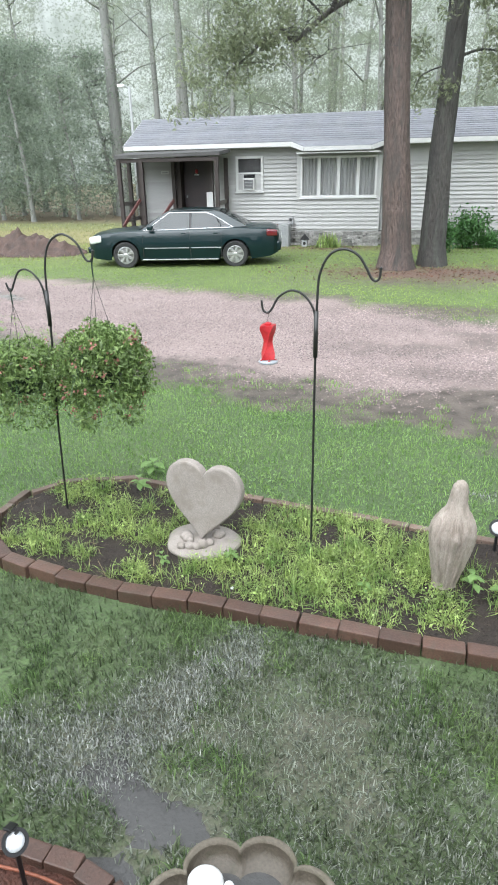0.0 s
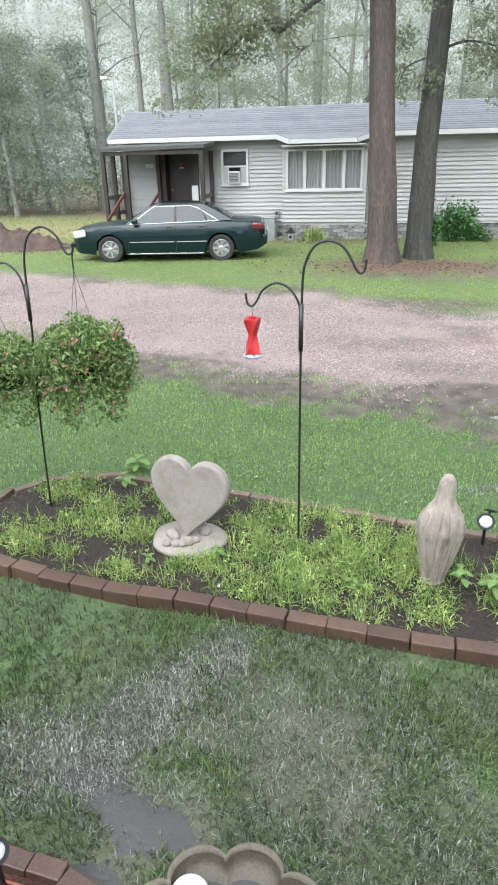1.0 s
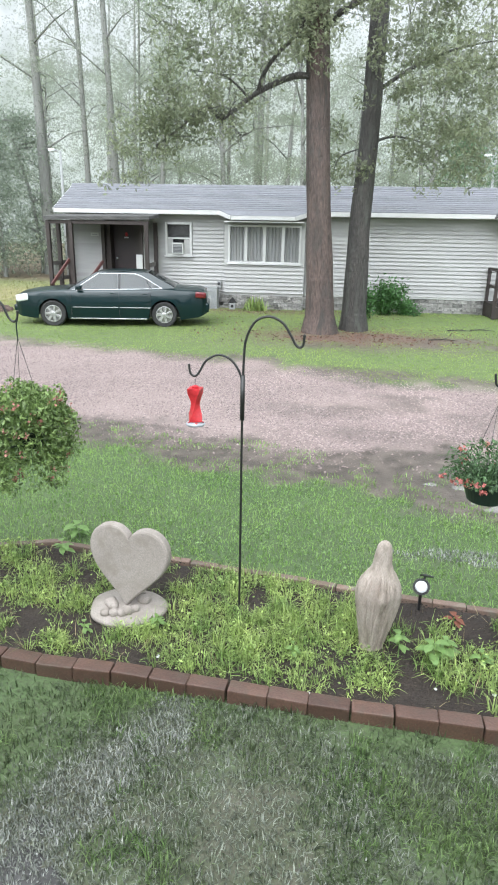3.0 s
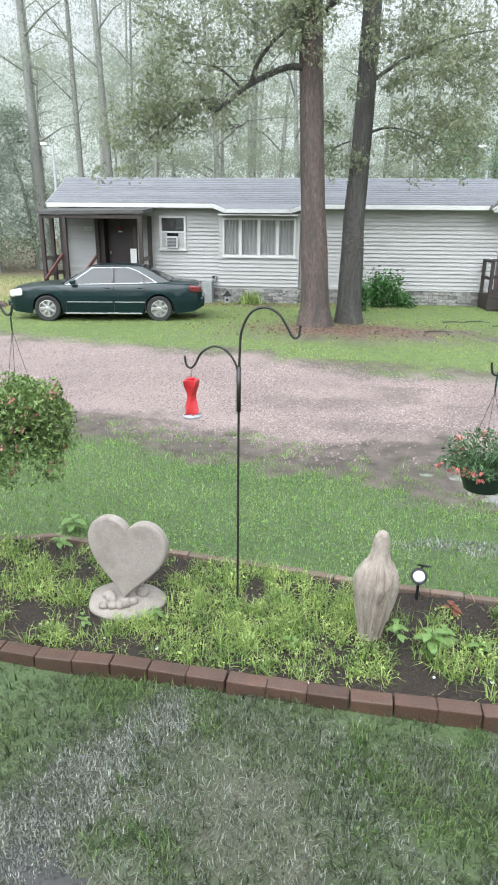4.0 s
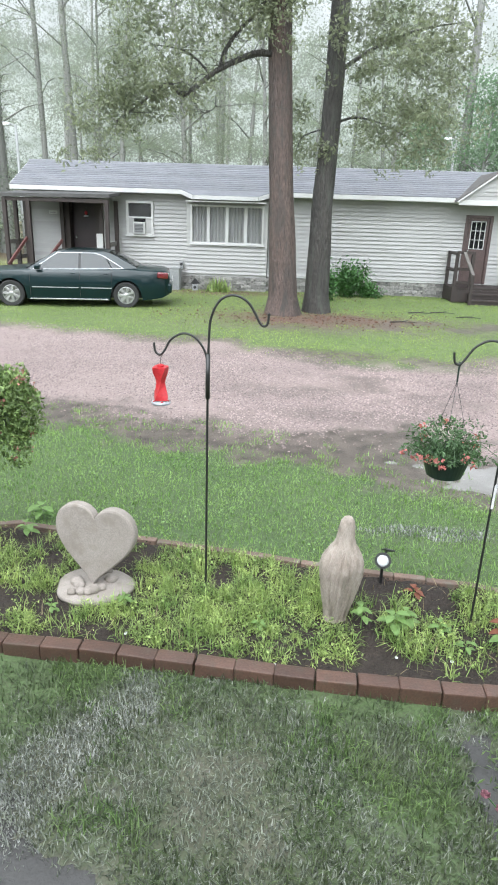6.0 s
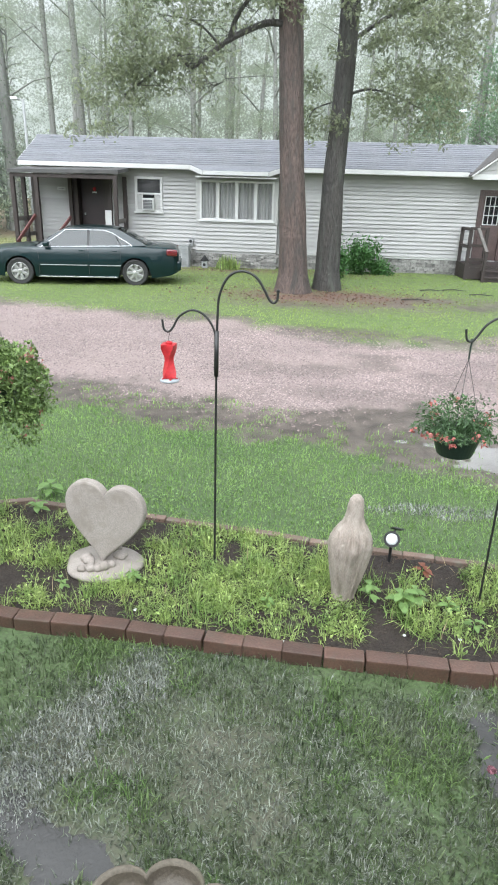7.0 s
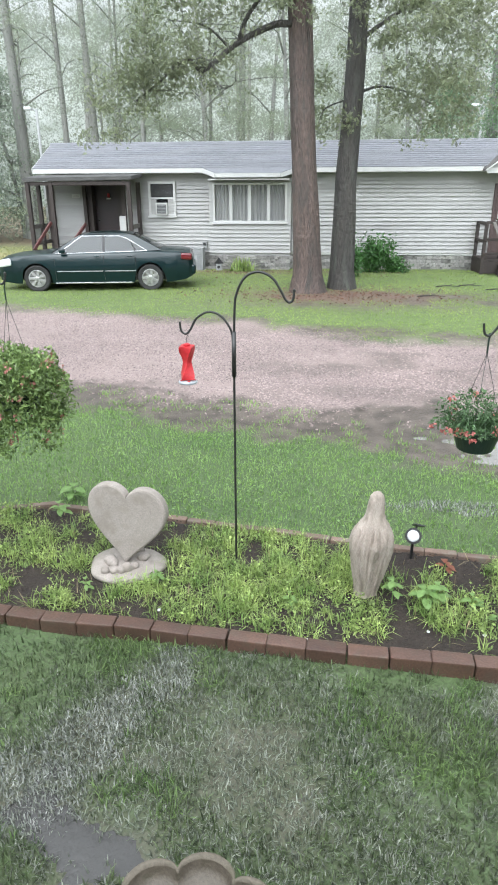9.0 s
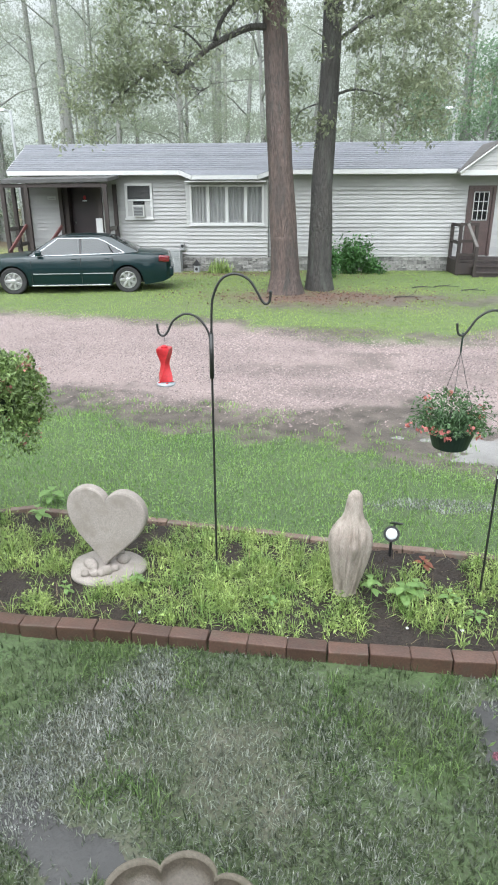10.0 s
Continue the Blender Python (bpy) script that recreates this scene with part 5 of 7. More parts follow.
# ---- the parked car ----
def car():
    t = thing("parked_car", 0, 0, 0, "dark green four-door saloon parked on wet grass", "car")
    XA, XB, R = 1.355, -1.355, 0.365
    xs = np.unique(np.concatenate([np.linspace(-2.40, 2.33, 96), [2.30, 2.25, -2.37, -2.33]]))

    def top(x):
        return np.interp(x, (-2.40, -2.34, -2.2, -1.6, -0.9, 0.3, 0.98, 1.3, 1.9, 2.2, 2.29, 2.33), (0.78, 0.92, 0.965, 0.985, 0.95, 0.93, 0.945, 0.925, 0.865, 0.80, 0.72, 0.58))

    def belt(x):
        return np.interp(x, (-2.40, -2.34, -2.2, -1.5, 0.9, 1.4, 1.9, 2.2, 2.29, 2.33), (0.74, 0.85, 0.895, 0.915, 0.875, 0.85, 0.80, 0.745, 0.68, 0.55))

    def half(x):
        return np.interp(x, (-2.40, -2.30, -2.0, -1.4, 0, 1.3, 1.9, 2.15, 2.28, 2.33), (0.62, 0.74, 0.83, 0.875, 0.885, 0.875, 0.82, 0.74, 0.62, 0.50))

    def low(x):
        z = np.interp(x, (-2.40, -2.2, -1.8, 1.8, 2.2, 2.33), (0.34, 0.25, 0.20, 0.19, 0.23, 0.32))
        for c in (XA, XB):
            d = R * R - (x - c) ** 2
            if d > 0:
                z = max(z, 0.31 + math.sqrt(d))
        return z

    bm = bmesh.new()
    cols = []
    for x in xs:
        b, w, lo, tp = float(belt(x)), float(half(x)), float(low(x)), float(top(x))
        ring = []
        for k in range(9):
            f = k / 8
            z = lo + (b - lo) * f
            y = w - 0.055 * ((z - 0.58) / 0.36) ** 2 * (1.0 if z > 0.58 else 0.9) + (0.012 if 0.50 < z < 0.56 else 0)
            ring.append((y, z))
        ring.append((w - 0.09, b + 0.014))
        for f in (0.75, 0.5, 0.25, 0.0):
            ring.append(((w - 0.09) * f, b + 0.014 + (tp - b - 0.014) * (1 - f ** 2)))
        cols.append([bm.verts.new((x, y, z)) for y, z in ring] + [bm.verts.new((x, -y, z)) for y, z in reversed(ring[:-1])])
    for a, b in zip(cols, cols[1:]):
        for k in range(len(a) - 1):
            bm.faces.new((a[k], a[k + 1], b[k + 1], b[k]))
    bm.faces.new(cols[0])
    bm.faces.new(cols[-1][::-1])
    bmesh.ops.recalc_face_normals(bm, faces=bm.faces)
    body = part("body", bm, M_PAINT, t, smooth=True)
    part("underbody", box(box(box(bmesh.new(), -2.25, -1.76, -0.66, 0.66, 0.26, 0.7), -0.95, 0.95, -0.8, 0.8, 0.18, 0.75), 1.76, 2.2, -0.6, 0.6, 0.25, 0.55), M_BLACKTRIM, t)
    for xw in (-1.355, 1.355):
        part("wheel_well", boxed(xw - 0.39, xw + 0.39, -0.56, 0.56, 0.22, 0.8), M_BLACKTRIM, t)

    def side_y(z):
        return 0.80 - max(0.0, z - 0.92) * 0.47

    def cab(z):
        """Heights of the cabin, from sill to roof."""
        return 0.885 + (z - 0.93) * 0.93

    def slab(name, pts, material, s, label="", parent=t, inset=0.02, lift=0.0):
        bm = bmesh.new()
        f = bm.faces.new([bm.verts.new((x, s * (side_y(z) + lift), cab(z))) for x, z in pts])
        ex = bmesh.ops.extrude_face_region(bm, geom=[f])
        bmesh.ops.translate(bm, vec=(0, -s * inset, 0), verts=[v for v in ex["geom"] if isinstance(v, bmesh.types.BMVert)])
        bmesh.ops.recalc_face_normals(bm, faces=bm.faces)
        return part(name, bm, material, parent, label)

    for s in (1, -1):
        slab("front_window", [(0.80, 0.935), (-0.235, 0.965), (-0.235, 1.345), (0.10, 1.35), (0.24, 1.335)], M_CARGLASS, s, "rain-wet side window", inset=0.006)
        slab("rear_window", [(-0.295, 0.968), (-1.02, 0.985), (-0.86, 1.265), (-0.70, 1.33), (-0.295, 1.345)], M_CARGLASS, s, "rain-wet side window", inset=0.006)
        slab("quarter_window", [(-1.045, 0.988), (-1.25, 1.0), (-0.98, 1.19), (-0.88, 1.258)], M_CARGLASS, s, inset=0.006)
        slab("centre_pillar", [(-0.235, 0.955), (-0.295, 0.955), (-0.295, 1.36), (-0.235, 1.36)], M_BLACKTRIM, s)
        slab("front_pillar", [(0.96, 0.93), (0.81, 0.93), (0.25, 1.335), (0.12, 1.36), (0.20, 1.385), (0.32, 1.365)], M_PAINT, s, inset=0.05)
        slab("rear_pillar", [(-1.26, 0.98), (-1.64, 1.0), (-0.98, 1.36), (-0.80, 1.395), (-0.66, 1.34), (-0.82, 1.29), (-0.97, 1.21)], M_PAINT, s, inset=0.06)
        slab("roof_rail", [(0.25, 1.338), (0.10, 1.352), (-0.66, 1.334), (-0.80, 1.40), (-0.3, 1.412), (0.2, 1.39)], M_PAINT, s, inset=0.08)
        for a, b in (((0.88, 0.925), (-1.30, 0.985)), ((0.82, 0.935), (0.25, 1.345)), ((0.25, 1.345), (-0.64, 1.345)), ((-0.64, 1.345), (-0.82, 1.285)), ((-0.82, 1.285), (-1.30, 0.99))):
            part("window_trim", tube(bmesh.new(), [(a[0], s * (side_y(a[1]) + 0.008), cab(a[1])), (b[0], s * (side_y(b[1]) + 0.008), cab(b[1]))], 0.009, 6), M_CHROME, t, "bright window trim")
        for xa, xb in ((0.86, -0.23), (-0.29, -1.02)):
            part("side_moulding", box(bmesh.new(), xb, xa, s * 0.875 - 0.008, s * 0.875 + 0.014, 0.47, 0.49, 0.004), M_GREYMETAL, t)
        for xa in (-0.08, -0.86):
            part("door_handle", box(bmesh.new(), xa - 0.09, xa + 0.03, s * 0.862 - 0.01, s * 0.862 + 0.022, 0.80, 0.83, 0.006), M_PAINT, t)
        for xa, za in ((0.90, 0.88), (-0.265, 0.95), (-1.02, 0.93)):
            w = 0.868
            part("door_gap", box(bmesh.new(), xa - 0.004, xa + 0.004, s * w - 0.012, s * w + 0.0125, 0.27, za - 0.10), M_BLACKTRIM, t)
        part("sill_trim", box(bmesh.new(), -0.93, 0.93, s * 0.845 - 0.012, s * 0.845 + 0.012, 0.188, 0.215, 0.004), M_CHROME, t, "bright sill strip")
        mir = bmesh.new()
        box(mir, 0.62, 0.76, s * 0.93 - 0.07, s * 0.93 + 0.07, 0.90, 1.01, 0.03)
        part("wing_mirror", mir, M_PAINT, t, smooth=True)
        hl = bmesh.new()
        box(hl, 1.90, 2.24, s * 0.66 - 0.135, s * 0.66 + 0.135, 0.59, 0.765, 0.05, Euler((0, radians(10), radians(-s * 22))).to_matrix().to_4x4())
        part("headlight", hl, M_HEADLAMP, t, "clear headlight", smooth=True)
        tl = bmesh.new()
        box(tl, -2.37, -2.10, s * 0.74 - 0.085, s * 0.74 + 0.085, 0.72, 0.875, 0.035, Euler((0, radians(-4), radians(s * 12))).to_matrix().to_4x4())
        part("taillight", tl, M_TAIL, t, "red tail light", smooth=True)
    for x0, x1, w, z0, z1, nm in ((2.18, 2.37, 0.60, 0.34, 0.50, "front_bumper"), (-2.46, -2.28, 0.66, 0.36, 0.60, "rear_bumper")):
        part(nm, box(bmesh.new(), x0, x1, -w, w, z0, z1, 0.05), M_PAINT, t, smooth=True)
    # roof, windscreen, rear window
    for nm, material, rows in (
            ("roof_panel", M_PAINT, [(0.27, 0.585, 1.365), (0.05, 0.60, 1.395), (-0.35, 0.60, 1.41), (-0.75, 0.59, 1.395), (-0.95, 0.575, 1.355)]),
            ("windscreen", M_CARGLASS, [(0.99, 0.73, 0.945), (0.75, 0.70, 1.09), (0.50, 0.65, 1.235), (0.28, 0.59, 1.36)]),
            ("back_glass", M_CARGLASS, [(-0.96, 0.575, 1.35), (-1.2, 0.62, 1.24), (-1.42, 0.66, 1.12), (-1.60, 0.69, 1.01)])):
        bm = bmesh.new()
        grid = []
        for x, w, z in rows:
            grid.append([bm.verts.new((x + 0.03 * (1 - f * f) * (1 if nm == "windscreen" else -1 if nm == "back_glass" else 0), w * f, cab(z) + 0.03 * (1 - f * f))) for f in np.linspace(-1, 1, 13)])
        for a, b in zip(grid, grid[1:]):
            for k in range(12):
                bm.faces.new((a[k], a[k + 1], b[k + 1], b[k]))
        ob = part(nm, bm, material, t, smooth=True)
        sol = ob.modifiers.new("thick", "SOLIDIFY")
        sol.thickness = 0.008
    for x0 in (0.10, -0.80):
        for s in (0.36, -0.36):
            part("seat", box(box(bmesh.new(), x0 - 0.25, x0 + 0.25, s - 0.24, s + 0.24, 0.55, 0.78, 0.05), x0 - 0.36, x0 - 0.22, s - 0.24, s + 0.24, 0.78, 1.16, 0.05), M_BLACKTRIM, t)
    part("dashboard", box(bmesh.new(), 0.62, 0.95, -0.68, 0.68, 0.75, 0.96, 0.04), M_BLACKTRIM, t)

    def wheel(x, s):
        tyre = bmesh.new()
        lathe(tyre, [(0.205, -0.09), (0.285, -0.10), (0.308, -0.085), (0.314, -0.04), (0.314, 0.04), (0.308, 0.085), (0.285, 0.10), (0.205, 0.09), (0.205, -0.09)], 40)
        turn = Matrix.Translation((x, s * 0.76, 0.314)) @ Matrix.Rotation(radians(-90 * s), 4, "X")
        bmesh.ops.transform(tyre, matrix=turn, verts=tyre.verts)
        w = part("wheel", tyre, M_TYRE, t, "black tyre on a silver alloy wheel", smooth=False)
        rim = bmesh.new()
        lathe(rim, [(0.204, 0.045), (0.204, 0.094), (0.190, 0.096), (0.180, 0.075), (0.178, 0.045)], 40)
        for k in range(7):
            a = 2 * math.pi * k / 7
            beam(rim, (0.045 * math.cos(a), 0.045 * math.sin(a), 0.078), (0.185 * math.cos(a), 0.185 * math.sin(a), 0.078), 0.062, 0.03, 0.006)
        bmesh.ops.transform(rim, matrix=turn, verts=rim.verts)
        part("rim", rim, M_ALLOY, w, "seven-spoke silver rim")
        disc = lathe(bmesh.new(), [(0.177, 0.03), (0.177, 0.04)], 24)
        bmesh.ops.transform(disc, matrix=turn, verts=disc.verts)
        part("brake_disc", disc, M_BLACKTRIM, w)
        hub = lathe(bmesh.new(), [(0.05, 0.06), (0.052, 0.094), (0.03, 0.102), (0.004, 0.103)], 20)
        bmesh.ops.transform(hub, matrix=turn, verts=hub.verts)
        part("hub_cap", hub, M_ALLOY, w)

    for x in (XA, XB):
        for s in (1, -1):
            wheel(x, s)
    # number plate, blank
    part("number_plate", box(bmesh.new(), -2.475, -2.462, -0.16, 0.16, 0.62, 0.72), M_TRIM, t)
    near_rear, near_front = Vector((-3.736, 14.517, 0)), Vector((-6.408, 14.066, 0))
    fwd = (near_front - near_rear).normalized()
    left = Vector((-fwd.y, fwd.x, 0))
    mid = (near_rear + near_front) / 2 - left * 0.80
    t.matrix_basis = Matrix.Translation((mid.x, mid.y, 0.02)) @ Matrix.Rotation(math.atan2(fwd.y, fwd.x), 4, "Z")
    return t


car()

# ---- trees ----


def limb_leaves(rng, pts, spread, count, size, hang=0.3):
    """Leaf places scattered in clumps about the given points."""
    pts = np.asarray(pts, float)
    c = pts[rng.integers(0, len(pts), count)]
    off = rng.normal(size=(count, 3)) * np.array([spread, spread, spread * 0.7])
    off[:, 2] -= np.abs(rng.normal(0, hang * spread, count))
    return leaves(rng, c + off, size)


def trunk_mesh(bm, path, radii, seg=20, rough=0.06, seed=0):
    """A tapered trunk with ridged bark and a flared foot."""
    pts = [Vector(p) for p in path]
    rings = []
    for i, (p, r) in enumerate(zip(pts, radii)):
        ring = []
        for k in range(seg):
            a = 2 * math.pi * k / seg
            q = r * (1 + rough * noise.noise(Vector((math.cos(a) * 2.2, math.sin(a) * 2.2, p.z * 0.9 + seed))) + 0.5 * rough * math.sin(k * 2.4 + seed))
            ring.append(bm.verts.new((p.x + q * math.cos(a), p.y + q * math.sin(a), p.z)))
        rings.append(ring)
    for a, b in zip(rings, rings[1:]):
        for k in range(seg):
            bm.faces.new((a[k], a[(k + 1) % seg], b[(k + 1) % seg], b[k]))
    bm.faces.new(rings[-1])
    return bm


def near_tree(x, y, path, radii, bark, label, seed):
    t = thing("tree", x, y, 0, label, "tree")
    dense_p, dense_r = [], []
    for (p0, r0), (p1, r1) in zip(zip(path, radii), list(zip(path, radii))[1:]):
        for k in range(6):
            f = k / 6
            dense_p.append(tuple(a + (b - a) * f for a, b in zip(p0, p1)))
            dense_r.append(r0 + (r1 - r0) * f)
    part("trunk", trunk_mesh(bmesh.new(), [(p[0] - x, p[1] - y, p[2]) for p in dense_p + [path[-1]]], dense_r + [radii[-1]], 28, 0.07, seed), bark, t, smooth=True)
    return t


oak = near_tree(0.08, 14.55, [(0.12, 14.55, -0.1), (0.10, 14.55, 0.15), (0.09, 14.55, 0.45), (0.04, 14.55, 1.2), (-0.08, 14.55, 3.0), (-0.22, 14.55, 5.5), (-0.33, 14.55, 8.0), (-0.5, 14.6, 13.0), (-0.6, 14.7, 18.0)],
                [0.50, 0.42, 0.35, 0.312, 0.275, 0.25, 0.225, 0.17, 0.05], M_BARK, "tall red-brown oak with one low leafy limb", 1)
pine = near_tree(0.92, 15.2, [(0.93, 15.2, -0.1), (0.93, 15.2, 0.15), (0.92, 15.2, 0.5), (0.91, 15.2, 2.5), (0.99, 15.2, 4.3), (1.04, 15.2, 7.2), (1.06, 15.3, 12.0), (1.1, 15.4, 17.0)],
                 [0.39, 0.345, 0.295, 0.245, 0.215, 0.195, 0.15, 0.05], M_BARK_GREY, "dark grey leaning trunk beside the oak", 7)


def branch(parent, name, pts, r0, r1, base, bark):
    line = smooth_path(pts, 5)
    rad = [r0 + (r1 - r0) * k / (len(line) - 1) for k in range(len(line))]
    bm = tube(bmesh.new(), [(p.x - base[0], p.y - base[1], p.z) for p in line], rad, 9)
    return part(name, bm, bark, parent, smooth=True), line


OAK = (0.08, 14.55)
oak_limbs = [
    ([(-0.22, 14.45, 5.50), (-0.7, 14.4, 5.52), (-1.2, 14.35, 5.34), (-1.62, 14.3, 5.12), (-2.05, 14.25, 4.80), (-2.30, 14.2, 4.66), (-2.45, 14.2, 4.80), (-2.68, 14.2, 4.86), (-3.2, 14.1, 4.45), (-3.7, 14.0, 4.1)], 0.075, 0.015),
    ([(-1.50, 14.32, 5.2), (-1.35, 14.2, 5.55), (-1.05, 14.1, 5.9), (-0.62, 14.0, 6.25), (-0.5, 14.0, 6.6)], 0.05, 0.03),
    ([(-0.3, 14.5, 6.9), (-1.2, 14.2, 7.3), (-2.4, 13.9, 7.4), (-3.6, 13.6, 7.2)], 0.08, 0.015),
    ([(-0.25, 14.5, 6.3), (0.4, 14.0, 6.7), (1.6, 13.7, 6.9), (2.6, 13.5, 6.8), (3.3, 13.4, 6.5)], 0.08, 0.012),
    ([(-2.0, 14.25, 4.85), (-2.0, 14.1, 4.5), (-1.75, 14.0, 4.3), (-1.5, 13.95, 4.45)], 0.018, 0.006),
    ([(-1.7, 14.3, 5.1), (-2.2, 14.3, 5.5), (-2.9, 14.2, 5.6)], 0.03, 0.008),
]
rt = np.random.default_rng(11)
twig_at = []
for pts, a, b in oak_limbs:
    ob, line = branch(oak, "limb", pts, a, b, OAK, M_BARK_GREY)
    twig_at.append(line)
tw = bmesh.new()
for line in twig_at:
    for p in line[4::2]:
        for k in range(2):
            d = Vector(rt.normal(size=3)) * 0.45
            d.z = -abs(d.z) * 0.7 if k else d.z
            q = [p, p + d * 0.5 + Vector((0, 0, 0.08)), p + d]
            tube(tw, [(v.x - OAK[0], v.y - OAK[1], v.z) for v in q], [0.009, 0.006, 0.003], 5)
tagged(part("twig_spray", tw, M_BARK_GREY, oak), kind="stuff")


def spray(pts, spread):
    """Twig ends round the given points, on which leaves gather in small hanging bunches."""
    pts = np.repeat(np.asarray(pts, float), max(3, int(70 / len(pts))), 0)
    return pts + rt.normal(size=pts.shape) * np.array([spread, spread, spread * 0.75])


def crown(parent, name, base, groups, material, size):
    vs, fs, n = [], [], 0
    for pts, spread, count in groups:
        v, f = limb_leaves(rt, spray([(p[0] - base[0], p[1] - base[1], p[2]) for p in pts], spread), 0.14, int(count * 1.25), size)
        vs.append(v)
        fs.append(f + n)
        n += len(v)
    return raw(name, np.concatenate(vs), np.concatenate(fs), material, parent)


crown(oak, "crown", OAK, [
    ([tuple(p) for p in twig_at[0][18:]], 0.36, 1100),
    ([(-3.5, 14.0, 4.5), (-3.9, 13.9, 4.1), (-3.2, 14.1, 4.9), (-3.0, 14.0, 5.3)], 0.40, 2500),
    ([(-2.6, 14.1, 5.6), (-2.2, 14.2, 5.9), (-1.8, 14.1, 6.3), (-3.1, 14.0, 6.2), (-1.2, 14.0, 6.3)], 0.46, 1900),
    ([tuple(p) for p in twig_at[1][10:]], 0.3, 900),
    ([tuple(p) for p in twig_at[2]], 0.5, 2300),
    ([tuple(p) for p in twig_at[3][6:17]], 0.45, 1700),
    ([(1.5, 14.2, 6.3), (2.1, 14.2, 5.9), (2.6, 14.0, 5.4), (3.1, 13.9, 5.9), (3.4, 13.9, 5.1), (1.6, 14.2, 5.2), (2.0, 14.2, 4.5), (2.9, 14.0, 4.6), (2.4, 13.9, 6.5), (3.2, 14.0, 4.2)], 0.42, 3300),
    ([(-0.35, 14.2, 6.7), (0.1, 14.1, 7.0)], 0.3, 700),
], M_LEAF_OAK, 0.112)
PINE = (0.92, 15.2)
pine_limbs = [([(1.15, 15.2, 4.35), (1.6, 15.6, 4.5), (2.2, 15.4, 4.35), (2.9, 15.2, 4.0)], 0.035, 0.008),
              ([(1.15, 15.2, 5.4), (1.9, 15.4, 5.9), (2.8, 15.2, 6.2), (3.7, 15.0, 6.3)], 0.05, 0.01),
              ([(0.85, 15.2, 4.2), (0.35, 15.1, 4.0), (0.2, 15.3, 3.6)], 0.02, 0.006)]
for pts, a, b in pine_limbs:
    branch(pine, "limb", pts, a, b, PINE, M_BARK_GREY)
crown(pine, "crown", PINE, [
    ([(1.9, 15.5, 4.3), (2.4, 15.3, 4.1), (3.0, 15.2, 3.8), (2.7, 15.2, 4.5), (3.6, 15.1, 4.3)], 0.36, 1500),
    ([(2.3, 15.3, 5.9), (3.1, 15.2, 5.5), (3.6, 15.1, 6.0)], 0.42, 1300),
    ([(0.3, 15.4, 4.0), (0.22, 15.4, 4.6), (0.3, 15.3, 3.6)], 0.17, 420),
    ([(0.88, 14.93, 3.75)], 0.12, 150),
], M_LEAF_OAK, 0.112)


def wood_tree(seed, tall, radius, crown_low, material, bark, leaf=0.13, count=9500):
    """A forest tree: bare lower trunk, uneven crown of leaf clumps."""
    rng = np.random.default_rng(seed)
    t = thing("tree", 0, 0, 0, "tall slender woodland tree with haze painted into its pale colours", "tree", "trees of the wood")
    bend = rng.uniform(-0.5, 0.5, 2)
    path = [(bend[0] * (z / tall) ** 2 * 2, bend[1] * (z / tall) ** 2 * 2, z) for z in np.linspace(-0.2, tall * 0.94, 14)]
    rad = [radius * (1.35 if k == 0 else 1.0) * (1 - 0.9 * k / 13) + 0.02 for k in range(14)]
    part("trunk", trunk_mesh(bmesh.new(), path, rad, 12, 0.08, seed), bark, t, smooth=True)
    centres = []
    lb = bmesh.new()
    for k in range(96):
        z = crown_low + (tall - crown_low) * rng.random() ** 0.8
        wide = tall * 0.17 * (0.35 + math.sin(math.pi * min(1, (z - crown_low) / (tall - crown_low) * 0.85 + 0.12)))
        a, d = rng.uniform(0, 2 * math.pi), wide * rng.uniform(0.25, 1.0)
        c = (bend[0] + d * math.cos(a), bend[1] + d * math.sin(a), z)
        centres.append(c)
        if k % 7 == 0:
            tube(lb, [(bend[0] * (z / tall) ** 2 * 2, bend[1] * (z / tall) ** 2 * 2, z - d * 0.45), (c[0] * 0.5, c[1] * 0.5, z - d * 0.12), c], [0.05, 0.03, 0.01], 5)
    tagged(part("branchwork", lb, bark, t), kind="stuff")
    vs, fs, n = [], [], 0
    for c in centres:
        m = int(count / 96 * rng.uniform(0.6, 1.4))
        off = rng.normal(size=(m, 3)) * np.array([0.52, 0.52, 0.24]) * rng.uniform(0.6, 1.3)
        v, f = leaves(rng, np.asarray(c) + off, leaf, aspect=0.6)
        vs.append(v)
        fs.append(f + n)
        n += len(v)
    raw("crown", np.concatenate(vs), np.concatenate(fs), material, t)
    return t


kinds = [wood_tree(101, 19, 0.14, 2.4, M_LEAF_HAZED, M_BARK_HAZED), wood_tree(102, 22, 0.23, 5.5, M_LEAF_HAZED, M_BARK_HAZED), wood_tree(103, 17, 0.11, 2.0, M_LEAF_HAZED_PALE, M_BARK_HAZED),
         wood_tree(104, 24, 0.22, 6.5, M_LEAF_HAZED_PALE, M_BARK_HAZED), wood_tree(105, 12, 0.14, 1.8, M_LEAF_HAZED, M_BARK_HAZED, 0.14, 9500),
         wood_tree(106, 7, 0.10, 0.3, M_LEAF_HAZED_EVERGREEN, M_BARK_HAZED, 0.13, 9500), wood_tree(107, 7.5, 0.07, 1.0, M_LEAF_SAPLING, M_BARK_HAZED, 0.13, 7500)]
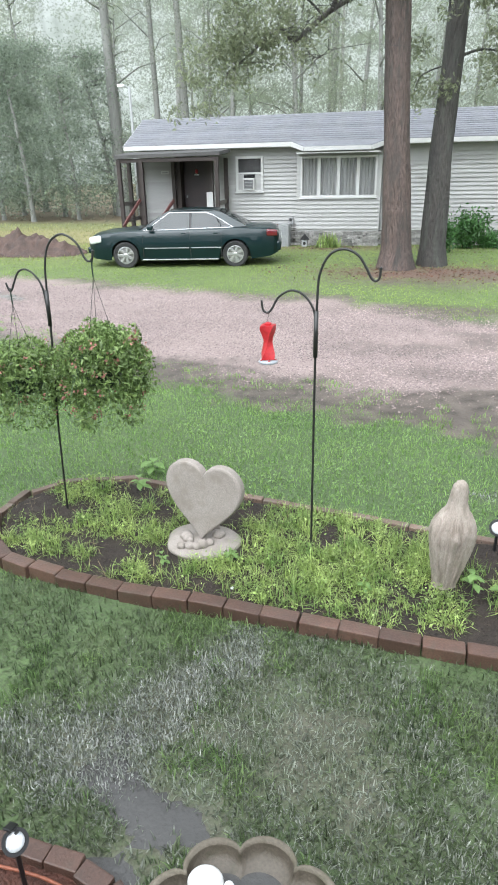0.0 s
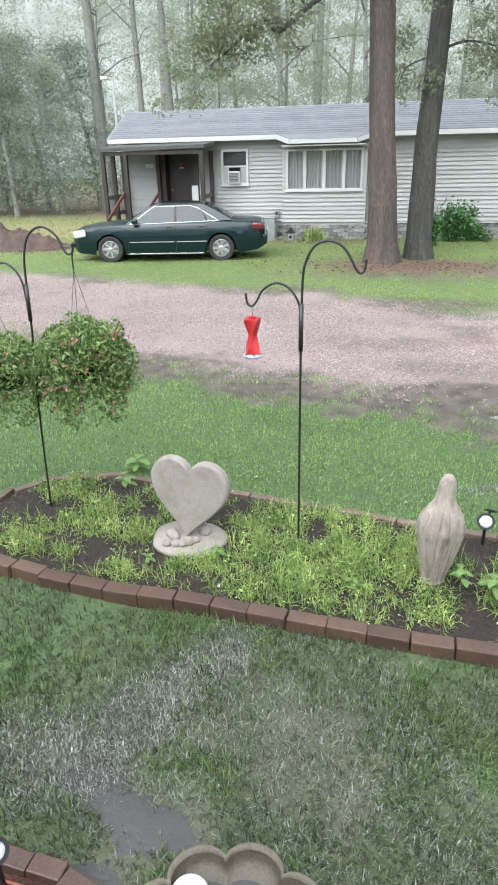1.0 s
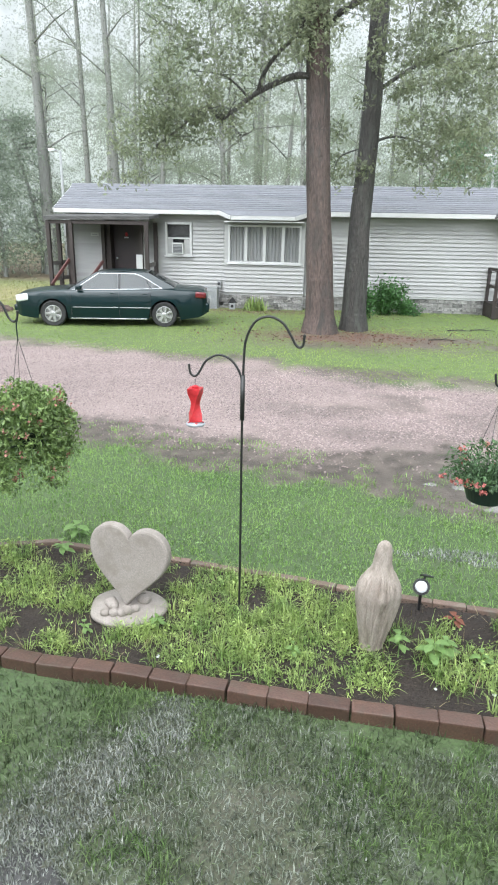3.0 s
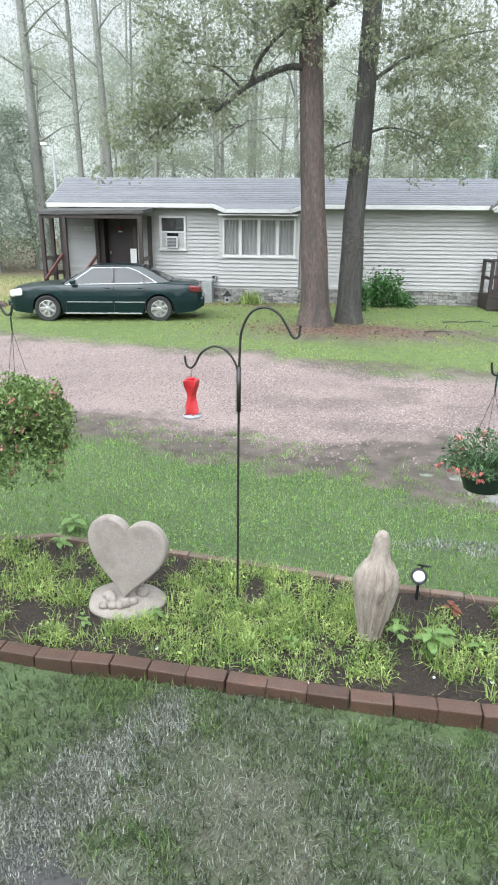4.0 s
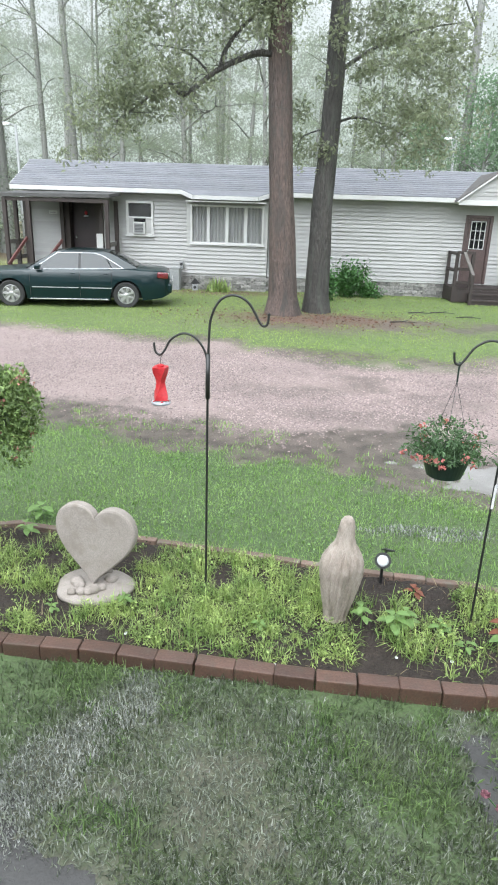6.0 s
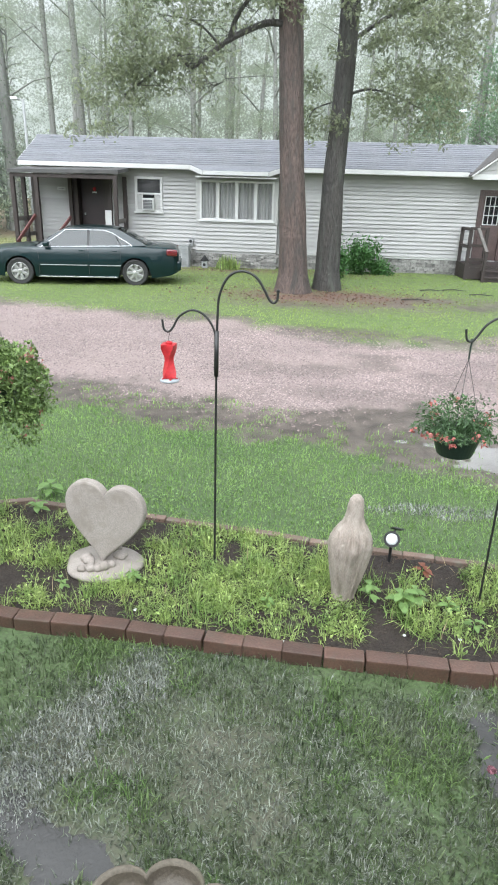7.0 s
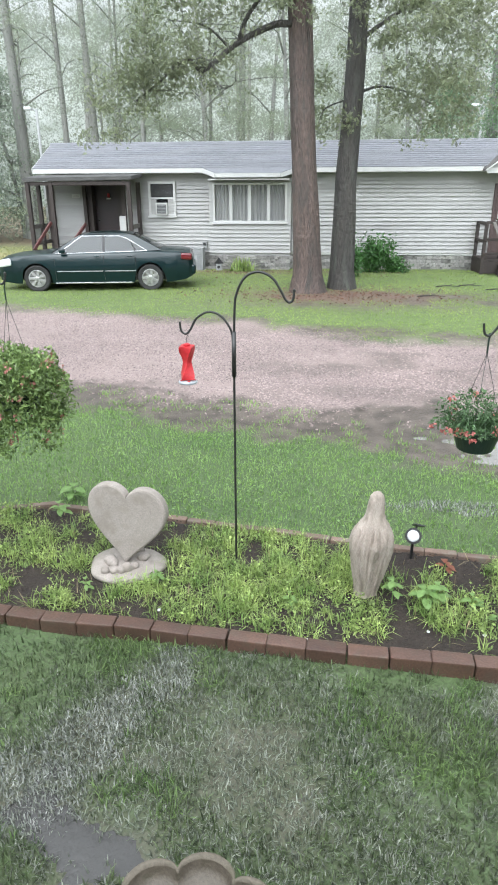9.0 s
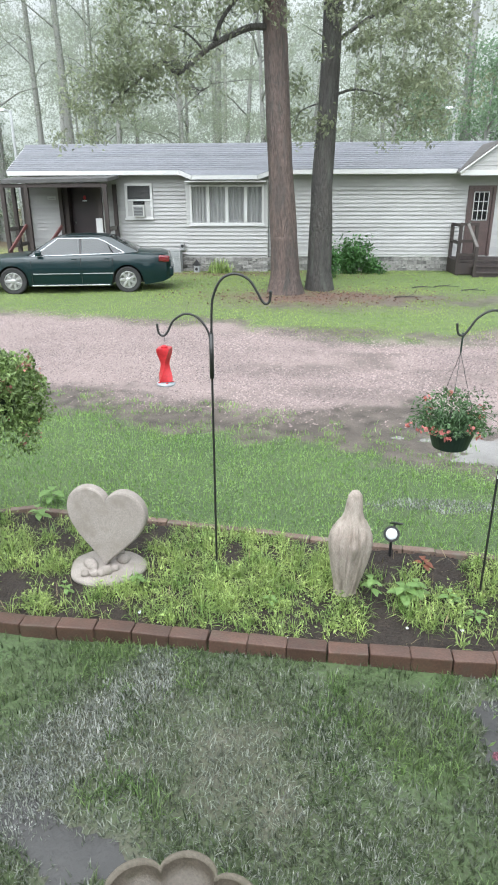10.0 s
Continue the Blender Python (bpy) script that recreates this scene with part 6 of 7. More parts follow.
SPOTS = [(-15.2, 33, 5), (-17.8, 32, 5), (-20.5, 33, 5), (-15.6, 29.5, 5), (-21, 36, 4), (-16.5, 37, 4), (-24, 36, 4), (-19, 44, 0), (-13, 41, 4), (-8.2, 36, 4), (-6.5, 41, 0),
         (-4.3, 38, 1), (-2.2, 35, 4), (0.9, 37.5, 4), (3.6, 41, 0), (5.2, 36.5, 4), (6.9, 39, 4), (15.9, 36, 0), (18.6, 42, 1),
         (-27, 45, 0), (-15, 50, 3), (-6, 52, 0), (8, 53, 0), (22, 46, 0), (-30, 38, 4), (-17.4, 28.5, 5), (20, 36, 4), (8.6, 31.5, 6), (10.6, 33, 6), (12.6, 31, 6), (6.6, 33.5, 6),
         (-19.6, 29.5, 5), (-22, 30.5, 5), (-24.5, 29.5, 5), (-4.8, 31, 4), (-1.2, 29.5, 4), (4.6, 30, 4), (13.2, 30, 4), (-8, 30.5, 4)]
rs = random.Random(5)
first = set()
for x, y, k in SPOTS:
    m = pose(x + rs.uniform(-0.2, 0.2), y, 0, 0, 0, rs.uniform(0, 360))
    if k not in first:
        first.add(k)
        kinds[k].matrix_basis = m
        ob = kinds[k]
    else:
        ob = copy_thing(kinds[k], m)
    s = rs.uniform(0.88, 1.15)
    ob.scale = (s, s, s)

# the stout bare trunks at the wood's edge: place, kind, lean and size
for x, y, k, lean, size in ((-14.48, 32.5, 1, 0.5, 1.35), (-12.1, 32.5, 3, -2.6, 0.72), (-10.6, 32.5, 1, -4.2, 0.95), (8.2, 32.5, 3, 0.6, 1.15), (-10.0, 34.5, 2, -1.0, 0.9)):
    m = pose(x, y, 0, 0, lean, 90)
    if k not in first:
        first.add(k)
        kinds[k].matrix_basis = m
        ob = kinds[k]
    else:
        ob = copy_thing(kinds[k], m)
    ob.scale = (size, size, 1.0)

# bare trunks deeper in the wood
rng = np.random.default_rng(77)
trunks = bmesh.new()
for k in range(5):
    x, y = rng.uniform(-30, 30), rng.uniform(56, 80)
    tube(trunks, [(x, y, -0.1), (x + rng.uniform(-0.5, 0.5), y, 12), (x + rng.uniform(-1, 1), y, 22)], [0.26, 0.2, 0.06], 8)
tagged(part("far_trunks", trunks, M_BARK_HAZED), "distant bare trunks within the wood", "woodland", kind="stuff")
# unseen leaf clumps added round the near house, behind the viewer, to dim reflections and skylight
vs, fs, n = [], [], 0
for k in range(330):
    a, d = rng.uniform(radians(150), radians(390)), rng.uniform(34, 60)
    if math.sin(a) * d > 22:
        continue
    v, f = leaves(rng, np.array([d * math.cos(a), d * math.sin(a), rng.uniform(0.5, 13)]) + rng.normal(size=(60, 3)) * np.array([2.6, 2.6, 1.8]), 1.1, aspect=0.65)
    vs.append(v)
    fs.append(f + n)
    n += len(v)
tagged(raw("unseen_shade_wood", np.concatenate(vs), np.concatenate(fs), M_LEAF_OAK), "added unseen leaf clumps that darken reflections and low sky light", "woodland", kind="stuff")
# shrub layer at the wood's edge
vs, fs, n = [], [], 0
for k in range(330):
    x, y = rng.uniform(-40, 26), rng.uniform(26.5, 40)
    if -9.5 < x < 12 and y < 24:
        continue
    r = rng.uniform(0.5, 1.3)
    m = 60
    v, f = leaves(rng, np.array([x, y, r * 0.9 + rng.random() * 0.8]) + rng.normal(size=(m, 3)) * np.array([r, r, r * 0.55]), 0.22, aspect=0.6)
    v[:, 2] = np.maximum(v[:, 2], 0.02)
    vs.append(v)
    fs.append(f + n)
    n += len(v)
tagged(raw("undergrowth", np.concatenate(vs), np.concatenate(fs), M_LEAF_HAZED), "tangled green undergrowth along the wood's edge", "shrubs", kind="stuff")


# ---- shrubs by the home ----
def bush(x, y, rx, ry, h, count, size, material, label, seed, name="bush"):
    rng = np.random.default_rng(seed)
    t = thing(name, x, y, 0, label, "shrub")
    st = bmesh.new()
    tips = []
    for k in range(14):
        a, d = rng.uniform(0, 2 * math.pi), rng.uniform(0.2, 1)
        tip = (rx * d * math.cos(a), ry * d * math.sin(a), h * rng.uniform(0.5, 1.0) * (1 - 0.3 * d))
        tips.append(tip)
        tube(st, [(tip[0] * 0.15, tip[1] * 0.15, 0), (tip[0] * 0.5, tip[1] * 0.5, tip[2] * 0.6), tip], [0.012, 0.008, 0.004], 5)
    tagged(part("stem_tangle", st, M_BARK_GREY, t), kind="stuff")
    c = np.array([tips[i] for i in rng.integers(0, 14, count)]) * rng.uniform(0.45, 1.05, (count, 1)) + rng.normal(size=(count, 3)) * np.array([rx, ry, h]) * 0.16
    c[:, 2] = np.maximum(c[:, 2], 0.03)
    v, f = leaves(rng, c, size)
    raw("foliage", v, f, material, t)
    return t


bush(2.0, 18.7, 0.75, 0.5, 1.0, 2600, 0.10, M_LEAF_BUSH, "leafy green bush against the block skirting", 21)
bush(2.7, 18.75, 0.45, 0.35, 0.55, 1100, 0.09, M_LEAF_BUSH, "low leafy green bush against the block skirting", 22)
bush(1.3, 17.6, 0.35, 0.3, 0.9, 900, 0.10, M_LEAF_BUSH, "leafy green sapling behind the tree trunk", 23)
bush(7.5, 18.0, 0.75, 0.6, 1.6, 2600, 0.10, M_LEAF_OAK, "tall dull green shrub beside the stoop", 24)
rng = np.random.default_rng(31)
n_ = 160
v, f = blades(rng, rng.normal(-1.95, 0.18, n_), rng.normal(18.75, 0.1, n_), np.zeros(n_), 0.42, 0.035, 0.5)
tagged(raw("lily_clump", v, f, M_WEED), "clump of strap-leaved green lilies before the bay", "plant")


# ---- hanging baskets ----
def basket(x, y, hook_z, pot_z, pot_r, spread, up, down, count, bloom, blooms, leaf, label, seed, trail=0, petal=0.017, green=None):
    """A hanging pot: shell, three wires, foliage, flowers."""
    rng = np.random.default_rng(seed)
    t = thing("hanging_basket", x, y, pot_z, label, "hanging plant", "hanging baskets")
    pot = lathe(bmesh.new(), [(pot_r * 0.70, 0.0), (pot_r * 0.74, 0.004), (pot_r * 0.98, 0.105), (pot_r * 1.04, 0.108), (pot_r * 1.04, 0.122), (pot_r * 0.96, 0.122), (pot_r * 0.9, 0.10), (0.02, 0.095)], 32)
    part("pot", pot, M_POT, t, "dark green plastic pot", smooth=False)
    top_z = hook_z - pot_z
    ring_z = top_z - 0.09
    part("hook", tube(bmesh.new(), smooth_path([(0, 0, ring_z), (0, 0, top_z - 0.02), (0.006, 0, top_z + 0.004), (-0.004, 0, top_z + 0.01)], 4), 0.0045, 6), M_POT, t)
    for k in range(3):
        a = radians(8 + 120 * k)
        part("wire", tube(bmesh.new(), [(0, 0, ring_z), (pot_r * math.cos(a), pot_r * math.sin(a), 0.118)], 0.0015, 5), M_LAMP_BODY, t)
    c = rng.normal(size=(count, 3))
    c /= np.linalg.norm(c, axis=1)[:, None]
    rad = rng.random(count) ** 0.4
    c = c * rad[:, None] * np.array([spread, spread * 0.9, 1.0])
    c[:, 2] = np.where(c[:, 2] > 0, c[:, 2] * up, c[:, 2] * down)
    lump = 1 + 0.35 * np.array([noise.noise(Vector(q) * 7.0 + Vector((seed, 0, 0))) for q in c])
    c = c * lump[:, None] + np.array([0, 0, 0.13])
    inner = np.hypot(c[:, 0], c[:, 1])
    c[:, 2] = np.where((inner < pot_r * 1.05) & (c[:, 2] < 0.10), 0.11 + rng.random(count) * 0.05, c[:, 2])
    v, f = leaves(rng, c, leaf, aspect=0.42)
    raw("foliage", v, f, green or M_LEAF_BASKET, t)
    stems = bmesh.new()
    for k in range(22 + trail):
        a = rng.uniform(0, 2 * math.pi)
        d = spread * rng.uniform(0.7, 1.15)
        z = rng.uniform(-down, up * 0.6)
        tube(stems, [(0.03 * math.cos(a), 0.03 * math.sin(a), 0.11), (0.6 * d * math.cos(a), 0.6 * d * math.sin(a), 0.17 + up * 0.25), (d * math.cos(a), d * math.sin(a), 0.10 + z)], [0.003, 0.002, 0.001], 4)
    tagged(part("stem_tangle", stems, M_LEAF_BASKET, t), kind="stuff")
    m = blooms
    a, b = rng.uniform(0, 2 * math.pi, m), rng.uniform(-0.75, 0.75, m)
    fc = np.stack([spread * 0.90 * np.cos(a) * np.cos(b), spread * 0.82 * np.sin(a) * np.cos(b), np.where(b > 0, up, down) * np.sin(b) + 0.13], 1)
    lump = 1 + 0.3 * np.array([noise.noise(Vector(q) * 7.0 + Vector((seed, 0, 0))) for q in fc])
    fc = np.repeat(fc * np.minimum(lump, 1.06)[:, None], 6, 0) + rng.normal(size=(m * 6, 3)) * 0.011
    v, f = leaves(rng, fc, petal, aspect=0.8)
    raw("blossoms", v, f, bloom, t)
    return t


basket(1.125, 2.12, 1.60, 1.0, 0.125, 0.235, 0.22, 0.0, 2300, M_BLOOM_CORAL, 17, 0.024, "hanging basket of coral flowers in a dark green pot", 41, 16, 0.026)
basket(-1.515, 2.48, 1.775, 1.02, 0.13, 0.31, 0.28, 0.45, 9000, M_BLOOM_DRY, 80, 0.036, "large hanging basket overgrown with trailing foliage", 42, 10, 0.019, M_LEAF_TRAIL)
basket(-2.08, 2.48, 1.595, 0.95, 0.13, 0.30, 0.20, 0.42, 6500, M_BLOOM_DRY, 60, 0.036, "hanging basket of trailing green foliage", 43, 10, 0.019, M_LEAF_TRAIL)
basket(1.765, 2.12, 1.775, 1.15, 0.12, 0.25, 0.20, 0.06, 1300, M_BLOOM_CORAL, 20, 0.028, "hanging basket of wispy foliage and coral flowers", 44, 12)

# ---- plants of the flower bed ----
rng = np.random.default_rng(50)


def weed_density(x, y):
    d = vnoise(x, y, 3.0, 31) * 0.42 + vnoise(x, y, 8.0, 32) * 0.75
    d = d + 0.36 * blob(x, y, 0.12, 2.05, 0.75, 0.35) - 0.42 * blob(x, y, 1.0, 1.72, 0.42, 0.11) + 0.16 * blob(x, y, 1.5, 2.0, 0.3, 0.25) - 0.3 * blob(x, y, 0.80, 1.95, 0.1, 0.2) - 0.25 * blob(x, y, 1.25, 1.95, 0.12, 0.12) - 0.22 * blob(x, y, -2.15, 2.45, 0.35, 0.3) + 0.10 * blob(x, y, -1.55, 2.3, 0.55, 0.4) - 0.25 * blob(x, y, 0.55, 2.45, 0.4, 0.1)
    return d - 0.4 * blob(x, y, 1.35, 2.45, 0.35, 0.08) + 0.25 * blob(x, y, 0.92, 2.3, 0.2, 0.14) - 0.2 * blob(x, y, 0.78, 2.0, 0.06, 0.2) - 0.05 * blob(x, y, -1.2, 1.85, 0.4, 0.08)


def scatter(n, x0, x1, y0, y1, keep):
    x, y = rng.uniform(x0, x1, n), rng.uniform(y0, y1, n)
    k = keep(x, y)
    return x[k], y[k]


def clear_of_edge(x, y, m=0.07):
    return inside(x, y, BED) & inside(x, y - m, BED) & inside(x, y + m, BED) & inside(x - m, y, BED) & inside(x + m, y, BED)


def clear_of_ornaments(x, y):
    return (np.hypot((x + 0.83) / 1.1, (y - 2.22) / 0.9) > 0.23) & (np.hypot(x - 0.615, y - 2.1) > 0.085)


wx, wy = scatter(4200, -2.4, 1.95, 1.6, 3.05, lambda x, y: clear_of_edge(x, y, 0.085) & clear_of_ornaments(x, y) & (weed_density(x, y) + rng.uniform(-0.10, 0.10, len(x)) > 0.62))


def sprawl(cx, cy, each, reach, name, length, width, lean, curl, material, label):
    """Tufts whose blades spring from a few shared crowns."""
    tx, ty = np.repeat(cx, each), np.repeat(cy, each)
    tx, ty = tx + rng.normal(0, reach, len(tx)), ty + rng.normal(0, reach, len(ty))
    ok = clear_of_edge(tx, ty, 0.05) & clear_of_ornaments(tx, ty)
    tx, ty = tx[ok], ty[ok]
    v, f = blades(rng, tx, ty, soil_height(tx, ty) - 0.004, length * (0.35 + 1.2 * vnoise(tx, ty, 5.0, 71)), width, lean, curl)
    return tagged(raw(name, v, f, material), label, "weeds", kind="stuff")


sprawl(wx, wy, 9, 0.020, "weeds", 0.10, 0.0045, 1.05, 1.7, M_WEED, "dense yellow-green weeds and grass over the bed")
sprawl(wx[::4], wy[::4], 9, 0.012, "tall_weeds", 0.11, 0.0055, 0.8, 1.6, M_WEED, "taller arching weeds over the bed")
# small rounded leaves among them
lx, ly = np.repeat(wx[::4], 10), np.repeat(wy[::4], 10)
lx, ly = lx + rng.normal(0, 0.032, len(lx)), ly + rng.normal(0, 0.032, len(ly))
ok = clear_of_edge(lx, ly, 0.05) & clear_of_ornaments(lx, ly)
lx, ly = lx[ok], ly[ok]
v, f = leaves(rng, np.stack([lx, ly, soil_height(lx, ly) + rng.uniform(0.01, 0.10, len(lx))], 1), 0.021, 0.6, 0.6)
tagged(raw("clover", v, f, M_WEED), "small round-leaved weeds covering the soil", "weeds", kind="stuff")
sx2, sy2 = scatter(700, -2.4, 1.9, 1.6, 3.0, lambda x, y: clear_of_edge(x, y) & clear_of_ornaments(x, y))
v, f = blades(rng, sx2, sy2, soil_height(sx2, sy2), 0.09, 0.0035, 1.25, 0.4)
tagged(raw("dead_stems", v, f, M_STRAW), "dry pale stems lying on the soil", "weeds", kind="stuff")


def broad_plant(x, y, h, count, size, label, seed, material=None, lean=0.0):
    """A young broad-leaved plant: stem and large single leaves."""
    rng = np.random.default_rng(seed)
    z0 = float(soil_height(x, y)) if 1.5 < y < 3.1 else float(height(x, y))
    t = thing("seedling", x, y, z0, label, "plant", "young broad-leaved plants")
    part("stem", tube(bmesh.new(), [(0, 0, -0.01), (lean * 0.5, 0, h * 0.5), (lean, 0, h)], [0.004, 0.003, 0.002], 6), M_WEED_BROAD, t)
    for k in range(count):
        a = k * 2.4 + rng.uniform(-0.3, 0.3)
        z = h * (0.35 + 0.65 * (k + 1) / count)
        ln = size * rng.uniform(0.75, 1.2)
        bm = bmesh.new()
        rows = []
        for i in range(7):
            s = i / 6
            w = ln * 0.30 * math.sin(math.pi * min(1, s * 0.93 + 0.05)) ** 0.8
            d = 0.01 + s * ln
            zz = z + 0.25 * ln * s - 0.45 * ln * s * s
            rows.append([bm.verts.new((lean * z / h + d * math.cos(a) - w * u * math.sin(a), d * math.sin(a) + w * u * math.cos(a), zz + 0.18 * w * abs(u))) for u in (-1, 0, 1)])
        for r0, r1 in zip(rows, rows[1:]):
            for j in range(2):
                bm.faces.new((r0[j], r0[j + 1], r1[j + 1], r1[j]))
        part("leaf", bm, material or M_WEED_BROAD, t, smooth=True)
    return t


for i, (x, y, h, c, s) in enumerate(((0.76, 2.02, 0.17, 8, 0.085), (0.93, 1.98, 0.15, 9, 0.10), (1.02, 2.06, 0.13, 8, 0.09), (1.20, 2.0, 0.10, 7, 0.07), (-0.62, 2.08, 0.09, 8, 0.07), (-1.02, 1.98, 0.08, 7, 0.06),
                                   (1.52, 1.86, 0.16, 9, 0.11), (1.66, 2.02, 0.17, 9, 0.12), (-1.52, 2.86, 0.12, 7, 0.10), (1.30, 1.84, 0.09, 6, 0.06), (0.18, 1.95, 0.09, 7, 0.06), (1.72, 2.2, 0.14, 8, 0.10))):
    broad_plant(x, y, h * 0.9, c, s * 0.75, "bright green young plant growing from the bed", 60 + i)
M_LEAF_RED = mat("red_brown_leaf", (0.26, 0.085, 0.05), (0.17, 0.075, 0.045), 0.45, 6, 40, 0.0, through_light=0.25)
broad_plant(1.50, 1.92, 0.15, 10, 0.075, "young plant with red-brown leaves in the bed", 83, M_LEAF_RED, 0.03)
broad_plant(1.68, 1.98, 0.14, 6, 0.13, "dark green broad-leaved plant in the bed", 84, M_LEAF_BUSH)
broad_plant(1.12, 2.38, 0.05, 7, 0.06, "low plant with red-brown leaves in the bed", 85, M_LEAF_RED)
broad_plant(-1.55, 3.2, 0.12, 8, 0.10, "bright green weed growing in the lawn", 81)

# ---- flowering plants at the edge of the near lawn ----
def flower_clump(x, y, r, h, heads, label, seed):
    rng = np.random.default_rng(seed)
    t = thing("flowering_plant", x, y, 0.0, label, "plant", "pink flowering plants")
    n = 1700
    c = rng.normal(size=(n, 3)) * np.array([r * 0.5, r * 0.5, h * 0.28]) + np.array([0, 0, h * 0.5])
    c[:, 2] = np.clip(c[:, 2], 0.02, h)
    v, f = leaves(rng, c, 0.038, aspect=0.22)
    raw("foliage", v, f, M_GRASS_TUFT, t)
    st = bmesh.new()
    for hx, hy, hz, hr in heads:
        tube(st, [(hx * 0.3, hy * 0.3, 0.0), (hx * 0.8, hy * 0.8, hz * 0.7), (hx, hy, hz)], [0.004, 0.003, 0.003], 5)
    tagged(part("stem_tangle", st, M_LEAF_BUSH, t), kind="stuff")
    for hx, hy, hz, hr in heads:
        q = rng.normal(size=(130, 3))
        q /= np.linalg.norm(q, axis=1)[:, None]
        q = q * hr * np.array([1, 1, 0.7]) * rng.uniform(0.75, 1.0, (130, 1)) + np.array([hx, hy, hz])
        v, f = leaves(rng, q, 0.016, aspect=0.85)
        raw("flower_head", v, f, M_BLOOM_PINK, t)
    return t


flower_clump(1.50, 1.05, 0.24, 0.24, [(-0.15, -0.05, 0.26, 0.05), (0.03, -0.12, 0.28, 0.045), (-0.02, 0.1, 0.25, 0.03)], "leafy plant with dusty pink flower heads", 91)
flower_clump(1.40, 0.66, 0.21, 0.15, [(-0.22, 0.16, 0.15, 0.024), (0.05, 0.1, 0.19, 0.03), (-0.02, -0.12, 0.16, 0.022), (-0.26, 0.24, 0.13, 0.014)], "leafy plant with small bright pink flowers", 92)

# ---- lawn grass ----
def grass(name, n, x0, x1, y0, y1, keep, length, width, lean, material, label, curl=0.6):
    x, y = scatter(n, x0, x1, y0, y1, keep)
    v, f = blades(rng, x, y, np.maximum(height(x, y), -0.004) - 0.004, length, width, lean, curl)
    return tagged(raw(name, v, f, material), label, "grass", kind="stuff")


def off_beds(x, y):
    return ~inside(x, y, BED) & ~inside(x, y, poly2)


def fade(x, y):
    return rng.random(len(x)) < np.clip(1.75 - np.abs(x) / 2.4, 0.0, 1) * np.clip((y + 0.95) * 1.6, 0.0, 1)


def thin(x, y, s, seed, lo, hi):
    return rng.random(len(x)) < ease(vnoise(x, y, s, seed), lo, hi) * 0.9 + 0.1


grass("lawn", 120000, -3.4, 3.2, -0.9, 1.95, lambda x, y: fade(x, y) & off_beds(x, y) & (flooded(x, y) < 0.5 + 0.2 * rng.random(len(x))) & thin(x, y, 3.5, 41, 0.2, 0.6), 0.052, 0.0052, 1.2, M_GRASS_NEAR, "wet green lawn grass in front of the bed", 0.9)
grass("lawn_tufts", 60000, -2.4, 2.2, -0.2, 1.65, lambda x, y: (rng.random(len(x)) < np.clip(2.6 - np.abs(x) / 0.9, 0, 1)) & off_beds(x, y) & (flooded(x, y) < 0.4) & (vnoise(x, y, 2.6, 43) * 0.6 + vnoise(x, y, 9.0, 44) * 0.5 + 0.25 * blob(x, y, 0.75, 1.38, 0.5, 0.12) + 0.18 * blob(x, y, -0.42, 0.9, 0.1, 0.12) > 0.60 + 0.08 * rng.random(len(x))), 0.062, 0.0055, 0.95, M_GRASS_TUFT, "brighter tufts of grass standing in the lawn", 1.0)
grass("wet_lawn", 130000, -2.4, 2.3, -0.2, 1.75, lambda x, y: off_beds(x, y) & (flooded(x, y) > 0.10 + 0.12 * rng.random(len(x))) & (standing(x, y) < 0.35 + 0.4 * rng.random(len(x))), 0.036, 0.0048, 1.4, M_GRASS_WET, "flattened grass lying in rain water, paled for its wet sheen", 0.4)
grass("glinting_lawn", 60000, -1.8, 0.3, 0.3, 1.7, lambda x, y: off_beds(x, y) & (glinting(x, y) > 0.15 + 0.3 * rng.random(len(x))), 0.030, 0.0062, 1.5, M_GRASS_GLINT, "beaten-down wet grass with sky glints put into its pale colour", 0.2)
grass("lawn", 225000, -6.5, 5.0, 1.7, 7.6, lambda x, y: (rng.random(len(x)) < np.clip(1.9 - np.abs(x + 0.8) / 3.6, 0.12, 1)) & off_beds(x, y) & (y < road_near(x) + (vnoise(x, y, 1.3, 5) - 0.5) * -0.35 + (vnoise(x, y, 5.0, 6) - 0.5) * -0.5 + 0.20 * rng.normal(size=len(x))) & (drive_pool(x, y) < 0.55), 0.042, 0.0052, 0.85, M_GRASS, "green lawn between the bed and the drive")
grass("verge_tufts", 105000, -8.0, 6.0, 3.4, 8.5, lambda x, y: (y > road_near(x) - 0.4) & (y < road_near(x) + 1.0) & (vnoise(x, y, 6.5, 47) > 0.46 + 0.28 * rng.random(len(x))) & (drive_pool(x, y) < 0.5), 0.05, 0.0065, 0.9, M_GRASS, "ragged grass tufts in the mud beside the drive")
cx_, cy_ = scatter(14000, -5.0, 3.5, 2.6, 6.5, lambda x, y: off_beds(x, y) & (y < road_near(x) + 0.1) & (vnoise(x, y, 2.1, 48) > 0.55 + 0.15 * rng.random(len(x))))
v, f = leaves(rng, np.stack([cx_, cy_, height(cx_, cy_) + rng.uniform(0.02, 0.05, len(cx_))], 1), 0.019, 0.7, 0.8)
tagged(raw("clover", v, f, M_CLOVER), "pale clover patches in the lawn", "clover", kind="stuff")
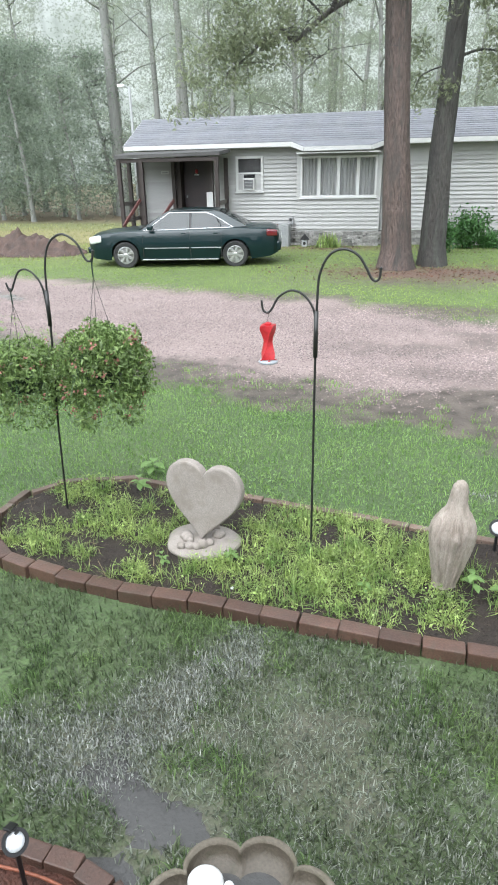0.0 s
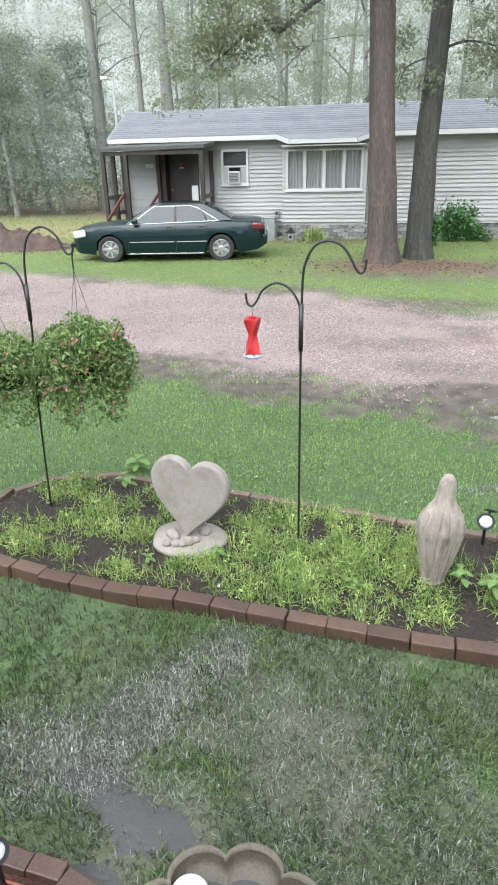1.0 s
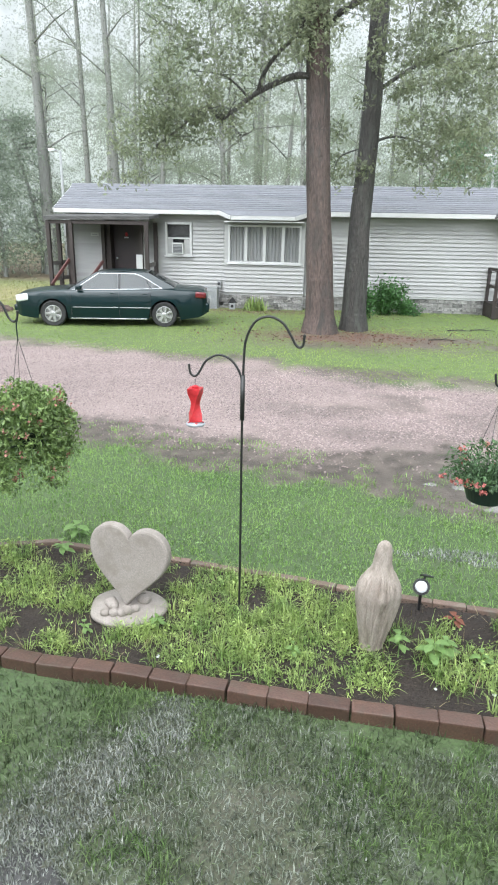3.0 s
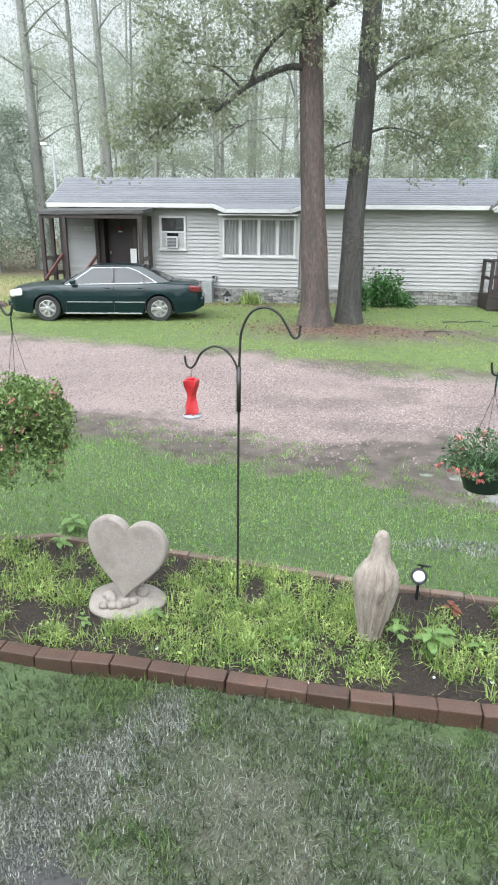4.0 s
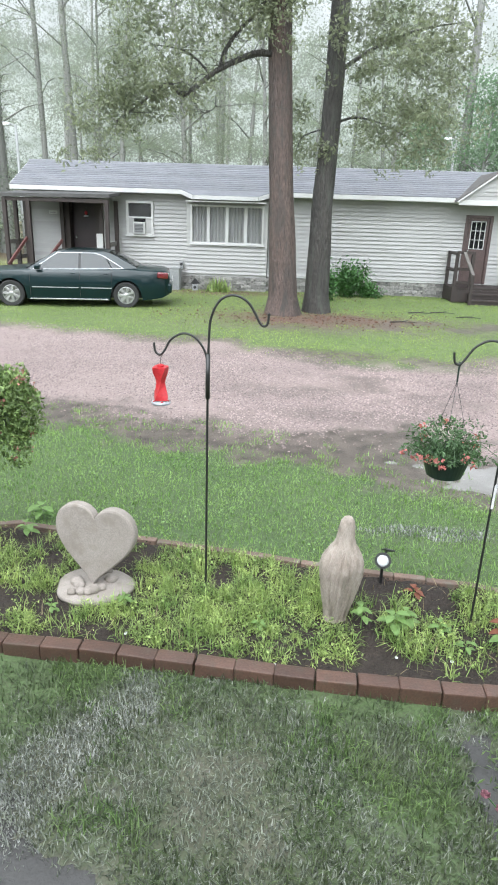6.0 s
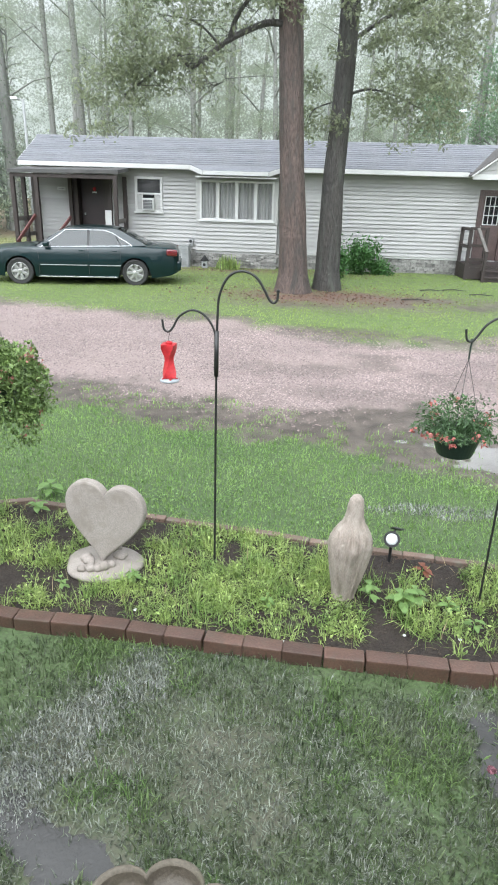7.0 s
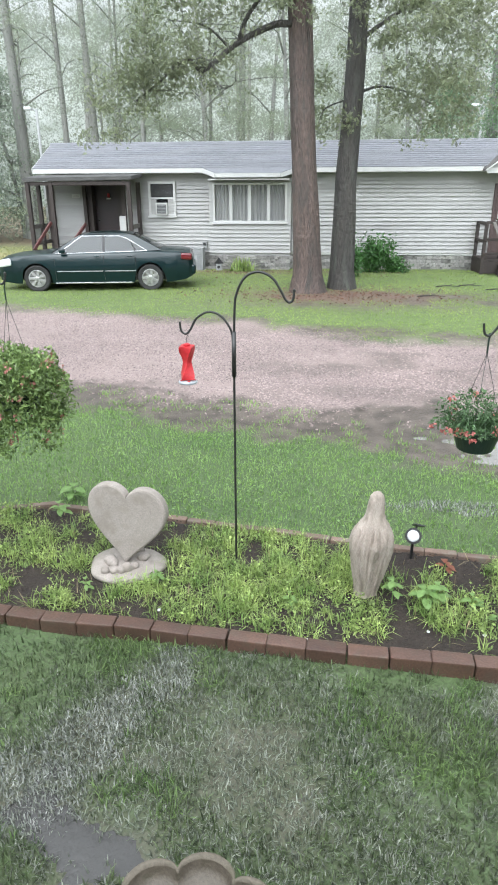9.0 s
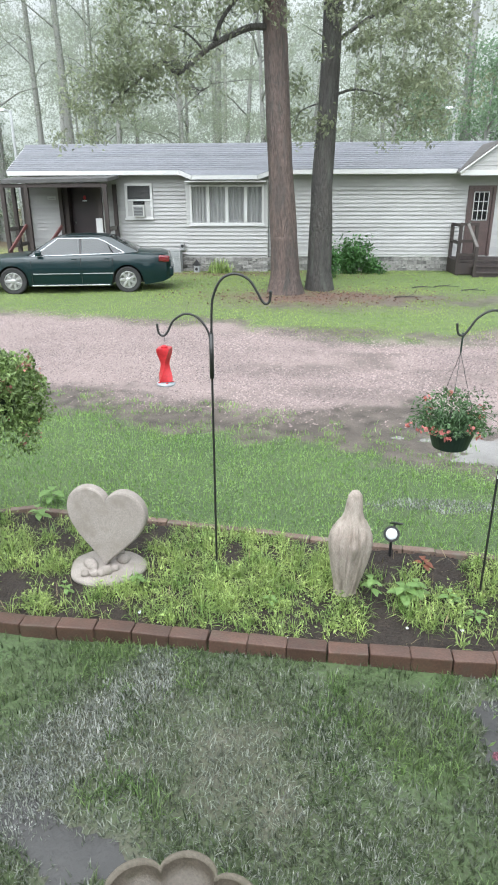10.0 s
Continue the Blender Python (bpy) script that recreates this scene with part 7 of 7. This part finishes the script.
grass("far_lawn", 112000, -13, 9.5, 9.2, 19.3, lambda x, y: (x < 0.5 * (y + 1.2)) & (x > -0.72 * (y + 1.2)) & (y > road_far(x) + (vnoise(x, y, 0.8, 7) - 0.5) * 0.5 + (vnoise(x, y, 3.0, 51) - 0.5) * 0.8 + 0.2 * rng.normal(size=len(x))) & (blob(x, y, 0.9, 13.9, 2.0, 0.95) < 0.25 + 0.35 * rng.random(len(x))) & ((1.2 * blob(x, y, 4.2, 13.6, 2.4, 0.8, -0.1) + 0.8 * blob(x, y, 1.0, 12.6, 3.2, 0.7)) * (0.2 + 1.3 * vnoise(x, y, 2.0, 10)) < 0.3 + 0.55 * rng.random(len(x))), 0.035, 0.012, 0.9, M_GRASS_FAR, "yellow-green lawn round the trees and car")
grass("side_lawn", 18000, -30, -7.6, 15, 27, lambda x, y: y > road_far(x), 0.08, 0.022, 0.8, M_GRASS_DRY, "pale dry open grass beside the home")

# second patch of blades with glints put into their colour
grass("glinting_lawn", 26000, 0.4, 2.4, 3.0, 3.7, lambda x, y: blob(x, y, 1.4, 3.33, 0.6, 0.11) * broken(x, y) > 0.2 + 0.4 * rng.random(len(x)), 0.030, 0.0062, 1.5, M_GRASS_GLINT, "beaten-down wet grass with sky glints put into its pale colour", 0.2)

# ---- gravel of the drive ----
px_, py_ = scatter(250000, -9.6, 6.2, 4.6, 12.6, lambda x, y: (y > stones_near(x) - 0.7 * (vnoise(x, y, 2.6, 45) - 0.5) + 0.32 * rng.normal(size=len(x)) - 0.5 * (rng.random(len(x)) < 0.12)) & (y < road_far(x) + 0.2 * rng.normal(size=len(x))) & (rng.random(len(x)) < np.clip(1.5 - (y - 4) / 8, 0.35, 1)) & (drive_pool(x, y) < 0.45) & (rng.random(len(x)) < 0.3 + ease(vnoise(x, y * 2.2, 0.8, 46), 0.2, 0.55)) & (x < 0.52 * (y + 1.1)) & (x > -0.74 * (y + 1.1)))
n_ = len(px_)
r = rng.uniform(0.005, 0.015, n_)
octa = np.array([(1, 0, 0), (0, 1, 0), (-1, 0, 0), (0, -1, 0), (0, 0, 0.7), (0, 0, -0.6)], float)
jit = rng.uniform(0.65, 1.3, (n_, 6, 1))
tv = octa[None] * jit * r[:, None, None]
an = rng.uniform(0, 6.28, n_)
ca, sa = np.cos(an)[:, None], np.sin(an)[:, None]
tv = np.stack([tv[..., 0] * ca - tv[..., 1] * sa, tv[..., 0] * sa + tv[..., 1] * ca, tv[..., 2]], -1)
tv = tv + np.stack([px_, py_, height(px_, py_) + r * 0.25], 1)[:, None, :]
of = np.array([(0, 1, 4), (1, 2, 4), (2, 3, 4), (3, 0, 4), (1, 0, 5), (2, 1, 5), (3, 2, 5), (0, 3, 5)])
tagged(raw("gravel", tv.reshape(-1, 3), (np.arange(n_)[:, None, None] * 6 + of[None, :4]).reshape(-1, 3), M_PEBBLE), "loose pinkish gravel stones of the drive", "gravel", kind="stuff")
# crumbs of soil over the bed
px_, py_ = scatter(9000, -2.4, 1.95, 1.6, 3.05, lambda x, y: clear_of_edge(x, y, 0.05))
n_ = len(px_)
r = rng.uniform(0.003, 0.013, n_) * rng.uniform(0.5, 1.0, n_)
tv = octa[None] * rng.uniform(0.6, 1.3, (n_, 6, 1)) * r[:, None, None] + np.stack([px_, py_, soil_height(px_, py_) + r * 0.2], 1)[:, None, :]
tagged(raw("soil_crumbs", tv.reshape(-1, 3), (np.arange(n_)[:, None, None] * 6 + of[None]).reshape(-1, 3), M_CRUMB), "crumbs of dark wet soil and bark", "soil", kind="stuff")
# fallen leaves and bark chips round the trees
fx, fy = scatter(5200, -3, 4.5, 12.5, 18.9, lambda x, y: rng.random(len(x)) < 1.3 * blob(x, y, 0.8, 14.0, 1.9, 0.9) + 0.25 * blob(x, y, -1.5, 18.4, 2.5, 0.6) + 0.05)
v, f = leaves(rng, np.stack([fx, fy, height(fx, fy) + 0.02], 1), 0.06, 0.85, 0.5)
tagged(raw("fallen_leaves", v, f, M_LITTER), "brown fallen leaves round the tree trunks", "leaf litter", kind="stuff")

# ---- distance behind the wood: a plain glowing backdrop with the haze painted in ----


def haze_material():
    m, n, l, p = nodes_of("glowing_painted_haze")
    co = n.new("ShaderNodeTexCoord").outputs["Object"]
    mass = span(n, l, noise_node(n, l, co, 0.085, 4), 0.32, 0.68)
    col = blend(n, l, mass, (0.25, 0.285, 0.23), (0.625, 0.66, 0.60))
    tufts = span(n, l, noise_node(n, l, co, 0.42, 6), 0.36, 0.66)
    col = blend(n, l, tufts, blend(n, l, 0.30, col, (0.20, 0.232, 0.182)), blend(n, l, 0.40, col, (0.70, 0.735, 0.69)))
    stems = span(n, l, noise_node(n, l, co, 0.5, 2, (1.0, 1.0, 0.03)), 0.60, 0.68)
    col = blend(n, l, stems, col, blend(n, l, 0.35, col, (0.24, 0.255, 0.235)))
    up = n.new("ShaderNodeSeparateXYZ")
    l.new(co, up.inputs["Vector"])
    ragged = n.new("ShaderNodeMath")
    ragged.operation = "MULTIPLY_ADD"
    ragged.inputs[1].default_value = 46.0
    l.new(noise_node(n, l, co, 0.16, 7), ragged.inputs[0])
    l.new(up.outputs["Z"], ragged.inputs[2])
    # bright sky painted in between the tree tops
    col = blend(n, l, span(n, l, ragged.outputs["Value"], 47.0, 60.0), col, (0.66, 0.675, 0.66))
    # haze brightness comes from the sheet's own glow
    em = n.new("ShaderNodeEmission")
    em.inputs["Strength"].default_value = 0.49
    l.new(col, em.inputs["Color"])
    out = [x for x in n if x.bl_idname == "ShaderNodeOutputMaterial"][0]
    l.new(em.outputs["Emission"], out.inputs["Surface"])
    return m


na, nz = 240, 24
ang = np.linspace(radians(-70), radians(70), na)
topz = 62 + 11 * vnoise(ang * 30, ang * 0, 0.35, 51) + 6 * vnoise(ang * 30, ang * 0, 1.4, 52)
topz = topz * (1 - 0.62 * np.exp(-((ang - radians(17.2)) / radians(3.4)) ** 2)) - 5 * vnoise(ang * 30, ang * 0, 4.0, 53) - 4 * vnoise(ang * 30, ang * 0, 12.0, 54)
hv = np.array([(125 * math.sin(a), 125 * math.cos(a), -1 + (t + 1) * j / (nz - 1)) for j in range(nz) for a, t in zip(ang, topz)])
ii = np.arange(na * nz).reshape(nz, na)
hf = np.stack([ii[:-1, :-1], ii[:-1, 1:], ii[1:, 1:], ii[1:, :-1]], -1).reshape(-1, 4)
tagged(raw("backdrop", hv, hf, haze_material()), "glowing backdrop painted as a pale rain-hazed far tree line", "backdrop", kind="structure")

# ---- things about the home ----
ub = thing("utility_unit", -3.42, 18.95, 0, "grey metal heat-pump unit beside the bay", "appliance")
part("casing", boxed(-0.26, 0.26, -0.2, 0.2, 0.04, 0.66, 0.02), M_GREYMETAL, ub)
part("pad", boxed(-0.3, 0.3, -0.24, 0.24, 0.0, 0.038), M_SKIRT, ub)
part("lid", boxed(-0.27, 0.27, -0.21, 0.21, 0.662, 0.69, 0.008), M_GREYMETAL, ub)
for k in range(9):
    part("louvre", boxed(-0.22, 0.22, -0.215, -0.2005, 0.12 + k * 0.055, 0.145 + k * 0.055), M_GREYMETAL, ub)
meter = thing("meter_box", -3.20, 19.43, 0.62, "small dark meter box fixed to the siding", "utility box")
part("box_body", boxed(-0.07, 0.07, -0.05, 0.03, 0, 0.22, 0.01), M_GREYMETAL, meter)
part("dial", lathe(bmesh.new(), [(0.045, 0.0), (0.045, 0.012)], 16, (0, 0, 0)), M_BLACKTRIM, meter).matrix_basis = pose(0, -0.051, 0.14, 90)
bh = thing("garden_lantern", -2.68, 18.85, 0, "small grey pointed garden lantern standing on the ground", "ornament")
part("body", boxed(-0.085, 0.085, -0.08, 0.08, 0, 0.23, 0.01), M_GREYMETAL, bh)
part("roof", lathe(bmesh.new(), [(0.14, 0.232), (0.13, 0.25), (0.01, 0.40)], 4), M_BLACKTRIM, bh, "dark pointed roof")
# solid black disc painted in for the shade of a hole
part("black_hole_disc", lathe(bmesh.new(), [(0.045, 0.0), (0.045, 0.006)], 16), M_BLACKTRIM, bh).matrix_basis = pose(0, -0.0805, 0.13, 90)

wr = thing("door_wreath", -6.25, 19.66, 2.18, "small red and white decoration hanging on the door", "decoration")
bm = bmesh.new()
bmesh.ops.create_icosphere(bm, subdivisions=2, radius=0.05)
bmesh.ops.scale(bm, vec=(1.0, 0.5, 1.3), verts=bm.verts)
part("red_bow", bm, M_RED, wr, "red bow", smooth=True)
bm = bmesh.new()
box(bm, -0.07, 0.07, -0.02, 0.02, -0.11, -0.07, 0.01)
part("ribbon", bm, M_TAPE, wr, "white ribbon")
part("string", tube(bmesh.new(), [(0, 0, 0.1), (0, 0.02, 0.29)], 0.006, 5), M_IRON, wr)
wb = thing("notice_board", -5.60, 18.83, 1.08, "white panel leaning on the porch post", "panel")
part("panel", boxed(-0.10, 0.10, -0.02, 0.0, 0, 0.52, 0.008), M_TRIM, wb)
part("batten", boxed(-0.08, 0.08, 0.001, 0.02, 0.2, 0.26), M_TRIM, wb)
pl = thing("wall_plate", -7.22, 19.45, 2.12, "small white plate with an unreadable dark bar", "sign")
part("plate", boxed(-0.13, 0.13, -0.012, 0.005, 0, 0.1, 0.004), M_TRIM, pl)
part("bar", boxed(-0.09, 0.09, -0.0165, -0.0125, 0.035, 0.06), M_GREYMETAL, pl)


# ---- lamp posts beyond the home ----
def lamp_post(x, y, h, arm, label):
    t = thing("street_lamp", x, y, 0, label, "street lamp", "street lamps")
    part("pole", tube(bmesh.new(), [(0, 0, 0), (0, 0, h)], [0.09, 0.06], 10), M_GREYMETAL, t, smooth=True)
    part("arm", tube(bmesh.new(), [(0, 0, h - 0.1), (arm * 0.5, 0, h + 0.02), (arm, 0, h)], 0.03, 8), M_GREYMETAL, t, smooth=True)
    head = bmesh.new()
    box(head, min(0, arm) - 0.22 if arm < 0 else arm - 0.1, arm + 0.1 if arm < 0 else arm + 0.3, -0.11, 0.11, h - 0.02, h + 0.11, 0.03)
    part("lamp_head", head, M_LENS, t, "pale lamp head")
    return t


lamp_post(-12.95, 31.0, 5.9, -0.35, "thin grey lamp post with a pale head at the wood's edge")
lamp_post(7.35, 31.0, 5.75, -0.3, "dark lamp post with a small pale head before the wood")

# ---- heap of earth beyond the drive ----
n1, n2 = 90, 60
ux, uy = np.meshgrid(np.linspace(-1.9, 1.9, n1), np.linspace(-1.0, 1.0, n2))
hz = 0.58 * np.exp(-((ux + 0.3) / 0.75) ** 2 - (uy / 0.5) ** 2) + 0.34 * np.exp(-((ux - 0.8) / 0.6) ** 2 - (uy / 0.45) ** 2) + 0.3 * np.exp(-((ux + 1.2) / 0.5) ** 2 - (uy / 0.5) ** 2)
hz = hz * (0.55 + 0.9 * vnoise(ux, uy, 4.0, 61)) + 0.16 * vnoise(ux, uy, 9.0, 62) * (hz > 0.03) - 0.04
pi_ = np.arange(n1 * n2).reshape(n2, n1)
pile = raw("earth_mound", np.stack([ux, uy, hz], -1).reshape(-1, 3), np.stack([pi_[:-1, :-1], pi_[:-1, 1:], pi_[1:, 1:], pi_[1:, :-1]], -1).reshape(-1, 4),
           mat("loose_red_earth", (0.115, 0.075, 0.060), (0.060, 0.043, 0.037), 0.85, 4, 30, 1.0, 0.04), smooth=True)
pile.location = (-10.5, 16.5, 0)
tagged(pile, "low mound of reddish-brown earth beside the drive", "earth mound")

# ---- fallen sticks on the far lawn ----
rk = random.Random(9)
for x, y in ((3.6, 15.6), (4.7, 15.1), (4.2, 15.8), (2.9, 13.9)):
    t = thing("fallen_stick", x, y, 0.03, "dark fallen branch lying on the lawn", "stick", "fallen sticks")
    a = rk.uniform(-0.4, 0.4)
    part("stem", tube(bmesh.new(), [(-0.3, 0, 0.01), (-0.05, 0.04 * math.sin(a), 0.035), (0.3, 0.1 * math.sin(a), 0.015)], [0.018, 0.014, 0.006], 6), M_BARK_GREY, t)
    part("side_twig", tube(bmesh.new(), [(0.0, 0.02, 0.03), (0.16, 0.14, 0.06)], [0.009, 0.004], 5), M_BARK_GREY, t)

# ---- pebbles and pale scraps in the bed and on the lawn ----
for k, (x, y, r) in enumerate(((0.93, 1.80, 0.009), (1.22, 1.78, 0.011), (1.05, 1.86, 0.008), (0.28, 1.66, 0.010), (-1.05, 1.72, 0.009), (-0.55, 1.83, 0.011))):
    bm = bmesh.new()
    bmesh.ops.create_icosphere(bm, subdivisions=2, radius=r)
    for v in bm.verts:
        v.co *= 1 + 0.3 * noise.noise(v.co * 60 + Vector((k, 0, 0)))
        v.co.z *= 0.65
    ob = part("pebble", bm, M_TAPE, None, smooth=True)
    ob.location = (x, y, float(soil_height(x, y)) + r * 0.4)
    tagged(ob, "small pale pebble lying on the soil", "pebble", "pebbles in the bed")
